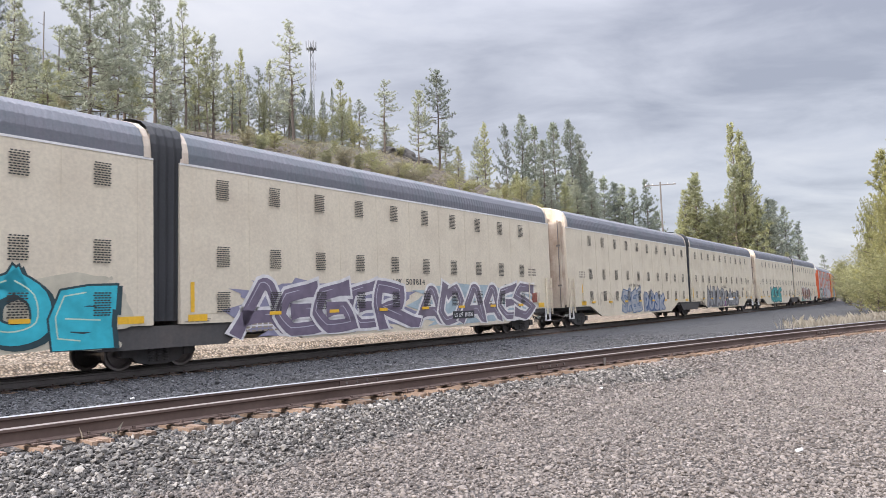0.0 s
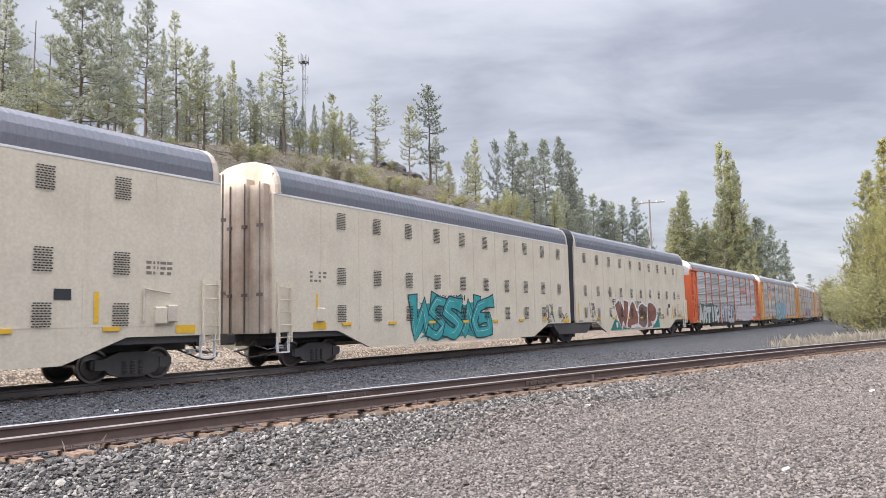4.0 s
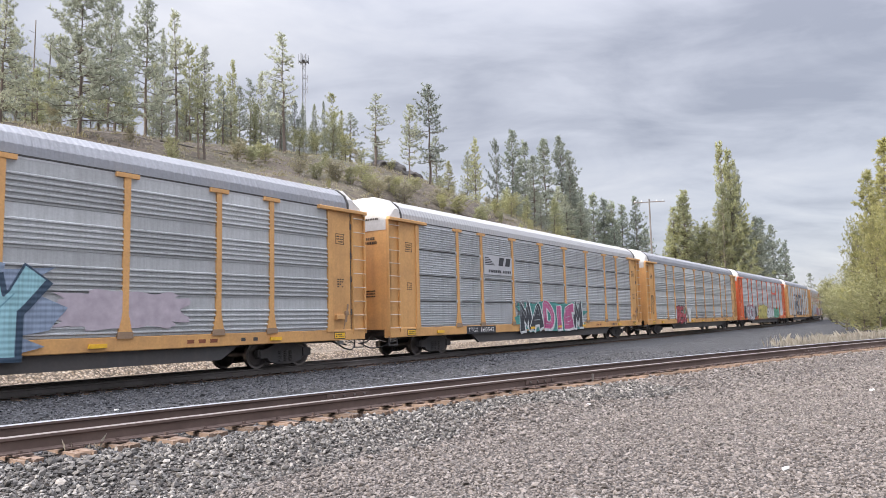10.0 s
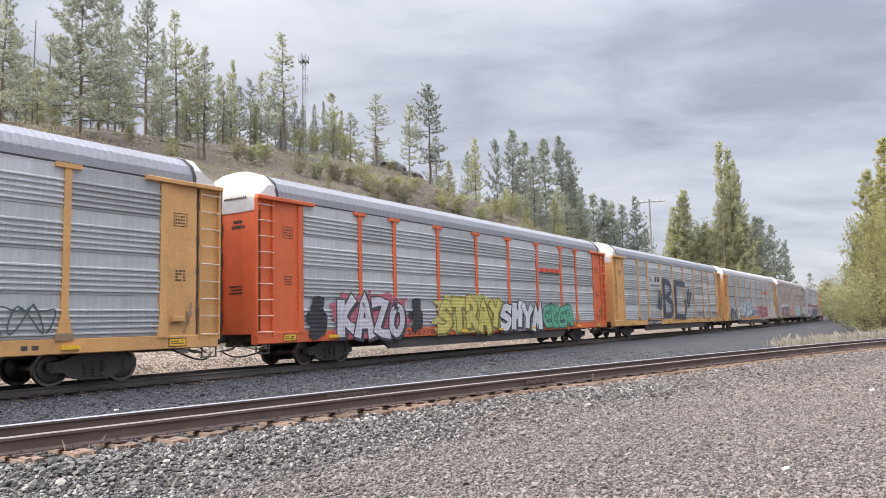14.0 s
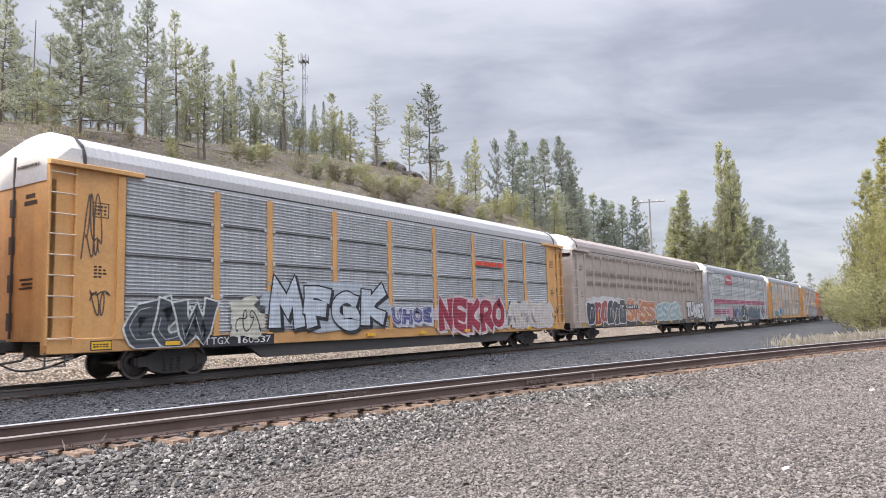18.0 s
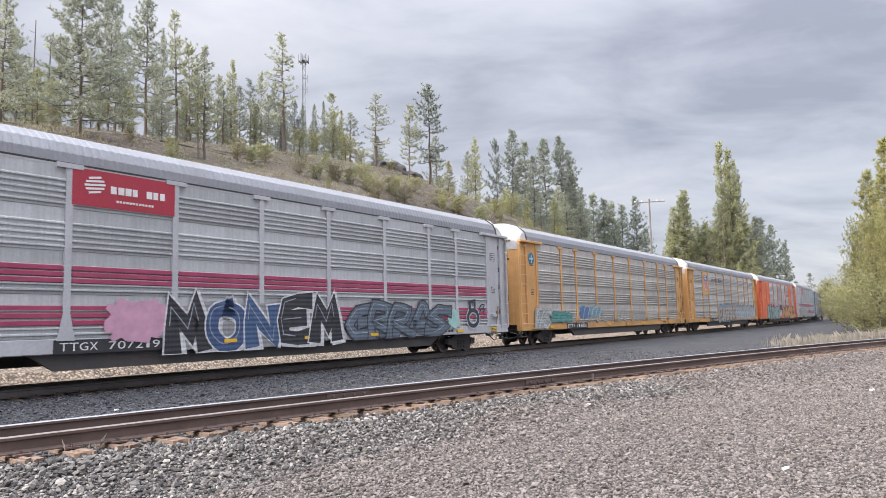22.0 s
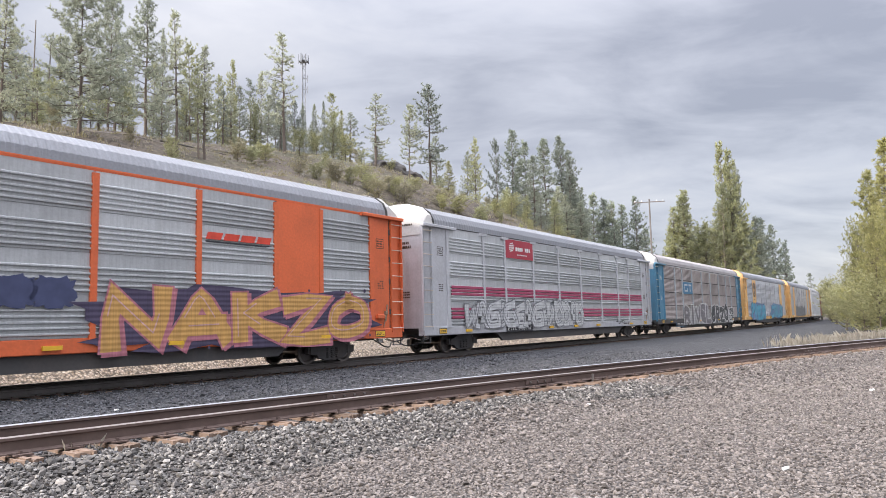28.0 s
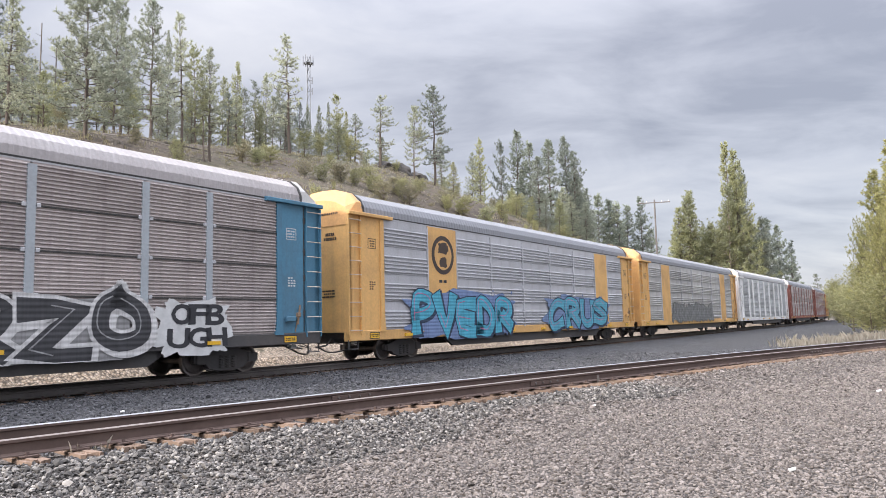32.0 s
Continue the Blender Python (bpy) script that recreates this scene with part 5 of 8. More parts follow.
def automax(c, bellows_end, label):
    """One half of an articulated tall car carrier; bellows_end: +1 or -1, where it joins its other half."""
    car = thing("tall_autorack_wagon", label, "railway wagon", "wagons of the freight train", pose_at(c, 0, 8.0))
    CARS.append((car, c, 8.0))
    H = 10.72
    e = bellows_end
    # side with the low belly, cut up over the trucks
    ring = [(-H, 1.0), (-H + 2.8, 1.0), (-H + 4.4, 0.40), (H - 4.4, 0.40), (H - 2.8, 1.0), (H, 1.0), (H, 5.25), (-H, 5.25)]
    for y0, y1 in ((-SIDE, -SIDE + 0.12), (SIDE - 0.12, SIDE)):
        part("side_wall", Build().prism_y(ring, y0, y1), CREAM, car, "smooth cream side wall")
    part("floor", Build().box(-H + 0.02, H - 0.02, -SIDE + 0.12, SIDE - 0.12, 0.98, 1.12), BLACK, car)
    for i in range(11):
        x = (-H + 0.42 + i * 1.9) * (1 if e < 0 else -1)
        part("seam", Build().box(x - 0.025, x + 0.025, -SIDE - 0.009, -SIDE, 1.05, 5.19), CREAM, car)
    part("roof", roof_mesh(ARCH_TALL, -H + 0.12, H - 0.12, 0.20), ROOF_DARK, car, "dark grey ribbed arched roof")
    hoop = cached("hoop", lambda: cap_mesh(ARCH_TALL, 0.26, 0.0, 0.05))
    part("roof_hoop", hoop, END_CREAM, car, at=Matrix.Translation((-H + 0.26, 0, 0)))
    part("roof_hoop", hoop, END_CREAM, car, at=FLIP @ Matrix.Translation((-H + 0.26, 0, 0)))
    part("eave_rail", Build().box(-H, H, -SIDE - 0.012, -SIDE + 0.02, 5.20, 5.255), WHITE, car)
    for s in (-1, 1):
        x0, x1 = sorted((s * (H - 0.12), s * (H - 0.02)))
        part("end_wall", Build().box(x0, x1, -SIDE + 0.12, SIDE - 0.12, 1.0, 5.9), END_CREAM, car)
    vm = vent_mesh()
    vent_mat = DARKGAP
    for i in range(10):
        x = (7.74 - 1.9 * i) * (1 if e < 0 else -1) + (0 if e < 0 else 1.66 * 0)
        for z in (4.68, 2.82, 1.57):
            part("vent", vm, vent_mat, car, at=Matrix.Translation((x, -SIDE - 0.001, z)))
    und = Build().box(-H + 0.3, H - 0.3, -0.5, 0.5, 0.6, 0.98).box(-H + 0.4, -H + 4.0, -1.5, 1.5, 0.82, 0.98).box(H - 4.0, H - 0.4, -1.5, 1.5, 0.82, 0.98)
    part("underframe", und, BLACK, car)
    for i in range(7):
        x = -7.5 + 2.5 * i
        plate(car, "reflector", REFLECT, x - 0.22, x + 0.22, 1.16, 1.26, -SIDE - 0.002, "", 0.036)
    if e > 0:                                     # this half carries the bellows and the shared truck
        b = Build()
        arch = [(0.995 * y, z + 0.13) for y, z in ARCH_TALL]
        prof = [(-1.52, 1.1)] + arch + [(-y, z) for y, z in arch[-2::-1]] + [(1.52, 1.1)]
        n = len(prof)
        for i in range(9):
            k = 1.0 if i % 2 else 0.955
            for y, z in prof:
                b.v.append((H - 0.02 + 0.125 * i, y * k, 1.1 + (z - 1.1) * (0.99 + 0.01 * k)))
        for i in range(8):
            for j in range(n - 1):
                b.f.append((i * n + j, (i + 1) * n + j, (i + 1) * n + j + 1, i * n + j + 1))
        part("bellows", b, BELLOWS, car, "black ribbed rubber bellows to the next half")
        truck(car, H + 0.45)
        f = Build()
        f.prism_y([(H - 2.2, 0.98), (H - 1.4, 0.42), (H + 2.3, 0.42), (H + 3.1, 0.98)], -1.55, -1.2)
        part("truck_fairing", f, BLACK, car)
        truck(car, -H + 2.3)
    else:
        truck(car, H - 2.3)
    s = -e
    x0, x1 = sorted((s * (H - 0.02), s * (H + 0.5)))
    d = Build()
    for i in range(4):
        y = -1.36 + 0.68 * i
        k = 0.30 if i in (1, 2) else 0.2
        q0, q1 = sorted((s * (H - 0.02), s * (H + k)))
        d.box(q0, q1, y, y + 0.66, 0.98, 5.75 if i in (1, 2) else 5.55)
    part("end_door", d, END_CREAM, car, "folded cream end doors with rust runs")
    for y in (-1.3, -0.62, 0.05):
        xx = s * (H + 0.32)
        part("door_rod", Build().tube((xx, y, 1.0), (xx, y, 5.6), 0.025).box(xx - 0.05, xx + 0.05, y - 0.09, y + 0.09, 2.1, 2.2).box(xx - 0.05, xx + 0.05, y - 0.09, y + 0.09, 4.2, 4.3), STEEL, car)
    ladder(car, CREAM, s * (H - 0.35), 0.7, 2.5, 5, 0.5)
    coupler(car, s * (H - 0.1), s)
    part("step", Build().box(s * (H - 0.6) - 0.02, s * (H - 0.6) + 0.02, -1.6, -1.52, 0.4, 1.0).box(s * (H - 0.15) - 0.02, s * (H - 0.15) + 0.02, -1.6, -1.52, 0.4, 1.0).box(min(s * (H - 0.6), s * (H - 0.15)), max(s * (H - 0.6), s * (H - 0.15)), -1.62, -1.5, 0.38, 0.42), WHITE, car)
    part("brake_wheel_box", Build().box(s * (H - 1.9) - 0.16, s * (H - 1.9) + 0.16, -SIDE - 0.1, -SIDE, 1.3, 1.75, 0.03), REDBROWN if c < 40 else CREAM, car)
    bars(car, "small_writing", flat(0.2, 0.17, 0.14), s * (H - 1.9) - 0.4, s * (H - 1.9) + 0.4, 2.55, 2.95, -SIDE - 0.002, 3, 4, seed=int(c))
    return car


A_MID = [110.42, 88.21, 64.75, 42.53, 19.07, -3.15]


# ------------------------------------------------------------ writing and sprayed letters
def glyph_list(text, x0, x1, z0, z1, y, fat=0.0, jitter=0.0, seed=0, slant=0.0):
    """Letters on the near side inside the box x0..x1, z0..z1, each a Build of its own."""
    r = random.Random(seed)
    out = []
    n = len(text)
    step = (x1 - x0) / n
    for i, ch in enumerate(text):
        b = Build()
        if ch == " ":
            continue
        co, polys = GLYPHS[ch, min(FATS, key=lambda k: abs(k - fat))]
        thin, _ = GLYPHS[ch, 0.0]
        lo, hi = thin.min(0), thin.max(0)
        size = np.maximum(hi - lo, 0.05)
        over = 1.0 + (0.02 if jitter else -0.14)
        if ch in "1I":
            over *= 0.45
        q = (co - lo) / size - 0.5
        a = r.uniform(-1, 1) * 0.22 * jitter
        sx, sz = step * over * r.uniform(1 - 0.1 * jitter, 1 + 0.15 * jitter), (z1 - z0) * 0.94 * r.uniform(1 - 0.14 * jitter, 1.0)
        px, pz = q[:, 0] * sx, q[:, 1] * sz
        px = px + pz * (a + slant) + jitter * 0.05 * np.sin(q[:, 1] * 9 + seed)
        pz = pz + jitter * 0.10 * (z1 - z0) * np.sin(q[:, 0] * 5 + i + seed) * q[:, 1]
        cx = x0 + (i + 0.5) * step
        cz = (z0 + z1) / 2 + r.uniform(-0.05, 0.05) * jitter * (z1 - z0)
        b.add([(cx + u, y, max(0.47, cz + v)) for u, v in zip(px, pz)], polys)
        out.append(b)
    return out


def letters(text, *args, **kw):
    """The same letters as one mesh."""
    b = Build()
    for k in glyph_list(text, *args, **kw):
        b.add(k.v, k.f)
    return b


def sign(parent, name, text, mat, x0, x1, z0, z1, y, label=""):
    """Lettering, each letter a part."""
    for k in glyph_list(text, x0, x1, z0, z1, y, 0.0):
        part(name, k, mat, parent, label)


def cloud(x0, x1, z0, z1, y, seed, lobes=9, pointed=0.0):
    """Uneven filled patch of paint."""
    r = random.Random(seed)
    cx, cz, n = (x0 + x1) / 2, (z0 + z1) / 2, 54
    ph = [r.uniform(0, math.tau) for _ in range(4)]
    vs = [(cx, y, cz)]
    for i in range(n):
        a = i * math.tau / n
        k = 1 + 0.10 * math.sin(lobes * a + ph[0]) + 0.06 * math.sin((lobes * 2 + 1) * a + ph[1]) + pointed * abs(math.sin(lobes * a / 2 + ph[2]))
        u, v = math.cos(a), math.sin(a)
        u, v = math.copysign(abs(u) ** 0.55, u), math.copysign(abs(v) ** 0.55, v)
        vs.append((cx + u * k * (x1 - x0) / 2, y, max(0.48, cz + v * k * (z1 - z0) / 2)))
    return Build().add(vs, [(0, i + 1, (i + 1) % n + 1) for i in range(n)])


P_BOWL = ((0.12, 0.0), (0.12, 1.0), (0.8, 0.95), (0.92, 0.68), (0.6, 0.45), (0.12, 0.45))
HANDSTYLE = {
    "A": (((0, 0), (0.40, 1), (0.62, 1), (1, 0)), ((0.2, 0.36), (0.84, 0.36))),
    "B": (((0.1, 0), (0.1, 1), (0.75, 0.95), (0.85, 0.72), (0.45, 0.53), (0.95, 0.3), (0.8, 0.02), (0.1, 0)),),
    "C": (((0.95, 0.85), (0.6, 1), (0.15, 0.8), (0.05, 0.35), (0.35, 0.02), (0.95, 0.12)),),
    "D": (((0.08, 0), (0.08, 1), (0.6, 0.97), (0.97, 0.55), (0.7, 0.05), (0.08, 0)),),
    "E": (((0.95, 1), (0.1, 0.95), (0.1, 0.05), (1, 0)), ((0.1, 0.52), (0.8, 0.5))),
    "F": (((0.12, 0), (0.12, 0.95), (0.95, 1)), ((0.12, 0.52), (0.75, 0.52))),
    "G": (((0.9, 0.9), (0.5, 1), (0.1, 0.7), (0.1, 0.25), (0.5, 0), (0.95, 0.1), (0.95, 0.45), (0.55, 0.45)),),
    "H": (((0.1, 0), (0.1, 1)), ((0.9, 0), (0.9, 1)), ((0.1, 0.5), (0.9, 0.5))),
    "I": (((0.5, 0), (0.5, 1)),),
    "K": (((0.1, 0), (0.1, 1)), ((0.9, 1), (0.25, 0.5), (1, 0))),
    "L": (((0.15, 1), (0.1, 0.05), (0.95, 0)),),
    "M": (((0.02, 0), (0.15, 1), (0.5, 0.35), (0.85, 1), (1, 0)),),
    "N": (((0.08, 0), (0.12, 1), (0.85, 0.05), (0.92, 1)),),
    "O": (((0.5, 1), (0.1, 0.78), (0.06, 0.25), (0.5, 0), (0.94, 0.25), (0.9, 0.78), (0.5, 1)),),
    "P": (P_BOWL,),
    "R": (P_BOWL, ((0.45, 0.45), (1, 0))),
    "S": (((0.95, 0.88), (0.45, 1), (0.08, 0.75), (0.5, 0.53), (0.92, 0.3), (0.55, 0), (0.03, 0.12)),),
    "T": (((0, 0.93), (1, 1)), ((0.5, 0.97), (0.45, 0))),
    "U": (((0.08, 1), (0.1, 0.2), (0.45, 0), (0.88, 0.2), (0.92, 1)),),
    "V": (((0, 1), (0.5, 0), (1, 1)),),
    "W": (((0, 1), (0.22, 0), (0.5, 0.65), (0.76, 0), (1, 1)),),
    "Y": (((0, 1), (0.5, 0.5), (1, 1)), ((0.5, 0.5), (0.42, 0))),
    "Z": (((0.05, 0.95), (0.95, 1), (0.1, 0.05), (1, 0)),),
    "6": (((0.85, 0.95), (0.35, 0.85), (0.08, 0.35), (0.45, 0), (0.92, 0.2), (0.75, 0.52), (0.15, 0.42)),),
}


def band(pts, w, y, low, flare=0.3):
    """A broad stroke with mitred corners, a little wider at its ends."""
    b, n = Build(), len(pts)
    for i in range(n):
        t0 = (pts[i] - pts[i - 1]).normalized() if i else (pts[1] - pts[0]).normalized()
        t1 = (pts[i + 1] - pts[i]).normalized() if i < n - 1 else t0
        t = t0 + t1
        t = t.normalized() if t.length > 0.2 else t0
        k = w / max(0.5, t.dot(t0)) * (1 + (flare if i in (0, n - 1) else 0))
        m = Vector((-t.y, t.x)) * k
        o = pts[i] + (t0 * -w * 0.9 if i == 0 else t1 * w * 0.9 if i == n - 1 else Vector((0, 0)))
        for q in (o - m, o + m):
            b.v.append((q.x, y, max(low, q.y)))
    b.f = [(2 * i, 2 * i + 2, 2 * i + 3, 2 * i + 1) for i in range(n - 1)]
    return b


def rounded(key, steps=4):
    """The same line with eased corners."""
    out, n = [], len(key)
    for k in range(n - 1):
        p0, p1, p2, p3 = key[max(k - 1, 0)], key[k], key[k + 1], key[min(k + 2, n - 1)]
        for i in range(steps):
            t = i / steps
            out.append(0.5 * (2 * p1 + (p2 - p0) * t + (2 * p0 - 5 * p1 + 4 * p2 - p3) * t * t + (3 * p1 - p0 - 3 * p2 + p3) * t ** 3))
    return out + [key[-1]]


def graffiti(car, text, x0, x1, z0, z1, fill, line, halo=None, seed=0, y=-SIDE - 0.07, extra=None, bold=1.0, label="", turns={}, shade=None, soft=True, rim=0.05):
    """A sprayed piece: backing cloud, block shadow, outlined overlapping letters, thin inner lights. turns: other fills by letter."""
    r, d = random.Random(seed), 0.0016
    n, h = len(text), z1 - z0
    step = (x1 - x0) / n
    q = 0.6 if sum(fill) < sum(line) else 0.35
    base = halo or tuple(q * k + (1 - q) * j for k, j in zip(fill, line))
    grow_by = 0.22 if halo is not None else -0.18
    root = part("graffiti", cloud(x0 - grow_by, x1 + grow_by, z0 - 0.02, z1 + (0.10 if halo is not None else -0.22), y, seed, max(5, n * 2)), sprayed(y, base), car, label or "sprayed graffiti")
    w = bold * min(step * 0.155, h * 0.135)
    shade = shade or line
    for i, ch in enumerate(text):
        lean, dz = r.uniform(-0.16, 0.16), r.uniform(-0.05, 0.05) * h
        sx, sz = step * r.uniform(1.0, 1.14) - 2 * w, h * r.uniform(0.92, 1.02) - 2.2 * w
        if ch == "I":
            sx *= 0.5
        ox, oz = x0 + (i + 0.5) * step - sx / 2, z0 + w + (0.04 * h if dz > 0 else 0)
        bow, ph = r.uniform(-0.10, 0.10), r.uniform(0, 6)
        strokes = []
        for stroke_key in HANDSTYLE[ch]:
            key = []
            for u, v in stroke_key:
                uu = u + lean * (v - 0.5) + bow * math.sin(3.1 * v) + r.uniform(-0.03, 0.03)
                vv = v + 0.06 * math.sin(4 * u + ph) + r.uniform(-0.02, 0.02)
                key.append(Vector((ox + uu * sx, oz + vv * sz + dz)))
            strokes.append(rounded(key) if soft and len(key) > 3 and ch in "BCDGOPQRSU6" else rounded(key, 2) if soft and len(key) > 2 else key)
        yy = y - d * (1 + 4 * (i % 5))
        dark, body, light = Build(), Build(), Build()
        for k, pts in enumerate(strokes):
            for dx, dy, ww, yo in ((0.09, -0.07, w + rim, 0.0), (0.0, 0.0, w + rim, 0.0004)):
                t = band([p + Vector((dx, dy)) for p in pts], ww, yy - yo - 0.0002 * k, 0.5)
                dark.add(t.v, t.f)
            t = band(pts, w, yy - d - 0.0003 * k, 0.52)
            body.add(t.v, t.f)
            t = band([p + Vector((-0.38, 0.34)) * w for p in pts[1:-1]] if len(pts) > 4 else [p + Vector((-0.4, 0.0)) * w for p in pts], 0.016, yy - 2 * d - 0.0003 * k, 0.54, 0)
            light.add(t.v, t.f)
        part("letter_outline", dark, sprayed(y, shade), root)
        part("letter", body, sprayed(y, turns.get(i, fill)), root)
        part("letter_line", light, sprayed(y, extra or tuple(min(0.75, 0.55 * c + 0.3) for c in fill)), root)
    if halo is not None:                              # drips and specks round the piece
        b = Build()
        for i in range(n * 3):
            x, z, k = r.uniform(x0 - 0.3, x1 + 0.3), r.choice((z1 + r.uniform(-0.05, 0.2), z0 + r.uniform(0.0, 0.2))), r.uniform(0.03, 0.09)
            b.add([(x + k * math.cos(j * math.tau / 8), y - 0.0008, max(0.5, z + k * math.sin(j * math.tau / 8))) for j in range(8)], [tuple(range(8))])
        part("graffiti_specks", b, sprayed(y, base), root)["kind"] = "stuff"
    return root


# ------------------------------------------------------------ the wagons in their order
A_NAMES = []
for k in range(6):
    c = A_MID[k]
    A_NAMES.append(automax(c, 1 if k % 2 else -1, "tall cream articulated car carrier with graffiti"))
A_NAMES.reverse()                                  # A_NAMES[0] leads


def B_mid(j):
    return 108.1 + 28.67 * j


WAVY = [-12.0 + 1.2 * k for k in range(20)]
FINE = {"ribs": 10}
CPB = [-11.95, -9.25, -7.2, -4.4, -1.44, 1.5, 4.4, 7.3, 9.2, 11.62]
racks = {}
SPECS = [
    (1, ORANGE, GALV, ROOF_GREY, "orange-framed car carrier with ribbed grey sheets and pale graffiti", {}),
    (2, YELLOW, GALV, ROOF_GREY, "yellow-framed car carrier with a shield sign and blue graffiti", {"half_boards": {1: 2}}),
    (3, YELLOW, GALV_FINE, ROOF_WHITE, "yellow-framed car carrier with a white roof and dark seams", FINE),
    (4, YELLOW, GALV, ROOF_GREY, "yellow-framed car carrier with red and green graffiti", {}),
    (5, ORANGE, GALV, ROOF_GREY, "orange-framed car carrier with white and yellow graffiti", {}),
    (6, YELLOW, GALV, ROOF_GREY, "yellow-framed car carrier with two large dark letters", {}),
    (7, YELLOW, GALV_FINE, ROOF_WHITE, "yellow-framed car carrier with a white roof and red graffiti", dict(ribs=10, caps=False, post_wide=0.2)),
    (8, BROWN_LIGHT, BROWN_WARM, ROOF_BROWN, "brown car carrier with close posts and graffiti along its foot", dict(caps=False, bays=WAVY, post_wide=0.12, ribs=0, sill_mat=BROWN_WARM, rows=1, hood_drop=0.2, under=0.62)),
    (9, SILVER, GALV, ROOF_GREY, "silver car carrier with red stripes, red sign and graffiti", {}),
    (10, YELLOW, GALV_BROWN, ROOF_GREY, "yellow-framed car carrier with grimy brownish sheets", {}),
    (11, YELLOW, GALV_TAN, ROOF_GREY, "yellow-framed car carrier with a shield sign and lettering", {"half_boards": {1: 2}}),
    (12, ORANGE, GALV, ROOF_GREY, "orange car carrier with large blue-green and yellow graffiti", dict(caps=False, boards=(0, 1, 7), eave_mat=ORANGE)),
    (13, SILVER, GALV, ROOF_GREY, "silver car carrier with red stripes, red sign and pale graffiti", {}),
    (14, BLUE, BROWN, ROOF_WORN, "grimy brown car carrier with blue ends and white-lined graffiti", dict(caps=False, ribs=10, post_mat=POST_BLUE, post_wide=0.2, sill_mat=BLACK, half_boards={})),
    (15, YELLOW_PALE, SILVER, ROOF_GREY, "yellow car carrier with a round emblem and blue graffiti", dict(hood_mat=YELLOW, caps=False, post_wide=0.06, boards=(1, 7), bays=CPB, post_mat=SILVER)),
    (16, YELLOW_PALE, GALV_TAN, ROOF_GREY, "yellow car carrier with pale ribbed sheets", dict(hood_mat=YELLOW, caps=False, post_wide=0.06, boards=(1, 7), bays=CPB, post_mat=SILVER)),
    (17, WHITE, GALV, ROOF_WHITE, "white car carrier with grey sheets between wide white posts", dict(caps=False, post_wide=0.7)),
    (18, REDBROWN, BROWN, ROOF_GREY, "red-brown car carrier far along the train", {"caps": False}),
    (19, REDBROWN, BROWN, ROOF_GREY, "red-brown car carrier far along the train", {"caps": False}),
    (20, YELLOW, GALV, ROOF_GREY, "yellow-framed car carrier far along the train", {}),
]
for j, fm, sm, rm, lab, kw in SPECS:
    racks[j] = autorack(B_mid(j), fm, sm, rm, lab, **kw)


# ------------------------------------------------------------ lettering and graffiti, wagon by wagon
YS = -SIDE - 0.07                                # in front of the posts
YA = -SIDE - 0.012                                # on the smooth cream walls
YB = -SIDE - 0.055                                # on the ribs
YL = -SIDE - 0.034                                # on the sill
PALE = (0.62, 0.63, 0.64)


def blob(cx, cz, rx, rz, y, r, grow=0.0, low=0.48):
    """Rounded, bitten letter shape; the same random state gives the same outline for its rim."""
    ph = [r.uniform(0, math.tau) for _ in range(3)]
    k2, k3, k5 = r.uniform(0.05, 0.16), r.uniform(0.05, 0.15), r.uniform(0.02, 0.08)
    vs = [(cx, y, cz)]
    n = 30
    for i in range(n):
        a = i * math.tau / n
        k = 1 + k2 * math.sin(2 * a + ph[0]) + k3 * math.sin(3 * a + ph[1]) + k5 * math.sin(7 * a + ph[2])
        u, v = math.cos(a), math.sin(a)
        u, v = math.copysign(abs(u) ** 0.6, u), math.copysign(abs(v) ** 0.6, v)
        vs.append((cx + u * (rx * k + grow), y, max(low, cz + v * (rz * k + grow))))
    return Build().add(vs, [(0, i + 1, (i + 1) % n + 1) for i in range(n)])


BENT = (((0.05, 0.0), (0.0, 0.55), (0.12, 1.0), (0.62, 0.88), (0.55, 0.55), (0.15, 0.45), (0.45, 0.28), (0.95, 0.0)),
        ((0.95, 0.92), (0.40, 1.0), (0.10, 0.70), (0.50, 0.52), (0.85, 0.30), (0.45, 0.02), (0.0, 0.15)),
        ((0.0, 0.95), (0.18, 0.0), (0.50, 0.72), (0.72, 0.05), (0.98, 1.0)),
        ((0.90, 1.0), (0.25, 0.85), (0.05, 0.40), (0.30, 0.05), (0.95, 0.10), (0.80, 0.50), (0.40, 0.48)),
        ((0.10, 0.05), (0.45, 1.0), (0.62, 0.95), (0.98, 0.0), (0.70, 0.35), (0.25, 0.33)),
        ((0.20, 1.0), (0.10, 0.30), (0.35, 0.0), (0.75, 0.10), (0.90, 0.55), (0.65, 0.95), (0.35, 0.80)))


def ribbon(pts, w, y, low):
    """A bent stroke of paint, wide in the middle and pointed at both ends."""
    b, n = Build(), len(pts)
    for i in range(n):
        t = (pts[min(i + 1, n - 1)] - pts[max(i - 1, 0)]).normalized()
        m = Vector((-t.y, t.x)) * w * (0.35 if i in (0, n - 1) else 1.0)
        for q in (pts[i] - m, pts[i] + m):
            b.v.append((q.x, y, max(low, q.y)))
    b.f = [(2 * i, 2 * i + 2, 2 * i + 3, 2 * i + 1) for i in range(n - 1)]
    return b


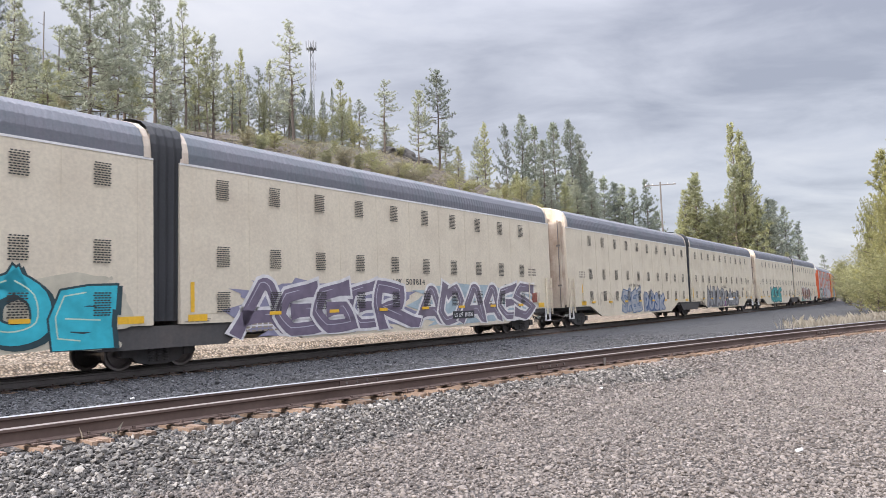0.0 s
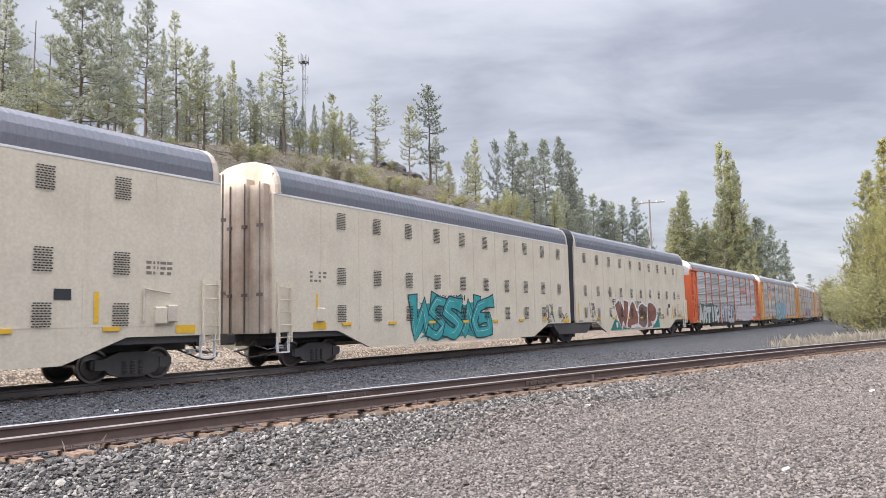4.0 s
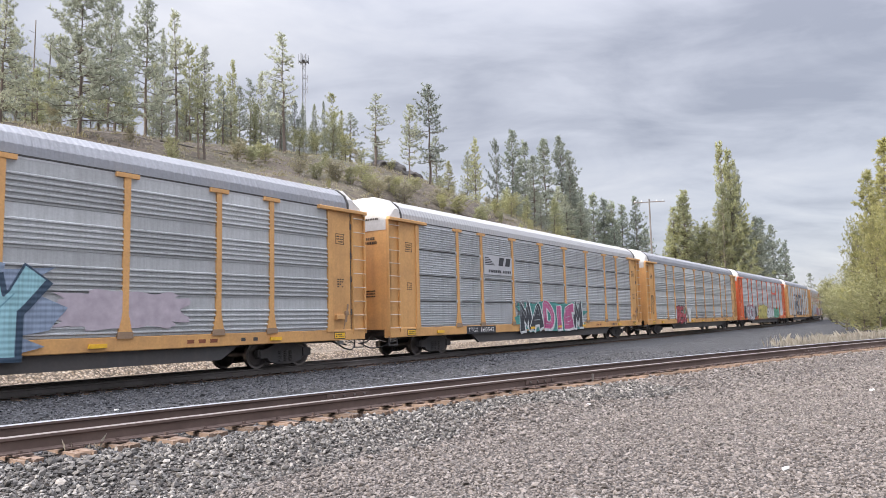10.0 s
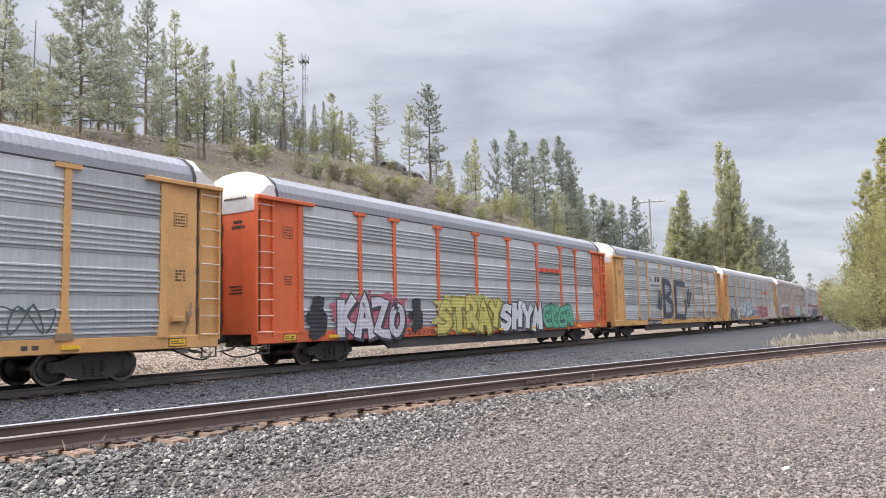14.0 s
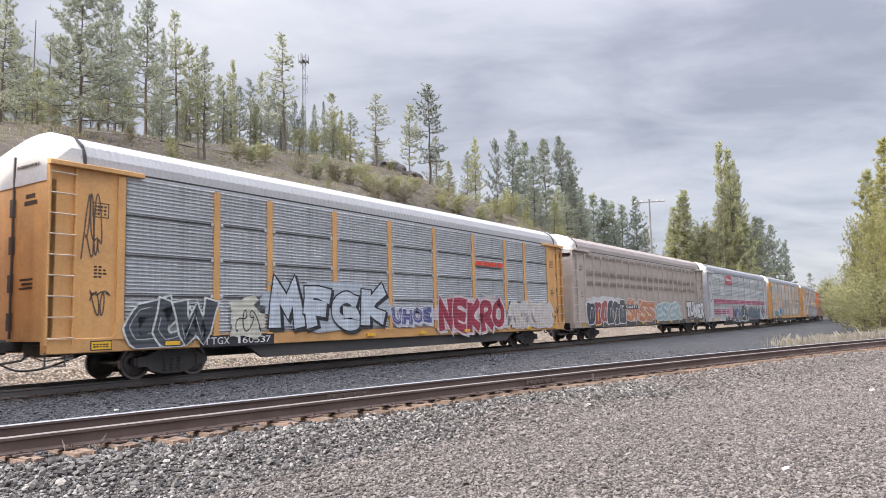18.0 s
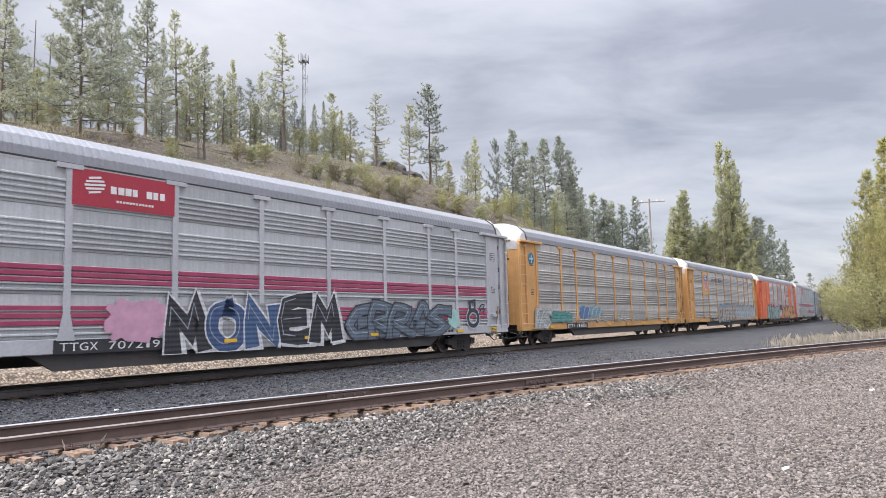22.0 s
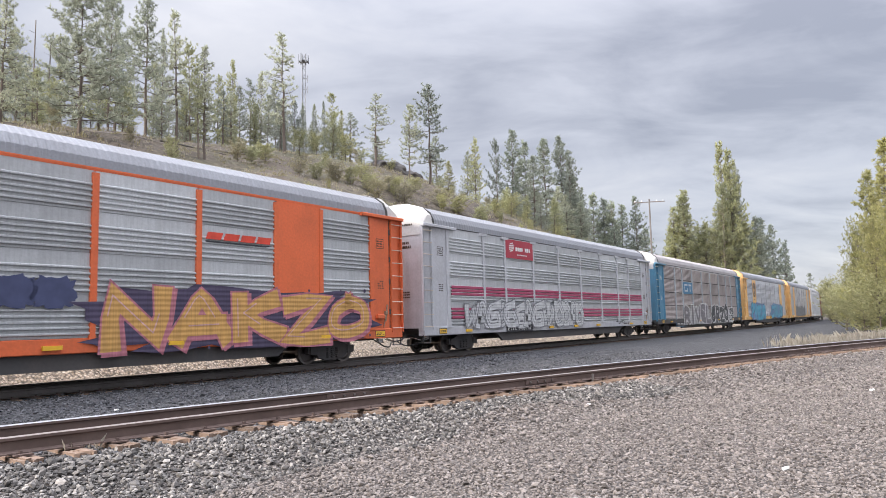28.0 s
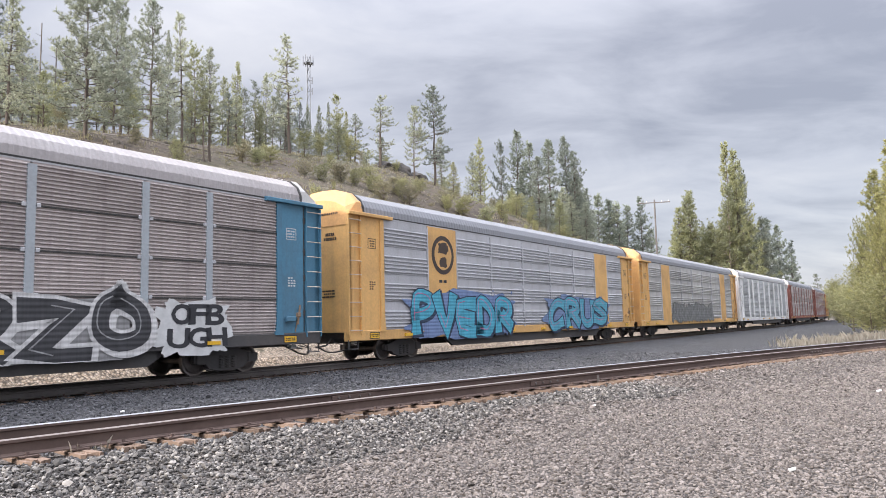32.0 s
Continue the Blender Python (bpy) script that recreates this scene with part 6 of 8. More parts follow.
def wild(car, x0, x1, z0, z1, fill, line, mark, halo=None, seed=0, y=YS, label="", n=None, bold=1.0, rim=0.055):
    """Graffiti that cannot be read: bent, overlapping, outlined strokes with thin inner lines."""
    r = random.Random(seed)
    n = max(3, int(1.15 * n)) if n else max(3, int((x1 - x0) / 0.8))
    d = 0.0025
    step, h = (x1 - x0) / n, z1 - z0
    back = cloud(x0 - 0.1, x1 + 0.1, z0 + 0.02, z1, y, seed, 13) if halo is not None else cloud(x0 + 0.1, x1 - 0.1, z0 + 0.08, z1 - 0.2, y, seed, 11)
    root = part("graffiti", back, sprayed(y, halo or tuple(0.75 * k + 0.25 * j for k, j in zip(fill, line))), car, label or "sprayed graffiti")
    for i in range(n):
        shape = BENT[r.randrange(len(BENT))]
        ox, oz = x0 + (i - 0.12) * step + r.uniform(-0.08, 0.05), z0 + 0.09 * h + r.uniform(-0.03, 0.03) * h
        sx, sz, lean = step * r.uniform(1.1, 1.45), h * r.uniform(0.76, 0.86), r.uniform(-0.25, 0.25)
        key = [Vector((ox + (u + lean * (v - 0.5)) * sx, oz + v * sz)) for u, v in shape]
        pts = []
        for k in range(len(key) - 1):                # rounded corners
            p0, p1, p2, p3 = key[max(k - 1, 0)], key[k], key[k + 1], key[min(k + 2, len(key) - 1)]
            for t in (0.0, 0.25, 0.5, 0.75):
                pts.append(p1.lerp(p2, t) + (p2 - p0) * 0.10 * t * (1 - t) - (p3 - p1) * 0.10 * t * (1 - t))
        pts.append(key[-1])
        w = bold * min(step * 0.17, h * 0.12) * r.uniform(0.85, 1.2)
        yy = y - d * (1 + 3 * (i % 3))
        part("letter_outline", band(pts, w + rim, yy, z0 - 0.03), sprayed(y, line), root)
        part("letter", band(pts, w, yy - d, z0), sprayed(y, fill), root)
        shift = Vector((-0.35, 0.3)) * w
        part("letter_line", ribbon([p + shift for p in pts[2:-3]], 0.014, yy - 1.6 * d, z0), sprayed(y, mark), root)
    return root


def scrawl(car, x0, x1, z0, z1, col, seed, y=YS, n=7):
    """A thin sprayed tag: looping strokes."""
    r = random.Random(seed)
    p1, p2, p3 = r.uniform(0, 6), r.uniform(0, 6), r.uniform(0, 6)
    pts = []
    for i in range(n * 10):
        t = i / (n * 10 - 1)
        u = 0.12 + 0.76 * t + 0.13 * math.sin(n * 3.7 * t + p3)
        v = 0.5 + 0.30 * math.sin(n * 2.7 * t + p1) + 0.17 * math.sin(n * 5.3 * t + p2)
        pts.append(Vector((x0 + (x1 - x0) * u, z0 + (z1 - z0) * v)))
    b = band(pts, 0.017, y, 0.4, 0)
    part("graffiti_tag", b, flat(*col), car, "thin sprayed tag")


def shield(car, x, z0, z1, y):
    """Shield sign: blue head, red and white stripes."""
    w, h = (z1 - z0) * 0.44, z1 - z0

    def outline(k, yy, lo=0.0, hi=1.0):
        pts = [(-0.80, 0.93), (-0.4, 0.90), (0, 1.0), (0.4, 0.90), (0.80, 0.93), (1.0, 0.78), (0.90, 0.60), (1.0, 0.40), (0.88, 0.18), (0.5, 0.07), (0, 0.0), (-0.5, 0.07), (-0.88, 0.18), (-1.0, 0.40), (-0.90, 0.60), (-1.0, 0.78)]
        vs = [(x + u * w * k, yy, z0 + h * (0.5 + (min(hi, max(lo, v)) - 0.5) * k)) for u, v in pts]
        return Build().add(vs, [tuple(range(len(vs)))])
    s = part("shield_sign", outline(1.0, y), WHITE, car, "shield sign in red, white and blue")
    part("blue_field", outline(0.92, y - 0.004, 0.58, 1.0), flat(0.02, 0.07, 0.32), s)
    b = Build()
    for i in range(7):
        u = x + (-0.72 + 0.24 * i) * w
        lo = z0 + h * (0.15 if abs(i - 3) > 2 else 0.09)
        b.box(u - 0.055 * w, u + 0.055 * w, y - 0.007, y - 0.004, lo, z0 + h * 0.56)
    part("red_stripes", b, flat(0.50, 0.03, 0.05), s)
    bars(s, "lettering", WHITE, x - 0.62 * w, x + 0.62 * w, z0 + 0.62 * h, z0 + 0.88 * h, y - 0.008, 2, 6, 3)


def pieces(name, build, mat, parent, label=""):
    """Every face of a flat emblem as a part of its own; gives the first."""
    made = [part(name, Build().add([build.v[i] for i in f], [tuple(range(len(f)))]), mat, parent, label) for f in build.f]
    return made[0]


def logo_bar(car, x0, x1, z):
    """Railway emblem drawn as plain slanted red shapes over a dark line."""
    b = Build()
    n = 4
    for i in range(n):
        u, w = x0 + (x1 - x0) * i / n, (x1 - x0) / n * 0.86
        b.add([(u, YB - 0.004, z), (u + w, YB - 0.004, z), (u + w + 0.08, YB - 0.004, z + 0.2), (u + 0.08, YB - 0.004, z + 0.2)], [(0, 1, 2, 3)])
    e = pieces("emblem_piece", b, flat(0.62, 0.06, 0.03), car, "slanted red emblem piece over a dark stripe")
    part("emblem_stripe", Build().add([(x0, YB - 0.004, z - 0.09), (x1 - 0.25, YB - 0.004, z - 0.09), (x1, YB - 0.004, z - 0.04), (x0, YB - 0.004, z - 0.04)], [(0, 1, 2, 3)]), flat(*INK), e)


def horse_logo(car, x0, x1, z0, z1):
    """Railway emblem drawn as plain slanted bars and a line of small bars."""
    h = z1 - z0
    plate(car, "emblem_panel", SILVER, x0 - 0.08, x1 + 0.08, z0 - 0.06, z1 + 0.08, YB, "pale panel behind the emblem")
    b = Build()
    for i in range(5):
        z = z0 + h * (0.5 + 0.1 * i)
        b.add([(x0, YB - 0.008, z), (x0 + 0.9 - 0.12 * i, YB - 0.008, z), (x0 + 0.86 - 0.12 * i, YB - 0.008, z + 0.05 * h), (x0, YB - 0.008, z + 0.05 * h)], [(0, 1, 2, 3)])
    for u in (0.5, 0.76):
        a = x0 + (x1 - x0) * u
        b.add([(a, YB - 0.008, z0 + 0.5 * h), (a + 0.42, YB - 0.008, z0 + 0.5 * h), (a + 0.55, YB - 0.008, z0 + h), (a + 0.13, YB - 0.008, z0 + h)], [(0, 1, 2, 3)])
    pieces("emblem_piece", b, flat(*INK), car, "dark slanted emblem piece")
    bars(car, "emblem_lettering", flat(*INK), x0, x1, z0, z0 + 0.3 * h, YB - 0.008, 1, 15, 2)


def red_sign(car, x0, x1, z0, z1):
    p = plate(car, "sign", PANEL_RED, x0, x1, z0, z1, YB, "red sign with white shapes", 0.012)
    d = Build()
    for i in range(5):
        z = z0 + (z1 - z0) * (0.34 + 0.1 * i)
        w = 0.26 * math.sin(math.pi * (0.2 + 0.15 * i))
        d.add([(x0 + 0.55 - w, YB - 0.016, z), (x0 + 0.55 + w, YB - 0.016, z + 0.05), (x0 + 0.55 + w, YB - 0.016, z + 0.1), (x0 + 0.55 - w, YB - 0.016, z + 0.05)], [(0, 1, 2, 3)])
    pieces("sign_emblem", d, WHITE, p)
    bars(p, "sign_lettering", WHITE, x0 + 0.95, x1 - 0.25, z0 + 0.34 * (z1 - z0), z0 + 0.72 * (z1 - z0), YB - 0.016, 1, 8, 5)
    bars(p, "small_lettering", WHITE, x0 + 1.1, x1 - 0.6, z0 + 0.16 * (z1 - z0), z0 + 0.27 * (z1 - z0), YB - 0.016, 1, 12, 6)


def stripes(car, z0, z1):
    """Red painted ribs along the side."""
    for i in range(len(BAY_EDGES) - 1):
        x0, x1 = BAY_EDGES[i] + 0.1, BAY_EDGES[i + 1] - 0.1
        for k in range(3):
            z = z0 + (z1 - z0) * (k + 0.12) / 3
            part("red_stripe", cached(("stripe", round(x1 - x0, 2)), lambda: Build().box(-(x1 - x0) / 2, (x1 - x0) / 2, -0.056, 0.0, 0, 0.115, 0.012).mesh("red_stripe")), flat(0.33, 0.05, 0.105), car, at=Matrix.Translation(((x0 + x1) / 2, -SIDE, z)))


def number(car, text, x0, x1, z0=0.71, z1=0.91, light=False):
    """Wagon number on the sill; light: white on a black patch."""
    if light:
        p = plate(car, "number_patch", flat(*INK), x0 - 0.12, x1 + 0.12, z0 - 0.06, z1 + 0.06, YL)
        sign(p, "wagon_number", text, WHITE, x0, x1, z0, z1, YL - 0.008, "white wagon number on black")
    else:
        sign(car, "wagon_number", text, flat(*INK), x0, x1, z0, z1, YL, "dark wagon number")


def mark_tall():
    a0, a1, a2, a3, a4, a5 = A_NAMES
    blk = flat(0.05, 0.05, 0.05)
    for car, n in ((a1, "AOK 501814"), (a2, "AOK 501766"), (a3, "AOK 501766"), (a4, "AOK 501881"), (a5, "AOK 501881")):
        sign(car, "wagon_number", n, blk, -1.95, 0.05, 2.08, 2.31, YA, "dark wagon number on the cream wall")
    graffiti(a0, "KOE", 5.0, 9.7, 0.5, 2.15, (0.03, 0.42, 0.52), (0.02, 0.05, 0.06), (0.50, 0.46, 0.36), 3, YA, (0.45, 0.62, 0.50), label="cyan graffiti letters with dark outlines")
    wild(a1, -8.8, -1.0, 0.5, 2.15, (0.15, 0.12, 0.17), (0.64, 0.62, 0.62), (0.42, 0.40, 0.46), (0.24, 0.23, 0.32), 5, YA, "purple and navy graffiti with white outlines", 5, 0.9, 0.10)
    wild(a1, -0.4, 8.6, 0.5, 2.1, (0.17, 0.14, 0.18), (0.66, 0.64, 0.62), (0.42, 0.40, 0.46), (0.34, 0.42, 0.46), 6, YA, "purple and teal graffiti with white outlines", 6, 0.9, 0.10)
    number(a1, "LD LMT 111500", 1.95, 3.3, 0.80, 0.98, True)
    scrawl(a2, -7.2, -5.6, 0.75, 1.9, (0.45, 0.39, 0.32), 31, YA, 4)
    scrawl(a2, -5.8, -4.0, 0.75, 1.9, (0.45, 0.39, 0.32), 32, YA, 5)
    wild(a2, -3.0, 0.1, 0.5, 2.0, (0.36, 0.37, 0.39), (0.05, 0.12, 0.25), (0.06, 0.14, 0.30), None, 8, YA, "grey graffiti with blue outlines", 4)
    graffiti(a2, "POSK", 0.6, 4.7, 0.5, 1.75, (0.34, 0.36, 0.40), (0.04, 0.09, 0.22), None, 9, YA, (0.07, 0.14, 0.30), label="grey graffiti letters with blue outlines")
    graffiti(a3, "MIAR", -6.4, -1.0, 0.5, 2.1, (0.27, 0.27, 0.28), (0.10, 0.10, 0.11), None, 11, YA, (0.40, 0.40, 0.41), label="grey graffiti letters")
    graffiti(a3, "PAGS", -0.5, 4.2, 0.5, 1.85, (0.25, 0.25, 0.26), (0.09, 0.09, 0.10), None, 12, YA, (0.42, 0.42, 0.43), label="grey graffiti letters")
    part("graffiti", cloud(-1.1, -0.1, 0.5, 0.95, YA + 0.004, 4), flat(0.30, 0.06, 0.26), a3, "purple sprayed drips")
    plate(a3, "white_strip", WHITE, 0.6, 2.1, 1.0, 1.2, YA - 0.02, "whitewashed strip with small writing")
    wild(a4, -3.6, 1.8, 0.5, 2.2, (0.03, 0.30, 0.30), (0.02, 0.04, 0.05), (0.30, 0.55, 0.52), None, 13, YA, "teal graffiti with black outlines", 5)
    scrawl(a4, 7.6, 8.7, 0.95, 2.1, INK, 3, YA, 9)
    scrawl(a4, 9.5, 10.4, 1.0, 1.6, INK, 5, YA, 6)
    scrawl(a5, -8.8, -7.9, 1.2, 2.2, INK, 7, YA, 8)
    g = part("graffiti", Build().add([(-5.7, YA, 0.48), (-3.9, YA, 1.9), (-3.4, YA, 2.1), (-2.2, YA, 1.9), (1.6, YA, 2.1), (2.9, YA, 1.5), (3.7, YA, 1.6), (3.9, YA, 0.48)], [tuple(range(8))]), flat(0.015, 0.20, 0.155), a5, "brown and white graffiti on a green ground")
    graffiti(a5, "WASP", -4.5, 3.1, 0.56, 2.3, (0.24, 0.10, 0.065), (0.64, 0.63, 0.61), None, 21, YA - 0.004, (0.09, 0.03, 0.02), 1.35, "brown graffiti letters with broad white edges", {2: (0.19, 0.12, 0.09)}, None, True, 0.13)
    for x, z, k in ((-4.6, 0.8, 0.16), (-2.9, 0.72, 0.12), (-1.0, 0.70, 0.13), (1.4, 0.72, 0.14)):
        part("graffiti_blot", cloud(x - k, x + k, z - k, z + k, YA - 0.02, int(7 + x), 3), flat(0.62, 0.61, 0.59), a5)
    sign(a5, "graffiti_tag", "MFK", blk, -5.3, -4.55, 2.02, 2.4, YA, "thin black tag")
    sign(a5, "graffiti_tag", "CREW", blk, -5.25, -4.65, 1.78, 1.94, YA, "thin black tag")
    for car in (a1, a3, a5):
        plate(car, "data_plate", flat(*INK), 6.1, 6.5, 1.9, 2.15, YA)
        bars(car, "small_writing", flat(0.25, 0.21, 0.17), 3.2, 5.0, 1.05, 1.45, YA, 4, 7, 9)
        part("hand_brake", Build().tube((8.35, -SIDE - 0.05, 2.2), (8.35, -SIDE - 0.05, 1.35), 0.03).tube((8.35, -SIDE - 0.05, 2.2), (9.1, -SIDE - 0.05, 2.1), 0.02).box(9.0, 9.25, -SIDE - 0.14, -SIDE, 1.35, 1.8, 0.03), END_CREAM, car)
    for car in (a0, a2, a4):
        plate(car, "edge_reflector", REFLECT, 9.75, 10.45, 1.06, 1.24, YA)
        plate(car, "edge_reflector", REFLECT, -8.95, -8.87, 1.4, 2.2, YA)
        plate(car, "edge_reflector", REFLECT, -9.1, -8.5, 1.06, 1.28, YA)
    plate(a1, "edge_reflector", REFLECT, -10.5, -9.9, 1.06, 1.24, YA)
    for car in (a1, a3, a5):
        plate(car, "edge_reflector", REFLECT, -10.42, -10.30, 1.3, 2.1, YA)
        bars(car, "small_writing", flat(0.30, 0.25, 0.20), -8.6, -7.1, 0.68, 1.16, YA, 5, 7, 14)
        bars(car, "small_writing", flat(0.30, 0.25, 0.20), -10.6, -9.6, 1.04, 1.14, YA, 2, 6, 15)
        part("weld_line", Build().box(-10.6, 10.5, -SIDE - 0.006, -SIDE, 1.26, 1.275), CREAM, car)
        plate(car, "edge_reflector", REFLECT, 9.3, 9.9, 1.06, 1.28, YA)
        plate(car, "edge_reflector", REFLECT, 7.05, 7.17, 1.35, 2.1, YA)


def mark_racks():
    r = racks
    graffiti(r[1], "ARTIK", -12.0, -5.6, 0.66, 2.15, (0.55, 0.57, 0.56), (0.03, 0.05, 0.045), (0.05, 0.10, 0.075), 31, YS, (0.40, 0.44, 0.42), label="silver graffiti letters on a dark green ground")
    graffiti(r[1], "NTEL", -4.5, 0.7, 0.66, 2.4, (0.48, 0.48, 0.52), (0.04, 0.04, 0.05), None, 32, YS, (0.66, 0.66, 0.68), label="silver and black graffiti letters")
    wild(r[1], 1.9, 9.3, 0.66, 2.1, (0.58, 0.55, 0.56), (0.44, 0.33, 0.38), (0.45, 0.30, 0.38), (0.60, 0.56, 0.56), 33, YS, "faded white and pink graffiti", 6)
    logo_bar(r[1], 4.55, 6.9, 3.55)
    scrawl(r[1], 0.75, 1.3, 1.6, 2.3, INK, 4)
    bars(r[1], "owner_mark", flat(0.22, 0.07, 0.03), 6.0, 6.6, 0.73, 0.91, YL, 1, 3, 4)
    shield(r[2], -8.2, 3.38, 4.86, -SIDE - 0.046)
    sign(r[2], "lettering", "BUILDING AMERICA", flat(*INK), -6.35, -2.1, 4.2, 4.52, YS, "black lettering BUILDING AMERICA")
    graffiti(r[2], "TELLY", -4.3, 2.3, 0.62, 2.7, (0.28, 0.50, 0.55), (0.03, 0.06, 0.10), (0.24, 0.30, 0.40), 41, YS, (0.14, 0.30, 0.36), label="pale blue graffiti letters with dark outlines")
    part("graffiti", cloud(2.6, 6.2, 1.2, 2.1, YB - 0.002, 6), flat(0.42, 0.36, 0.40), r[2], "faded pink sprayed cloud")
    bars(r[2], "faded_writing", flat(0.56, 0.57, 0.57), -7.1, -4.6, 1.25, 1.75, YB - 0.004, 2, 12, 17, "faint white writing on the ribs")
    number(r[2], "TTGX 978768", -7.6, -5.1, light=True)
    bars(r[2], "owner_mark", flat(0.22, 0.07, 0.03), 6.2, 7.3, 0.73, 0.91, YL, 1, 3, 4)
    horse_logo(r[3], -7.0, -4.6, 3.3, 4.05)
    graffiti(r[3], "MADIEM", -3.9, 3.5, 0.62, 1.95, (0.035, 0.04, 0.05), (0.60, 0.62, 0.62), (0.06, 0.27, 0.24), 43, YS, (0.40, 0.42, 0.44), turns={2: (0.50, 0.10, 0.24), 3: (0.50, 0.10, 0.24), 4: (0.45, 0.09, 0.22)}, label="black and pink graffiti letters on a teal cloud")
    number(r[3], "TTGX 160542", -8.5, -6.3, light=True)
    bars(r[3], "owner_mark", flat(0.22, 0.07, 0.03), 5.6, 6.4, 0.73, 0.91, YL, 1, 3, 4)
    g = graffiti(r[4], "HER", -7.1, -4.7, 0.66, 1.95, (0.42, 0.03, 0.05), (0.03, 0.03, 0.03), (0.60, 0.60, 0.60), 51, YS, (0.55, 0.35, 0.36), label="red and green graffiti with white edges")
    part("graffiti_patch", cloud(-5.35, -4.72, 1.35, 1.95, YS - 0.016, 5), flat(0.10, 0.32, 0.18), g)
    part("graffiti", cloud(-4.0, -3.2, 1.3, 1.85, YS, 8, 5), flat(0.66, 0.66, 0.67), r[4], "white sprayed animal head")
    part("graffiti_patch", cloud(-3.85, -3.4, 0.7, 1.45, YS - 0.003, 9, 3), flat(0.66, 0.66, 0.67), r[4])
    for s in (-1, 1):
        part("graffiti_horn", Build().add([(-3.6 + s * 0.35, YS - 0.004, 1.75), (-3.6 + s * 0.85, YS - 0.004, 1.98), (-3.6 + s * 0.4, YS - 0.004, 1.6)], [(0, 1, 2)]), flat(0.66, 0.66, 0.67), r[4])
    scrawl(r[4], 7.6, 9.0, 1.1, 1.95, (0.06, 0.09, 0.09), 6)
    scrawl(r[4], -13.0, -12.2, 1.3, 2.9, (0.16, 0.10, 0.06), 8, -SIDE - 0.012, 8)
    bars(r[4], "owner_mark", flat(0.22, 0.07, 0.03), 4.9, 5.7, 0.73, 0.91, YL, 1, 3, 4)
    graffiti(r[5], "KAZO", -10.4, -6.8, 0.75, 2.1, (0.60, 0.58, 0.62), (0.06, 0.05, 0.06), (0.45, 0.12, 0.16), 61, YS, (0.45, 0.42, 0.50), label="white graffiti letters edged in black and red")
    part("graffiti", cloud(-11.75, -10.95, 0.75, 1.75, YS + 0.004, 4, 3), sprayed(YS, INK), r[5], "black sprayed shape")
    part("graffiti", cloud(-6.25, -5.6, 0.85, 1.8, YS + 0.004, 7, 3), sprayed(YS, INK), r[5], "black sprayed shape")
    for x in (-11.3, -5.95):
        part("graffiti", cloud(x - 0.24, x + 0.24, 1.68, 2.12, YS + 0.002, int(20 + x), 2), sprayed(YS, INK), r[5], "black sprayed blot")
        part("graffiti", cloud(x - 0.55, x - 0.3, 1.2, 1.6, YS + 0.002, int(30 + x), 2), sprayed(YS, INK), r[5], "black sprayed blot")
    graffiti(r[5], "STRAY", -4.5, 0.5, 0.75, 2.15, (0.58, 0.50, 0.12), (0.20, 0.18, 0.05), (0.50, 0.45, 0.13), 62, YS, (0.62, 0.58, 0.30), label="yellow graffiti letters")
    graffiti(r[5], "SHYM", 0.5, 4.7, 0.72, 2.05, (0.66, 0.66, 0.68), (0.05, 0.05, 0.06), None, 63, YS, None, label="white graffiti letters with black outlines")
    wild(r[5], 5.0, 8.5, 0.75, 1.9, (0.10, 0.38, 0.24), (0.03, 0.10, 0.07), (0.35, 0.60, 0.45), None, 64, YS, "green graffiti", 4)
    logo_bar(r[5], 4.55, 7.05, 3.6)
    number(r[5], "302278", -6.6, -4.7)
    horse_logo(r[6], -7.05, -4.65, 3.3, 4.05)
    V = Vector
    big = sprayed(YS, (0.05, 0.057, 0.09))
    part("graffiti", band([V((-3.75, 3.75)), V((-3.7, 1.35))], 0.22, YS, 0.6, 0), big, r[6], "large dark sprayed letter B")
    part("graffiti", band(rounded([V((-3.7, 3.8)), V((-2.4, 3.65)), V((-2.2, 3.0)), V((-3.2, 2.65)), V((-1.9, 2.2)), V((-2.1, 1.35)), V((-3.7, 1.3))]), 0.2, YS - 0.002, 0.6, 0), big, r[6], "large dark sprayed letter B")
    part("graffiti", band([V((1.5, 3.7)), V((-0.85, 3.75)), V((-0.95, 1.2)), V((1.3, 1.15))], 0.22, YS, 0.6, 0), big, r[6], "large dark sprayed open letter")
    part("graffiti", band(rounded([V((1.55, 2.35)), V((1.75, 1.9)), V((1.4, 1.2))]), 0.2, YS - 0.002, 0.6, 0.2), big, r[6], "large dark sprayed open letter")
    for u, v in (((-5.2, 1.9), (-4.8, 2.9)), ((-4.7, 1.8), (-4.35, 2.7)), ((2.25, 2.3), (2.65, 3.25)), ((2.5, 1.95), (3.35, 3.05))):
        part("graffiti", band([V(u), V(v)], 0.13, YS, 0.6, 0.2), big, r[6], "dark sprayed dash")
    for u0, u1, w0, w1, k in ((4.6, 5.5, 1.05, 2.0, 66), (5.3, 6.3, 1.05, 1.85, 67), (6.1, 7.2, 1.1, 1.75, 68), (8.0, 8.8, 1.2, 1.7, 69), (9.5, 10.6, 1.1, 1.85, 70), (10.4, 11.6, 1.1, 1.8, 71)):
        scrawl(r[6], u0, u1, w0, w1, INK, k, YS, 4)
    number(r[6], "TTGX 706989", -7.4, -4.85, light=True)
    bars(r[6], "owner_mark", flat(0.22, 0.07, 0.03), 5.0, 5.8, 0.73, 0.91, YL, 1, 3, 4)
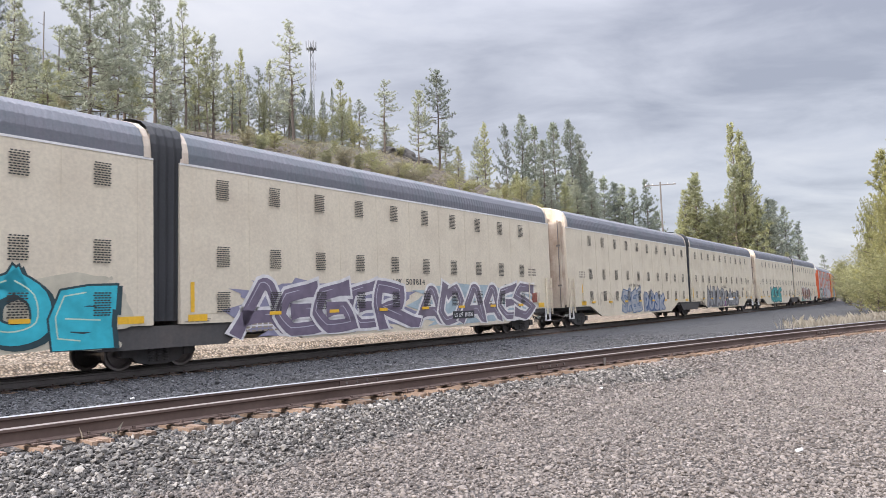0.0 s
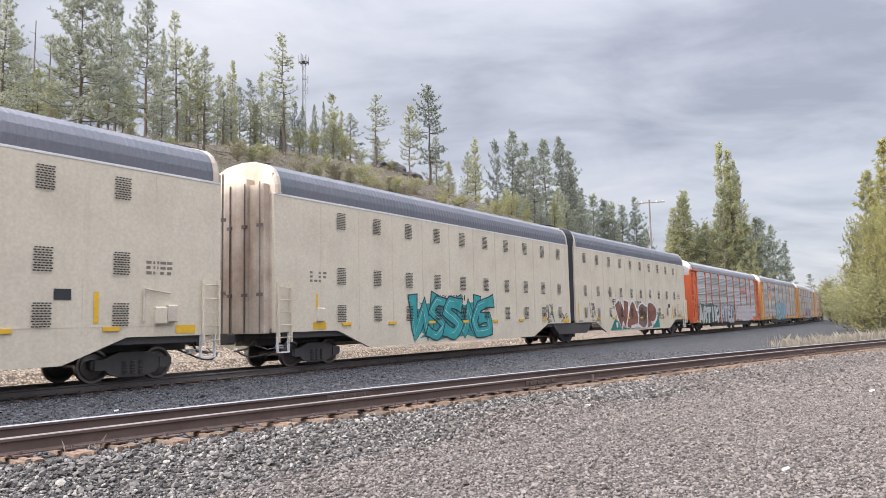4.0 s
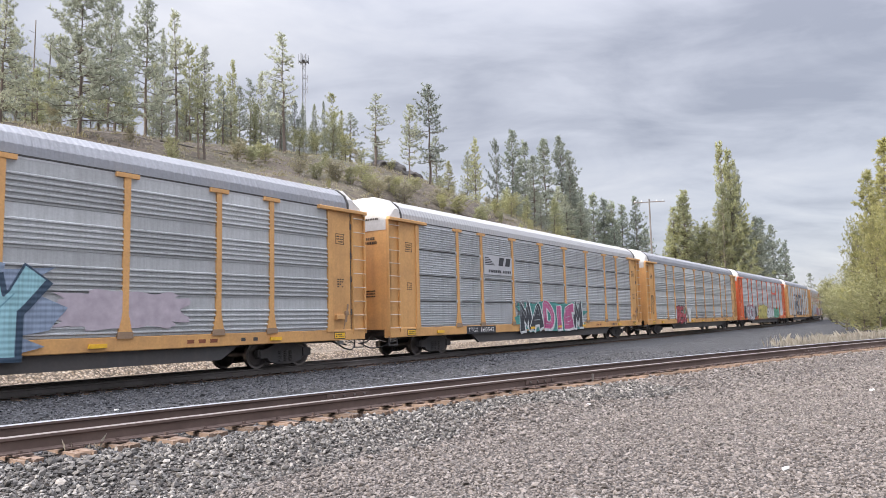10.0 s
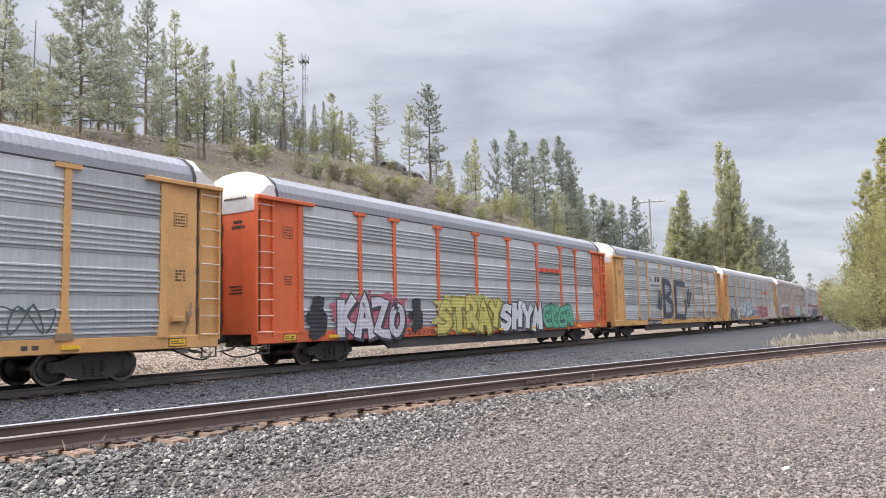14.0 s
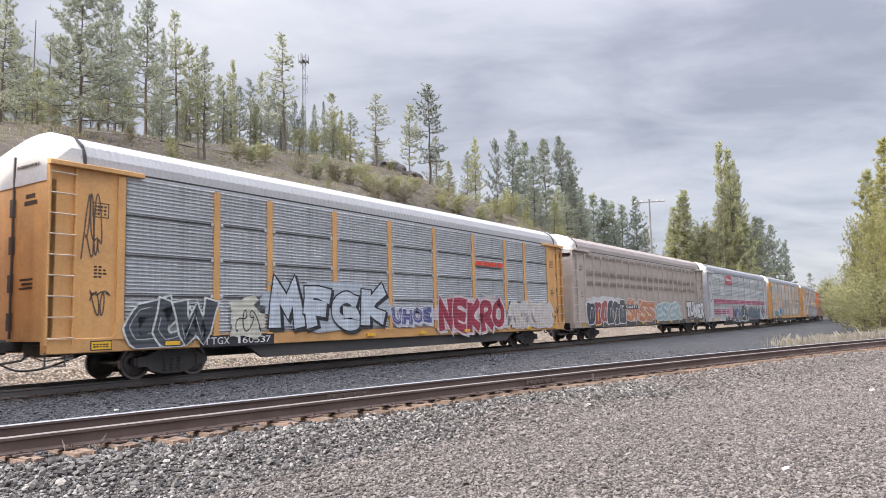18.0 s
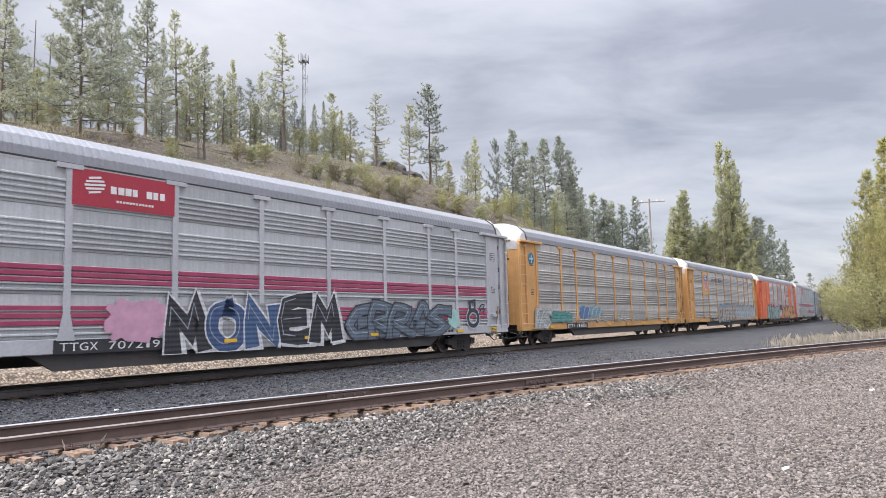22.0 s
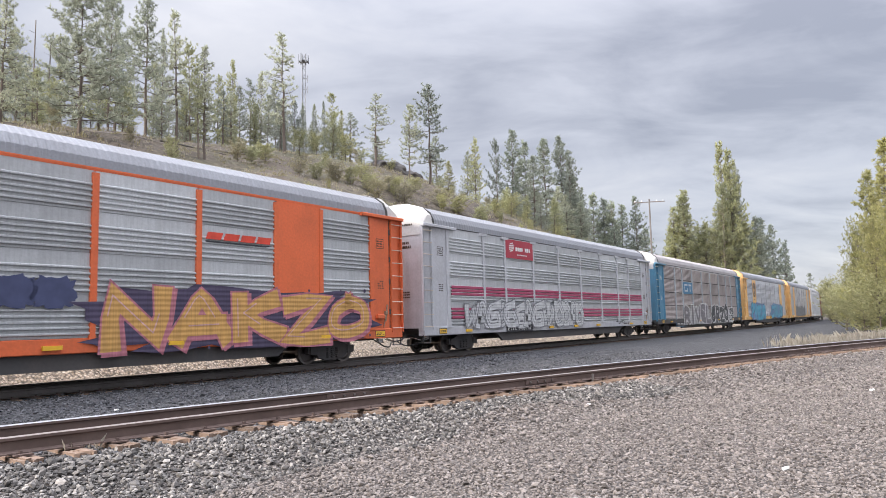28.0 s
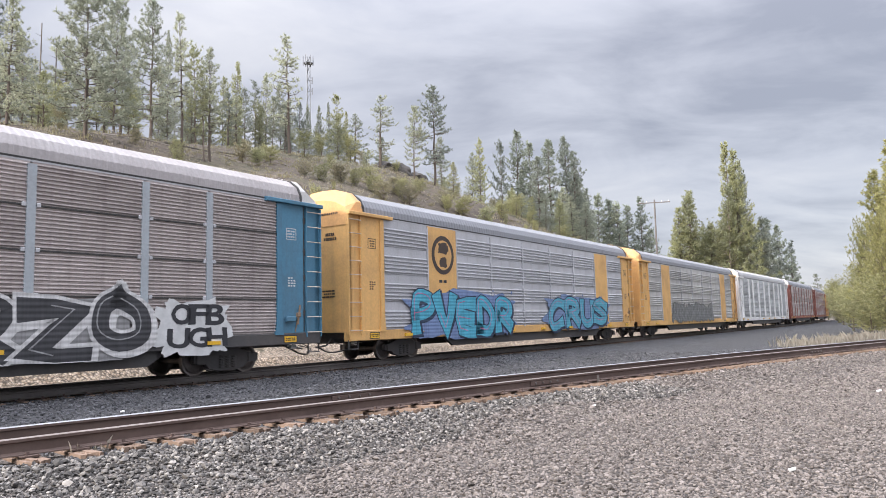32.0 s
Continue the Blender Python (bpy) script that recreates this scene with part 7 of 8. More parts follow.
    wild(r[7], -11.7, -9.5, 0.72, 1.85, (0.06, 0.065, 0.075), (0.58, 0.60, 0.58), (0.35, 0.37, 0.38), None, 75, YS, "black graffiti with pale edges", 2, 1.3)
    part("graffiti", cloud(-8.75, -7.5, 0.85, 2.0, YS, 18, 5), sprayed(YS, (0.55, 0.53, 0.44)), r[7], "pale sprayed shape with dark lines")
    scrawl(r[7], -8.6, -7.6, 1.0, 1.75, INK, 19, YS - 0.004, 5)
    scrawl(r[7], -13.05, -12.5, 2.6, 4.5, (0.10, 0.07, 0.05), 20, -SIDE - 0.012, 7)
    scrawl(r[7], -12.9, -12.3, 1.5, 2.3, (0.10, 0.07, 0.05), 22, -SIDE - 0.012, 6)
    scrawl(r[1], -13.0, -12.4, 1.5, 2.3, (0.12, 0.05, 0.03), 23, -SIDE - 0.012, 7)
    graffiti(r[7], "MFGK", -7.3, -1.8, 1.06, 2.45, (0.50, 0.55, 0.60), (0.02, 0.02, 0.025), (0.42, 0.46, 0.50), 71, YS, None, label="pale blue graffiti letters with black outlines")
    graffiti(r[7], "UHOE", -1.4, 1.1, 1.12, 1.75, (0.09, 0.10, 0.24), (0.55, 0.53, 0.58), None, 72, YS, None, label="small blue graffiti letters")
    graffiti(r[7], "NEKRO", 1.6, 6.9, 0.78, 2.15, (0.32, 0.03, 0.06), (0.60, 0.50, 0.50), (0.50, 0.42, 0.42), 73, YS, (0.15, 0.015, 0.03), label="dark red graffiti letters with pale edges")
    wild(r[7], 7.3, 11.9, 0.78, 2.05, (0.55, 0.51, 0.48), (0.60, 0.56, 0.53), (0.55, 0.42, 0.15), (0.52, 0.49, 0.46), 74, YS, "faded white graffiti", 5)
    logo_bar(r[7], 4.55, 7.0, 3.6)
    number(r[7], "TTGX 160537", -9.6, -7.2, light=True)
    bars(r[7], "owner_mark", flat(0.22, 0.07, 0.03), 4.2, 5.0, 0.73, 0.91, YL, 1, 3, 4)
    RIBBED[0] = False
    part("graffiti", cloud(-12.1, -6.0, 1.5, 2.45, YS + 0.006, 80, 12), flat(0.52, 0.50, 0.50), r[8], "white sprayed ground behind bubble letters")
    for k, (u, v, col) in enumerate(((-12.0, 0.95, (0.05, 0.055, 0.065)), (-10.9, 1.0, (0.27, 0.06, 0.08)), (-9.9, 0.95, (0.30, 0.10, 0.09)), (-9.0, 0.9, (0.06, 0.065, 0.075)), (-8.0, 0.85, (0.07, 0.075, 0.085)), (-7.0, 0.85, (0.08, 0.085, 0.095)))):
        rr = random.Random(90 + k)
        part("graffiti", blob(u + 0.55, 1.5, 0.62, 0.66, YS - 0.002 * k, rr, 0.06, 0.7), flat(0.62, 0.61, 0.61), r[8], "white edge of a bubble letter")
        rr = random.Random(90 + k)
        part("graffiti", blob(u + 0.55, 1.5, 0.62, 0.66, YS - 0.002 * k - 0.001, rr, 0.0, 0.74), flat(*col), r[8], "filled bubble letter")
        part("graffiti", band(rounded([Vector((u + 0.35, 1.2)), Vector((u + 0.5, 1.75)), Vector((u + 0.75, 1.7)), Vector((u + 0.7, 1.25))]), 0.028, YS - 0.002 * k - 0.0016, 0.7, 0), flat(0.60, 0.58, 0.58), r[8], "white inner line")
    plate(r[8], "number_patch", flat(0.055, 0.06, 0.06), -7.0, -3.6, 1.72, 2.02, YS - 0.014, "black strip for the wagon number")
    sign(r[8], "wagon_number", "CP 546117", WHITE, -6.9, -3.7, 1.77, 1.97, YS - 0.02, "white wagon number on black")
    for k in range(9):
        plate(r[8], "reflector", REFLECT, -10.6 + 2.75 * k, -10.48 + 2.75 * k, 1.02, 1.55, YS - 0.016)
    for k in range(12):
        plate(r[8], "foot_board", BLACK if k % 3 == 0 else LOUVRE, -11.5 + 1.95 * k, -9.75 + 1.95 * k, 0.66, 0.98, -SIDE - 0.034, "dark board along the sill", 0.01)
    wild(r[8], -5.6, -0.4, 0.9, 2.3, (0.46, 0.17, 0.085), (0.58, 0.54, 0.50), (0.55, 0.50, 0.44), (0.46, 0.42, 0.37), 82, YS, "rusty orange and white graffiti", 4)
    wild(r[8], 0.3, 6.3, 0.9, 2.2, (0.30, 0.40, 0.43), (0.60, 0.60, 0.58), (0.12, 0.22, 0.26), (0.42, 0.44, 0.43), 83, YS, "pale blue graffiti", 4)
    graffiti(r[8], "TUNER", 8.0, 13.0, 1.05, 2.3, (0.60, 0.59, 0.58), (0.04, 0.04, 0.045), None, 84, YS, None, label="white graffiti letters with black edges")
    RIBBED[0] = True
    for i in range(len(WAVY) - 1):
        for z0, k in ((4.70, 3), (3.66, 5), (3.12, 4)):
            b = cached(("slots", k), lambda: [Build(), [None]][0])
            if not b.v:
                for q in range(k):
                    b.box(-0.46, 0.46, -0.012, 0.0, 0.062 * q, 0.062 * q + 0.017)
            part("louvre", cached(("slotmesh", k), lambda: b.mesh("louvre")), LOUVRE, r[8], at=Matrix.Translation((WAVY[i] + 0.6, -SIDE - 0.034, z0)))
    for j in (9, 13):
        red_sign(r[j], -7.2, -4.45, 4.1, 4.98)
        stripes(r[j], 2.25, 2.68)
        stripes(r[j], 1.28, 1.78)
    part("graffiti", cloud(-6.3, -4.6, 0.9, 1.9, YS + 0.004, 12), flat(0.55, 0.30, 0.40), r[9], "pink sprayed cloud")
    graffiti(r[9], "MONEM", -4.7, 1.9, 0.55, 2.1, (0.03, 0.03, 0.035), (0.64, 0.64, 0.64), None, 91, YS, (0.30, 0.32, 0.36), turns={1: (0.05, 0.09, 0.20), 2: (0.06, 0.11, 0.22)}, label="black graffiti letters with white edges")
    wild(r[9], 2.5, 8.3, 0.65, 1.9, (0.12, 0.15, 0.19), (0.04, 0.04, 0.05), (0.30, 0.36, 0.40), None, 92, YS, "dark blue-grey graffiti", 5)
    part("graffiti", cloud(8.4, 9.2, 0.9, 1.7, YS, 14), flat(0.35, 0.55, 0.50), r[9], "pale green sprayed patch")
    V2 = Vector
    ring = [V2((10.35 + 0.42 * math.cos(k * math.tau / 16), 1.32 + 0.34 * math.sin(k * math.tau / 16))) for k in range(17)]
    part("graffiti", band(ring, 0.14, YS, 0.7, 0), flat(0.50, 0.51, 0.52), r[9], "pale edge of a round sprayed tag")
    part("graffiti", band(ring, 0.085, YS - 0.003, 0.7, 0), flat(0.035, 0.04, 0.06), r[9], "round dark sprayed tag")
    part("graffiti", band([V2((10.1, 1.55)), V2((10.12, 2.0)), V2((10.5, 2.05)), V2((10.5, 1.6))], 0.07, YS - 0.002, 0.7, 0), flat(0.035, 0.04, 0.06), r[9], "dark sprayed cap over the round tag")
    for k in range(2):
        part("graffiti", band(rounded([V2((10.85, 1.5 + 0.2 * k)), V2((11.05, 1.72 + 0.16 * k)), V2((11.3, 1.70 + 0.18 * k)), V2((11.2, 1.55 + 0.2 * k))]), 0.03, YS - 0.002, 0.7, 0), flat(0.035, 0.04, 0.06), r[9], "dark sprayed puff")
    number(r[9], "TTGX 707219", -7.4, -4.8, light=True)
    wild(r[13], -10.7, -6.6, 0.85, 2.0, (0.52, 0.52, 0.52), (0.20, 0.20, 0.21), (0.14, 0.14, 0.15), None, 131, YS, "pale graffiti with thin dark outlines", 5)
    wild(r[13], -6.3, 1.4, 0.8, 2.05, (0.53, 0.53, 0.52), (0.20, 0.20, 0.21), (0.14, 0.14, 0.15), None, 132, YS, "pale graffiti with thin dark outlines", 8)
    number(r[13], "ETTX 705947", -7.2, -4.8, light=True)
    scrawl(r[13], 6.6, 8.3, 0.8, 1.05, INK, 13, YL)
    # the grimy one
    wild(r[10], -12.5, -10.8, 0.7, 1.75, (0.50, 0.51, 0.50), (0.30, 0.32, 0.31), (0.1, 0.1, 0.1), None, 101, YS, "white and grey graffiti", 2)
    wild(r[10], -10.6, -8.2, 1.05, 1.55, (0.10, 0.30, 0.27), (0.09, 0.24, 0.22), (0.15, 0.4, 0.36), None, 102, YS, "faded teal graffiti", 3)
    part("graffiti", cloud(-7.0, -5.5, 1.2, 1.9, YB - 0.002, 10), flat(0.09, 0.17, 0.33), r[10], "blue sprayed blot")
    part("graffiti", cloud(-5.6, -3.9, 1.25, 1.9, YS, 61, 7), sprayed(YS, (0.16, 0.32, 0.38)), r[10], "faded teal sprayed patch")
    for k in range(9):
        u = -6.6 + 1.15 * k
        part("graffiti", band(rounded([Vector((u, 0.95)), Vector((u + 0.3, 1.75 - 0.1 * (k % 3))), Vector((u + 1.0, 1.85)), Vector((u + 0.7, 1.2)), Vector((u + 1.3, 1.0))]), 0.035 + 0.02 * (k % 3), YS - 0.004, 0.7, 0.6), sprayed(YS, (0.44, 0.44, 0.43)), r[10], "pale looping sprayed line")
    number(r[10], "ETTX 711806", -8.6, -6.0, light=True)
    e = part("round_emblem", Build().lathe_y([(0.30, -SIDE - 0.03), (0.30, -SIDE - 0.02)], 28, -12.62, 4.2), flat(0.03, 0.16, 0.26), r[10], "round blue emblem with a white cross")
    part("emblem_cross", Build().box(-12.62 - 0.2, -12.62 + 0.2, -SIDE - 0.036, -SIDE - 0.031, 4.16, 4.24).box(-12.62 - 0.04, -12.62 + 0.04, -SIDE - 0.038, -SIDE - 0.032, 4.0, 4.4), flat(0.45, 0.55, 0.58), e)
    shield(r[11], -8.2, 3.38, 4.86, -SIDE - 0.046)
    sign(r[11], "lettering", "BUILDING AMERICA", flat(*INK), -6.35, -2.1, 4.2, 4.52, YS, "black lettering BUILDING AMERICA")
    graffiti(r[11], "PAGSO", -4.2, 2.4, 0.62, 2.15, (0.48, 0.40, 0.35), (0.10, 0.09, 0.09), (0.20, 0.34, 0.46), 111, YS, (0.10, 0.16, 0.14), label="pinkish graffiti letters on a blue cloud")
    wild(r[11], 2.9, 11.6, 0.7, 2.15, (0.46, 0.48, 0.50), (0.10, 0.12, 0.16), (0.05, 0.07, 0.10), None, 112, YS, "white and dark blue graffiti", 8)
    scrawl(r[11], -6.8, -5.5, 1.1, 1.85, (0.52, 0.52, 0.50), 15, YS, 5)
    number(r[11], "ETTX 702008", -7.2, -4.6, light=True)
    part("graffiti", cloud(-9.4, -1.0, 1.4, 2.35, YS + 0.006, 31), flat(0.50, 0.28, 0.24), r[12], "pink sprayed cloud")
    for x in (-8.2, -6.6, -5.0, -0.4, 0.5):
        part("graffiti_blot", cloud(x - 0.5, x + 0.5, 1.7, 2.4, YS + 0.003, int(9 + x)), flat(0.05, 0.06, 0.13), r[12])
    graffiti(r[12], "SITHER", -9.4, -1.0, 0.6, 2.15, (0.30, 0.40, 0.36), (0.025, 0.03, 0.035), None, 121, YS, (0.06, 0.25, 0.42), label="grey-green graffiti letters with blue shades")
    graffiti(r[12], "NAKZO", 1.6, 11.3, 0.6, 2.15, (0.58, 0.32, 0.09), (0.45, 0.16, 0.20), (0.06, 0.045, 0.09), 122, YS, (0.60, 0.36, 0.36), label="yellow and pink graffiti letters on dark blue")
    logo_bar(r[12], 4.6, 7.0, 3.6)
    number(r[12], "CTTX 693941", -6.4, -3.9, 0.5, 0.7, True)
    # blue-ended brown one
    number(r[14], "GTW 310178", -9.1, -7.1, 0.48, 0.66, True)
    plate(r[14], "number_board", flat(0.05, 0.13, 0.21), -9.4, -6.8, 0.38, 0.72, YL + 0.004, "dark blue board on the sill")
    p = plate(r[14], "sign_board", flat(0.06, 0.18, 0.30), -7.1, -4.5, 2.95, 3.9, YB, "blue board with pale shapes", 0.012)
    part("board_emblem", Build().box(-6.8, -5.9, YB - 0.018, YB - 0.013, 3.62, 3.74).box(-6.8, -6.66, YB - 0.018, YB - 0.013, 3.14, 3.62).box(-6.66, -5.9, YB - 0.018, YB - 0.013, 3.14, 3.26).box(-6.02, -5.9, YB - 0.018, YB - 0.013, 3.26, 3.45).box(-5.6, -4.8, YB - 0.018, YB - 0.013, 3.62, 3.74).box(-5.28, -5.12, YB - 0.018, YB - 0.013, 3.14, 3.62), flat(0.50, 0.55, 0.58), p)
    graffiti(r[14], "RIVEL", -7.3, 0.8, 0.5, 2.15, (0.21, 0.19, 0.20), (0.60, 0.59, 0.58), None, 141, YS, (0.12, 0.11, 0.13), rim=0.10, label="dark graffiti letters with white outlines")
    graffiti(r[14], "6RZO", 1.1, 7.3, 0.5, 2.1, (0.045, 0.045, 0.05), (0.60, 0.59, 0.58), None, 142, YS, None, rim=0.09, label="black graffiti letters with white outlines")
    g = part("graffiti", cloud(7.5, 9.8, 0.5, 1.95, YS + 0.003, 16), flat(0.60, 0.60, 0.59), r[14], "white patch with black letters")
    part("graffiti_letters", letters("OFB", 8.0, 9.6, 1.3, 1.85, YS - 0.004, 0.02, 0.3, 5), flat(*INK), g)
    part("graffiti_letters", letters("UGH", 7.9, 9.7, 0.7, 1.22, YS - 0.004, 0.02, 0.3, 6), flat(*INK), g)
    graffiti(r[15], "PVEDR", -10.4, -2.8, 0.62, 2.35, (0.07, 0.38, 0.52), (0.02, 0.04, 0.08), (0.17, 0.24, 0.42), 151, YS, (0.50, 0.16, 0.30), label="bright blue graffiti letters")
    graffiti(r[15], "CRUS", 1.0, 8.8, 0.7, 2.35, (0.09, 0.36, 0.48), (0.02, 0.04, 0.08), (0.17, 0.24, 0.40), 152, YS, (0.45, 0.18, 0.30), label="bright blue graffiti letters")
    e = part("round_emblem", Build().lathe_y([(0.78, -SIDE - 0.05), (0.78, -SIDE - 0.044)], 32, -8.2, 3.9), flat(0.05, 0.035, 0.03), r[15], "round dark emblem")
    part("emblem_field", Build().lathe_y([(0.60, -SIDE - 0.056), (0.60, -SIDE - 0.051)], 32, -8.2, 3.9), YELLOW_PALE, e)
    part("emblem_figure", cloud(-8.55, -7.85, 3.95, 4.4, -SIDE - 0.06, 3, 5), flat(0.06, 0.04, 0.03), e)
    part("emblem_base", cloud(-8.45, -7.95, 3.4, 3.8, -SIDE - 0.06, 5, 3), flat(0.06, 0.04, 0.03), e)
    bars(r[15], "small_writing", flat(*INK), -8.5, -7.9, 2.75, 2.95, -SIDE - 0.044, 1, 2, 3)
    wild(r[16], -7.0, 4.0, 0.8, 2.2, (0.22, 0.22, 0.22), (0.10, 0.10, 0.10), (0.4, 0.42, 0.4), None, 161, YS, "grey graffiti", 10)


mark_tall()
mark_racks()


# ------------------------------------------------------------ poles, mast, dead trunks, weeds
def utility_pole(x, y, top):
    z = ground_z(x, y)
    p = thing("utility_pole", "weathered wooden utility pole with one crossarm", "pole", m=Matrix.Translation((x, y, z)))
    h = top - z
    part("pole", Build().tube((0, 0, -0.3), (0.05, 0, h), 0.13, 0.09, 9), POLEWOOD, p)
    part("crossarm", Build().box(-1.9, 1.9, -0.05, 0.05, h - 0.42, h - 0.3), POLEWOOD, p, at=Matrix.Rotation(radians(-14), 4, "Z"))
    for k in (-1.7, -0.9, 0.9, 1.7):
        part("insulator", Build().tube((k, 0, h - 0.3), (k, 0, h - 0.12), 0.05, 0.035, 7), WHITE, p, at=Matrix.Rotation(radians(-14), 4, "Z"))


utility_pole(25.95, 90.0, 15.9)


def mast(x, y, top):
    z = ground_z(x, y)
    m = thing("cell_mast", "grey steel cell mast with antenna panels", "mast", m=Matrix.Translation((x, y, z - 0.2)))
    h = top - z
    foot = [(0.5 * math.cos(k * 2.094), 0.5 * math.sin(k * 2.094)) for k in range(3)]
    for x1, y1 in foot:
        part("leg", Build().tube((x1, y1, 0), (x1 * 0.6, y1 * 0.6, h), 0.075, 0.06, 6), TOWER_STEEL, m)
    for k in range(16):
        z0, z1 = h * k / 16, h * (k + 1) / 16
        for q in range(3):
            a, b = foot[q], foot[(q + 1) % 3]
            f0, f1 = 1 - 0.4 * k / 16, 1 - 0.4 * (k + 1) / 16
            part("brace", Build().tube((a[0] * f0, a[1] * f0, z0), (b[0] * f1, b[1] * f1, z1), 0.035, n=5), TOWER_STEEL, m)
    part("platform", Build().lathe_y([(0.2, -0.05), (0.85, -0.05), (0.85, 0.05), (0.2, 0.05)], 12), TOWER_STEEL, m, at=Matrix.Translation((0, 0, h - 1.3)) @ Matrix.Rotation(radians(90), 4, "X"))
    for i in range(6):
        a = i * math.tau / 6 + 0.2
        x1, y1 = 0.85 * math.cos(a), 0.85 * math.sin(a)
        part("antenna", Build().box(x1 - 0.08, x1 + 0.08, y1 - 0.06, y1 + 0.06, h - 1.7, h), TOWER_STEEL, m)
    for k in (1, 2):
        part("side_arm", Build().box(-0.2, 0.7, -0.05, 0.05, h - 2.5 - 2 * k, h - 2.38 - 2 * k).box(0.6, 0.78, -0.1, 0.1, h - 3.1 - 2 * k, h - 1.9 - 2 * k), TOWER_STEEL, m)


mast(-24.0, 125.0, 49.4)


def snag(x, y, top, r0=0.11):
    z = ground_z(x, y)
    s = thing("dead_trunk", "bare grey dead pine trunk on the slope", "tree", m=Matrix.Translation((x, y, z - 0.2)))
    h = top - z
    b = Build().tube((0, 0, 0), (0.1, 0, h), r0, 0.05, 7)
    for k in range(8):
        a = k * 2.4
        q = h * (0.4 + 0.07 * k)
        b.tube((0.05, 0, q), (math.cos(a) * 0.6, math.sin(a) * 0.6, q + 0.1), 0.03, 0.01, 4)
    part("trunk", b, DEADWOOD, s)


snag(-41.5, 72.0, 33.4)
snag(-41.0, 74.0, 31.5)
snag(-38.5, 76.0, 29.0)
for k in range(9):
    q = _tree_rng
    x, y = -32 + 1.7 * k + q.uniform(-1, 1), 64 + 1.5 * k + q.uniform(-3, 3)
    a, l = q.uniform(-0.5, 0.9), q.uniform(1.2, 2.6)
    ends = [Vector((x + e * l * math.cos(a), y + e * l * math.sin(a), 0)) for e in (-1, 1)]
    mid = Vector((x, y, 0))
    for v in (*ends, mid):
        v.z = ground_z(v.x, v.y) + 0.06
    lg = thing("fallen_log", "grey fallen log lying on the bare slope", "log", "logs on the slope", Matrix.Translation(mid))
    part("log", Build().tube(ends[0] - mid, ends[1] - mid, 0.12, 0.07, 7), DEADWOOD, lg)


def rock(x, y, w, h, seed):
    """A dark rock with broken faces, set into the slope."""
    bm = bmesh.new()
    bmesh.ops.create_icosphere(bm, subdivisions=3, radius=1.0)
    for v in bm.verts:
        n = noise.noise(v.co * 1.4 + Vector((seed, 0, 0))) * 0.45 + noise.noise(v.co * 4 + Vector((0, seed, 0))) * 0.16
        v.co *= 1 + n
        v.co.x *= w
        v.co.y *= w * 0.8
        v.co.z *= h
    me = bpy.data.meshes.new("rock")
    bm.to_mesh(me)
    bm.free()
    ob = thing("rock", "dark broken rock on the hillside", "rock", "rocks on the slope", Matrix.Translation((x, y, ground_z(x, y) + 0.1 * h)))
    part("stone", me, ROCK, ob)


ROCK = paint("dark_rock", (0.075, 0.07, 0.068), 0.95, 0, (0.15, 0.13, 0.11), 0.6, 0.2, 0.3)
for k, (x, y, w, h) in enumerate(((-7.0, 104, 2.2, 1.5), (-4.6, 105, 1.7, 1.2), (-2.6, 106, 1.6, 0.9), (-8.8, 103, 1.5, 1.1), (-1.0, 107, 1.2, 0.7))):
    rock(x, y, w, h, 3 + k)


def grass_clumps(name, label, spots, h, mat, seed, blades=18, wide=0.006):
    r, b = random.Random(seed), Build()
    for x, y in spots:
        z = ground_z(x, y)
        hh = h * r.uniform(0.4, 1.2)
        for k in range(blades):
            a, l = r.uniform(0, math.tau), hh * r.uniform(0.5, 1.2)
            d = Vector((math.cos(a), math.sin(a), 0))
            w = Vector((-d.y, d.x, 0)) * wide
            o = Vector((x, y, z - 0.02)) + d * r.uniform(0, 0.3)
            m = o + d * l * 0.08 + Vector((0, 0, l * 0.65))
            t = o + d * l * r.uniform(0.1, 0.5) + Vector((0, 0, l))
            b.add([o - w, o + w, m + w * 0.8, t, m - w * 0.8], [(0, 1, 2, 3, 4)])
    ob = part(name, b, mat)
    tagged(ob, label, "grass", kind="stuff")


def verge(x, y):
    q, l = siding_coords(x, y)
    s, w = train_coords(x, y)
    return l > 2.2 and w < -8 and q > 29 + 3 * noise.noise((x * 0.4, y * 0.4, 2))


grass_clumps("dry_grass", "dry straw-coloured grass along the far end of the near track", scatter(1500, 16, 44, 28, 54, lambda x, y: verge(x, y) and siding_coords(x, y)[1] < 7, 21), 0.5, DRYGRASS, 4, 6, 0.004)
grass_clumps("verge_grass", "dry grass under the roadside trees", scatter(420, 24, 50, 36, 62, lambda x, y: siding_coords(x, y)[1] < -3.5 and train_coords(x, y)[1] < -14, 22), 0.4, DRYGRASS, 5, 20)
grass_clumps("slope_grass", "yellowed grass tufts on the hillside", scatter(700, -45, 20, 40, 110, lambda x, y: train_coords(x, y)[1] > 22, 23), 0.3, DRYGRASS, 6, 12, 0.02)
grass_clumps("slope_brush", "low grey-brown brush and litter over the hillside", scatter(2600, -45, 26, 44, 112, lambda x, y: train_coords(x, y)[1] > 20, 25), 0.34, BUSH_DRY, 12, 9, 0.022)
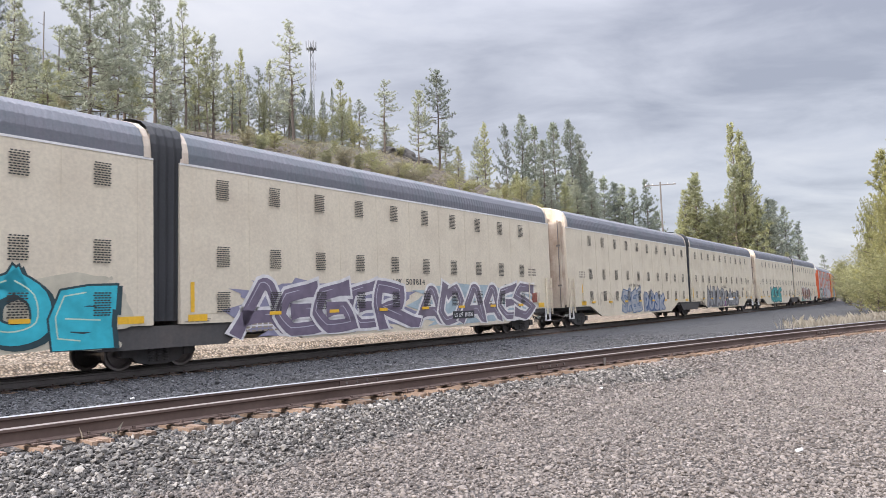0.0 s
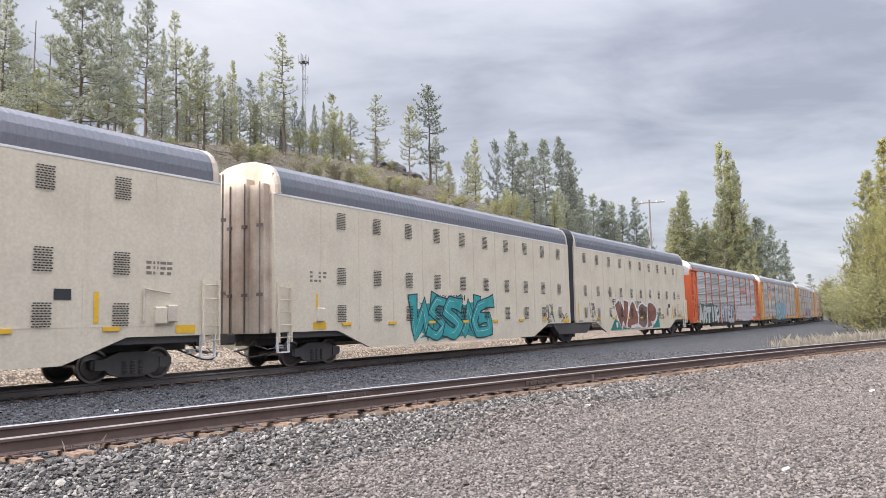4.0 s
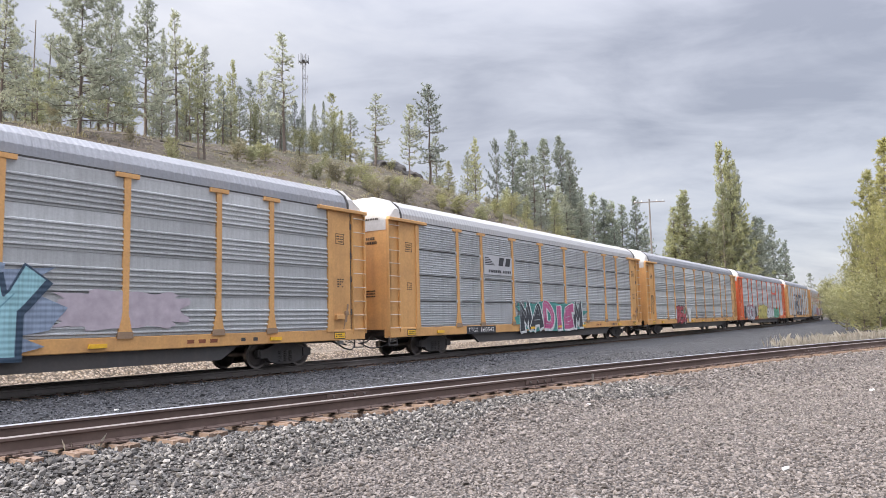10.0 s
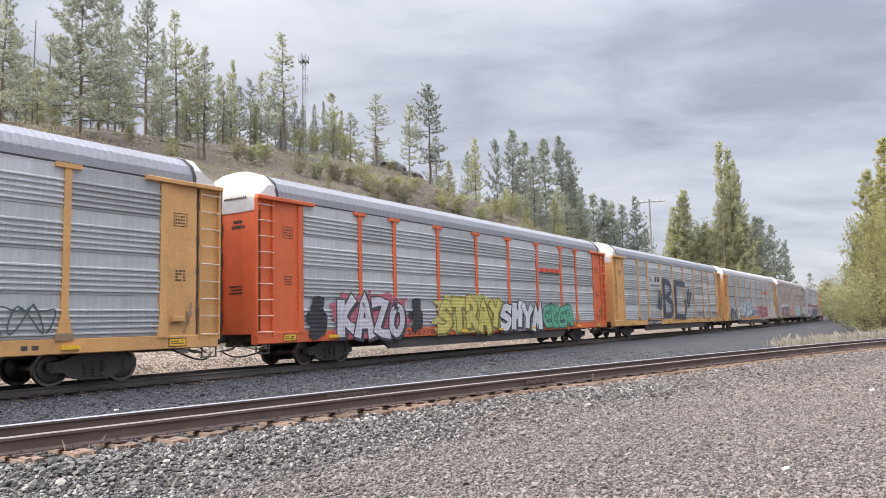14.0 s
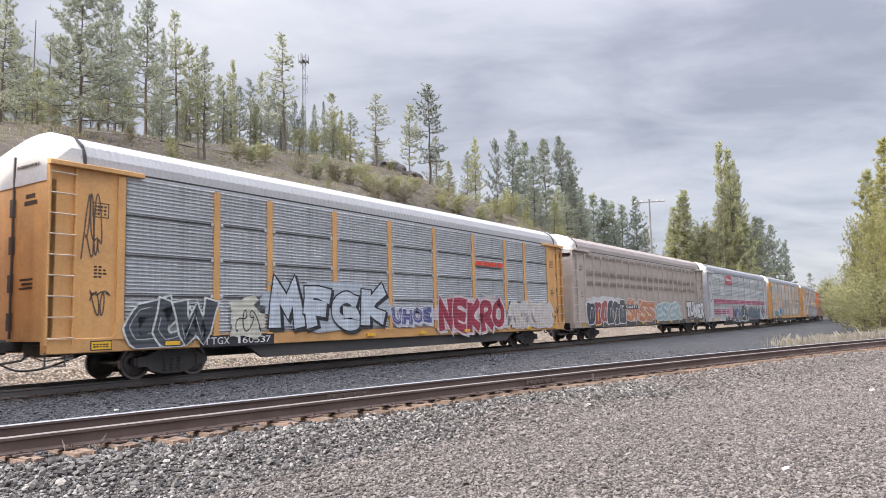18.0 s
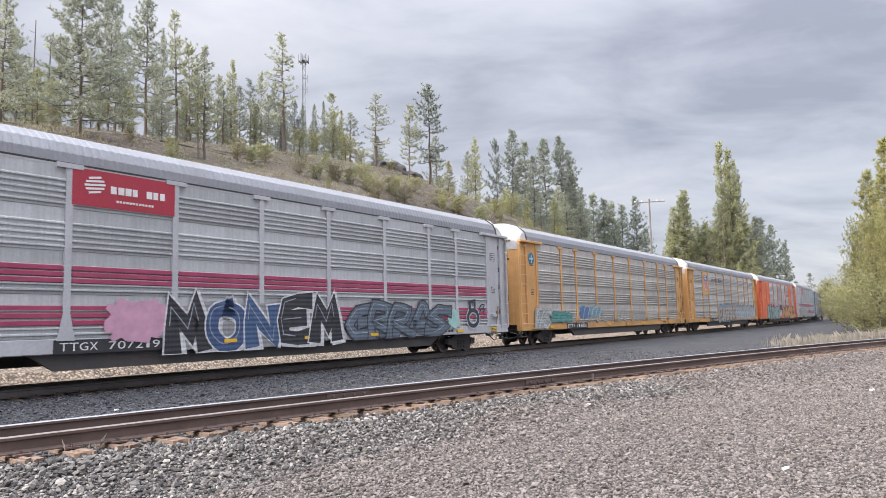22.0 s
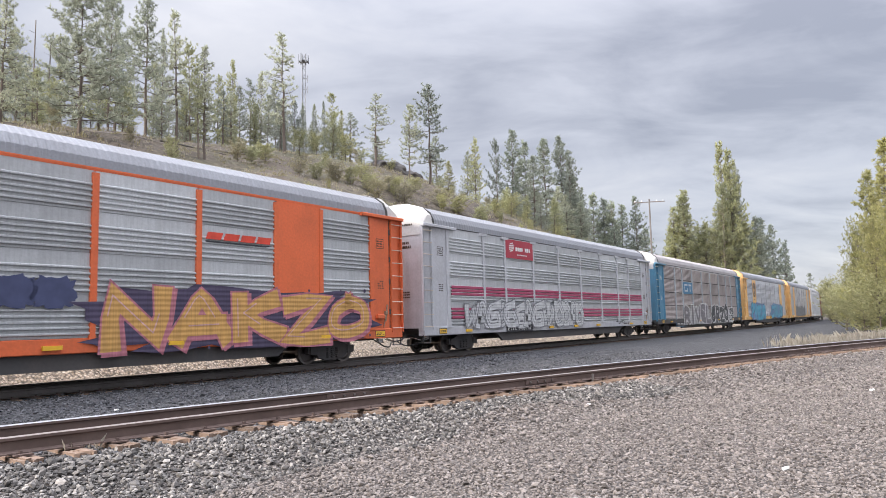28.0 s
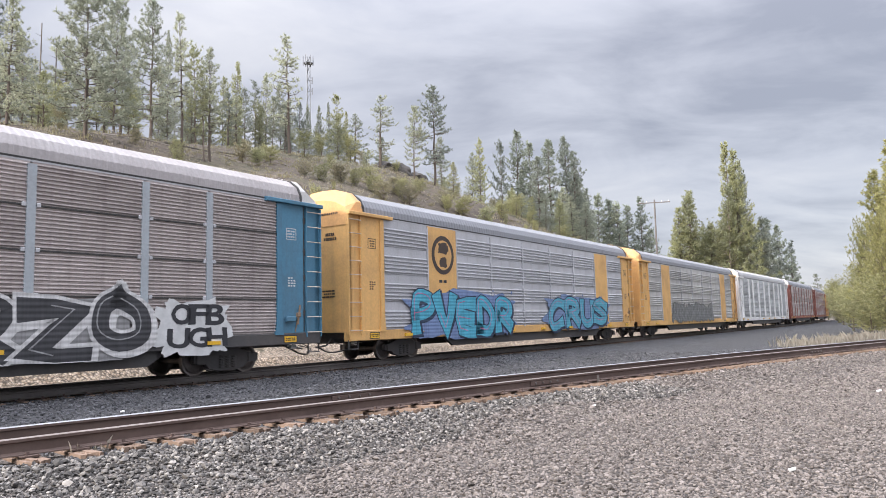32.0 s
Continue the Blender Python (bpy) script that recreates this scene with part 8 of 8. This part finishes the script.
grass_clumps("track_weed", "dry weed growing between the near ties", [(-4.05, 8.2), (-4.0, 8.15), (-4.12, 8.17)], 0.22, DRYGRASS, 8, 9, 0.0015)


# joint bars on the near track's rails
def joint_bar(s, off, z):
    p, a = siding(s, off)
    j = thing("joint_bar", "rusty bolted bar that joins two rails", "rail joint", "rail joints", Matrix.Translation((p.x, p.y, z)) @ Matrix.Rotation(a, 4, "Z"))
    part("bar", Build().box(-0.46, 0.46, -0.036, -0.012, -0.135, -0.05, 0.006), RAIL_SIDE, j)
    for k in range(4):
        part("bolt", Build().lathe_y([(0.02, -0.06), (0.02, -0.036)], 8, -0.33 + 0.22 * k, -0.09), STEEL, j)


joint_bar(11.0, -0.755, 0.10)
joint_bar(7.6, 0.755, 0.055)
joint_bar(24.0, -0.755, 0.10)
p, a = siding(12.6, -0.86)
mk = thing("rail_marker", "short rusty marker standing beside the near rail", "marker", m=Matrix.Translation((p.x, p.y, -0.16)))
part("stake", Build().box(-0.02, 0.02, -0.02, 0.02, 0, 0.2), STEEL, mk)
for x, y, s in ((3.38, 7.46, 0.065), (-6.05, 13.5, 0.07), (2.4, 12.5, 0.06), (8.6, 14.9, 0.09)):
    st = thing("white_stone", "single white stone lying on the gravel", "stone", "white stones", Matrix.Translation((x, y, ground_z(x, y) + 0.02)))
    part("stone", Build().tube((-s / 2, 0, 0), (s / 2, 0.01, 0.015), s * 0.3, s * 0.24, 7), WHITE, st)


# ------------------------------------------------------------ what moves
def motions():
    times = [float(t) for t in range(33)]
    for car, c, half in CARS:
        walk(car, [(t, pose_at(c, t, half)) for t in times])
    # one turning wheelset for each axle place; the others share its keys
    for i, wheels in WHEEL_KEYS.items():
        dx = (-0.89, 0.89)[i]
        n = int(32 * FPS)
        walk(wheels[0], [(k / FPS, pose(dx, 0, 0.42, 0, math.degrees(-travel(k / FPS) / 0.42) % 360.0)) for k in range(n + 1)])
        keys = wheels[0].animation_data
        for w in wheels[1:]:
            w.rotation_mode = "QUATERNION"
            data = w.animation_data_create()
            data.action, data.action_slot = keys.action, keys.action_slot


motions()
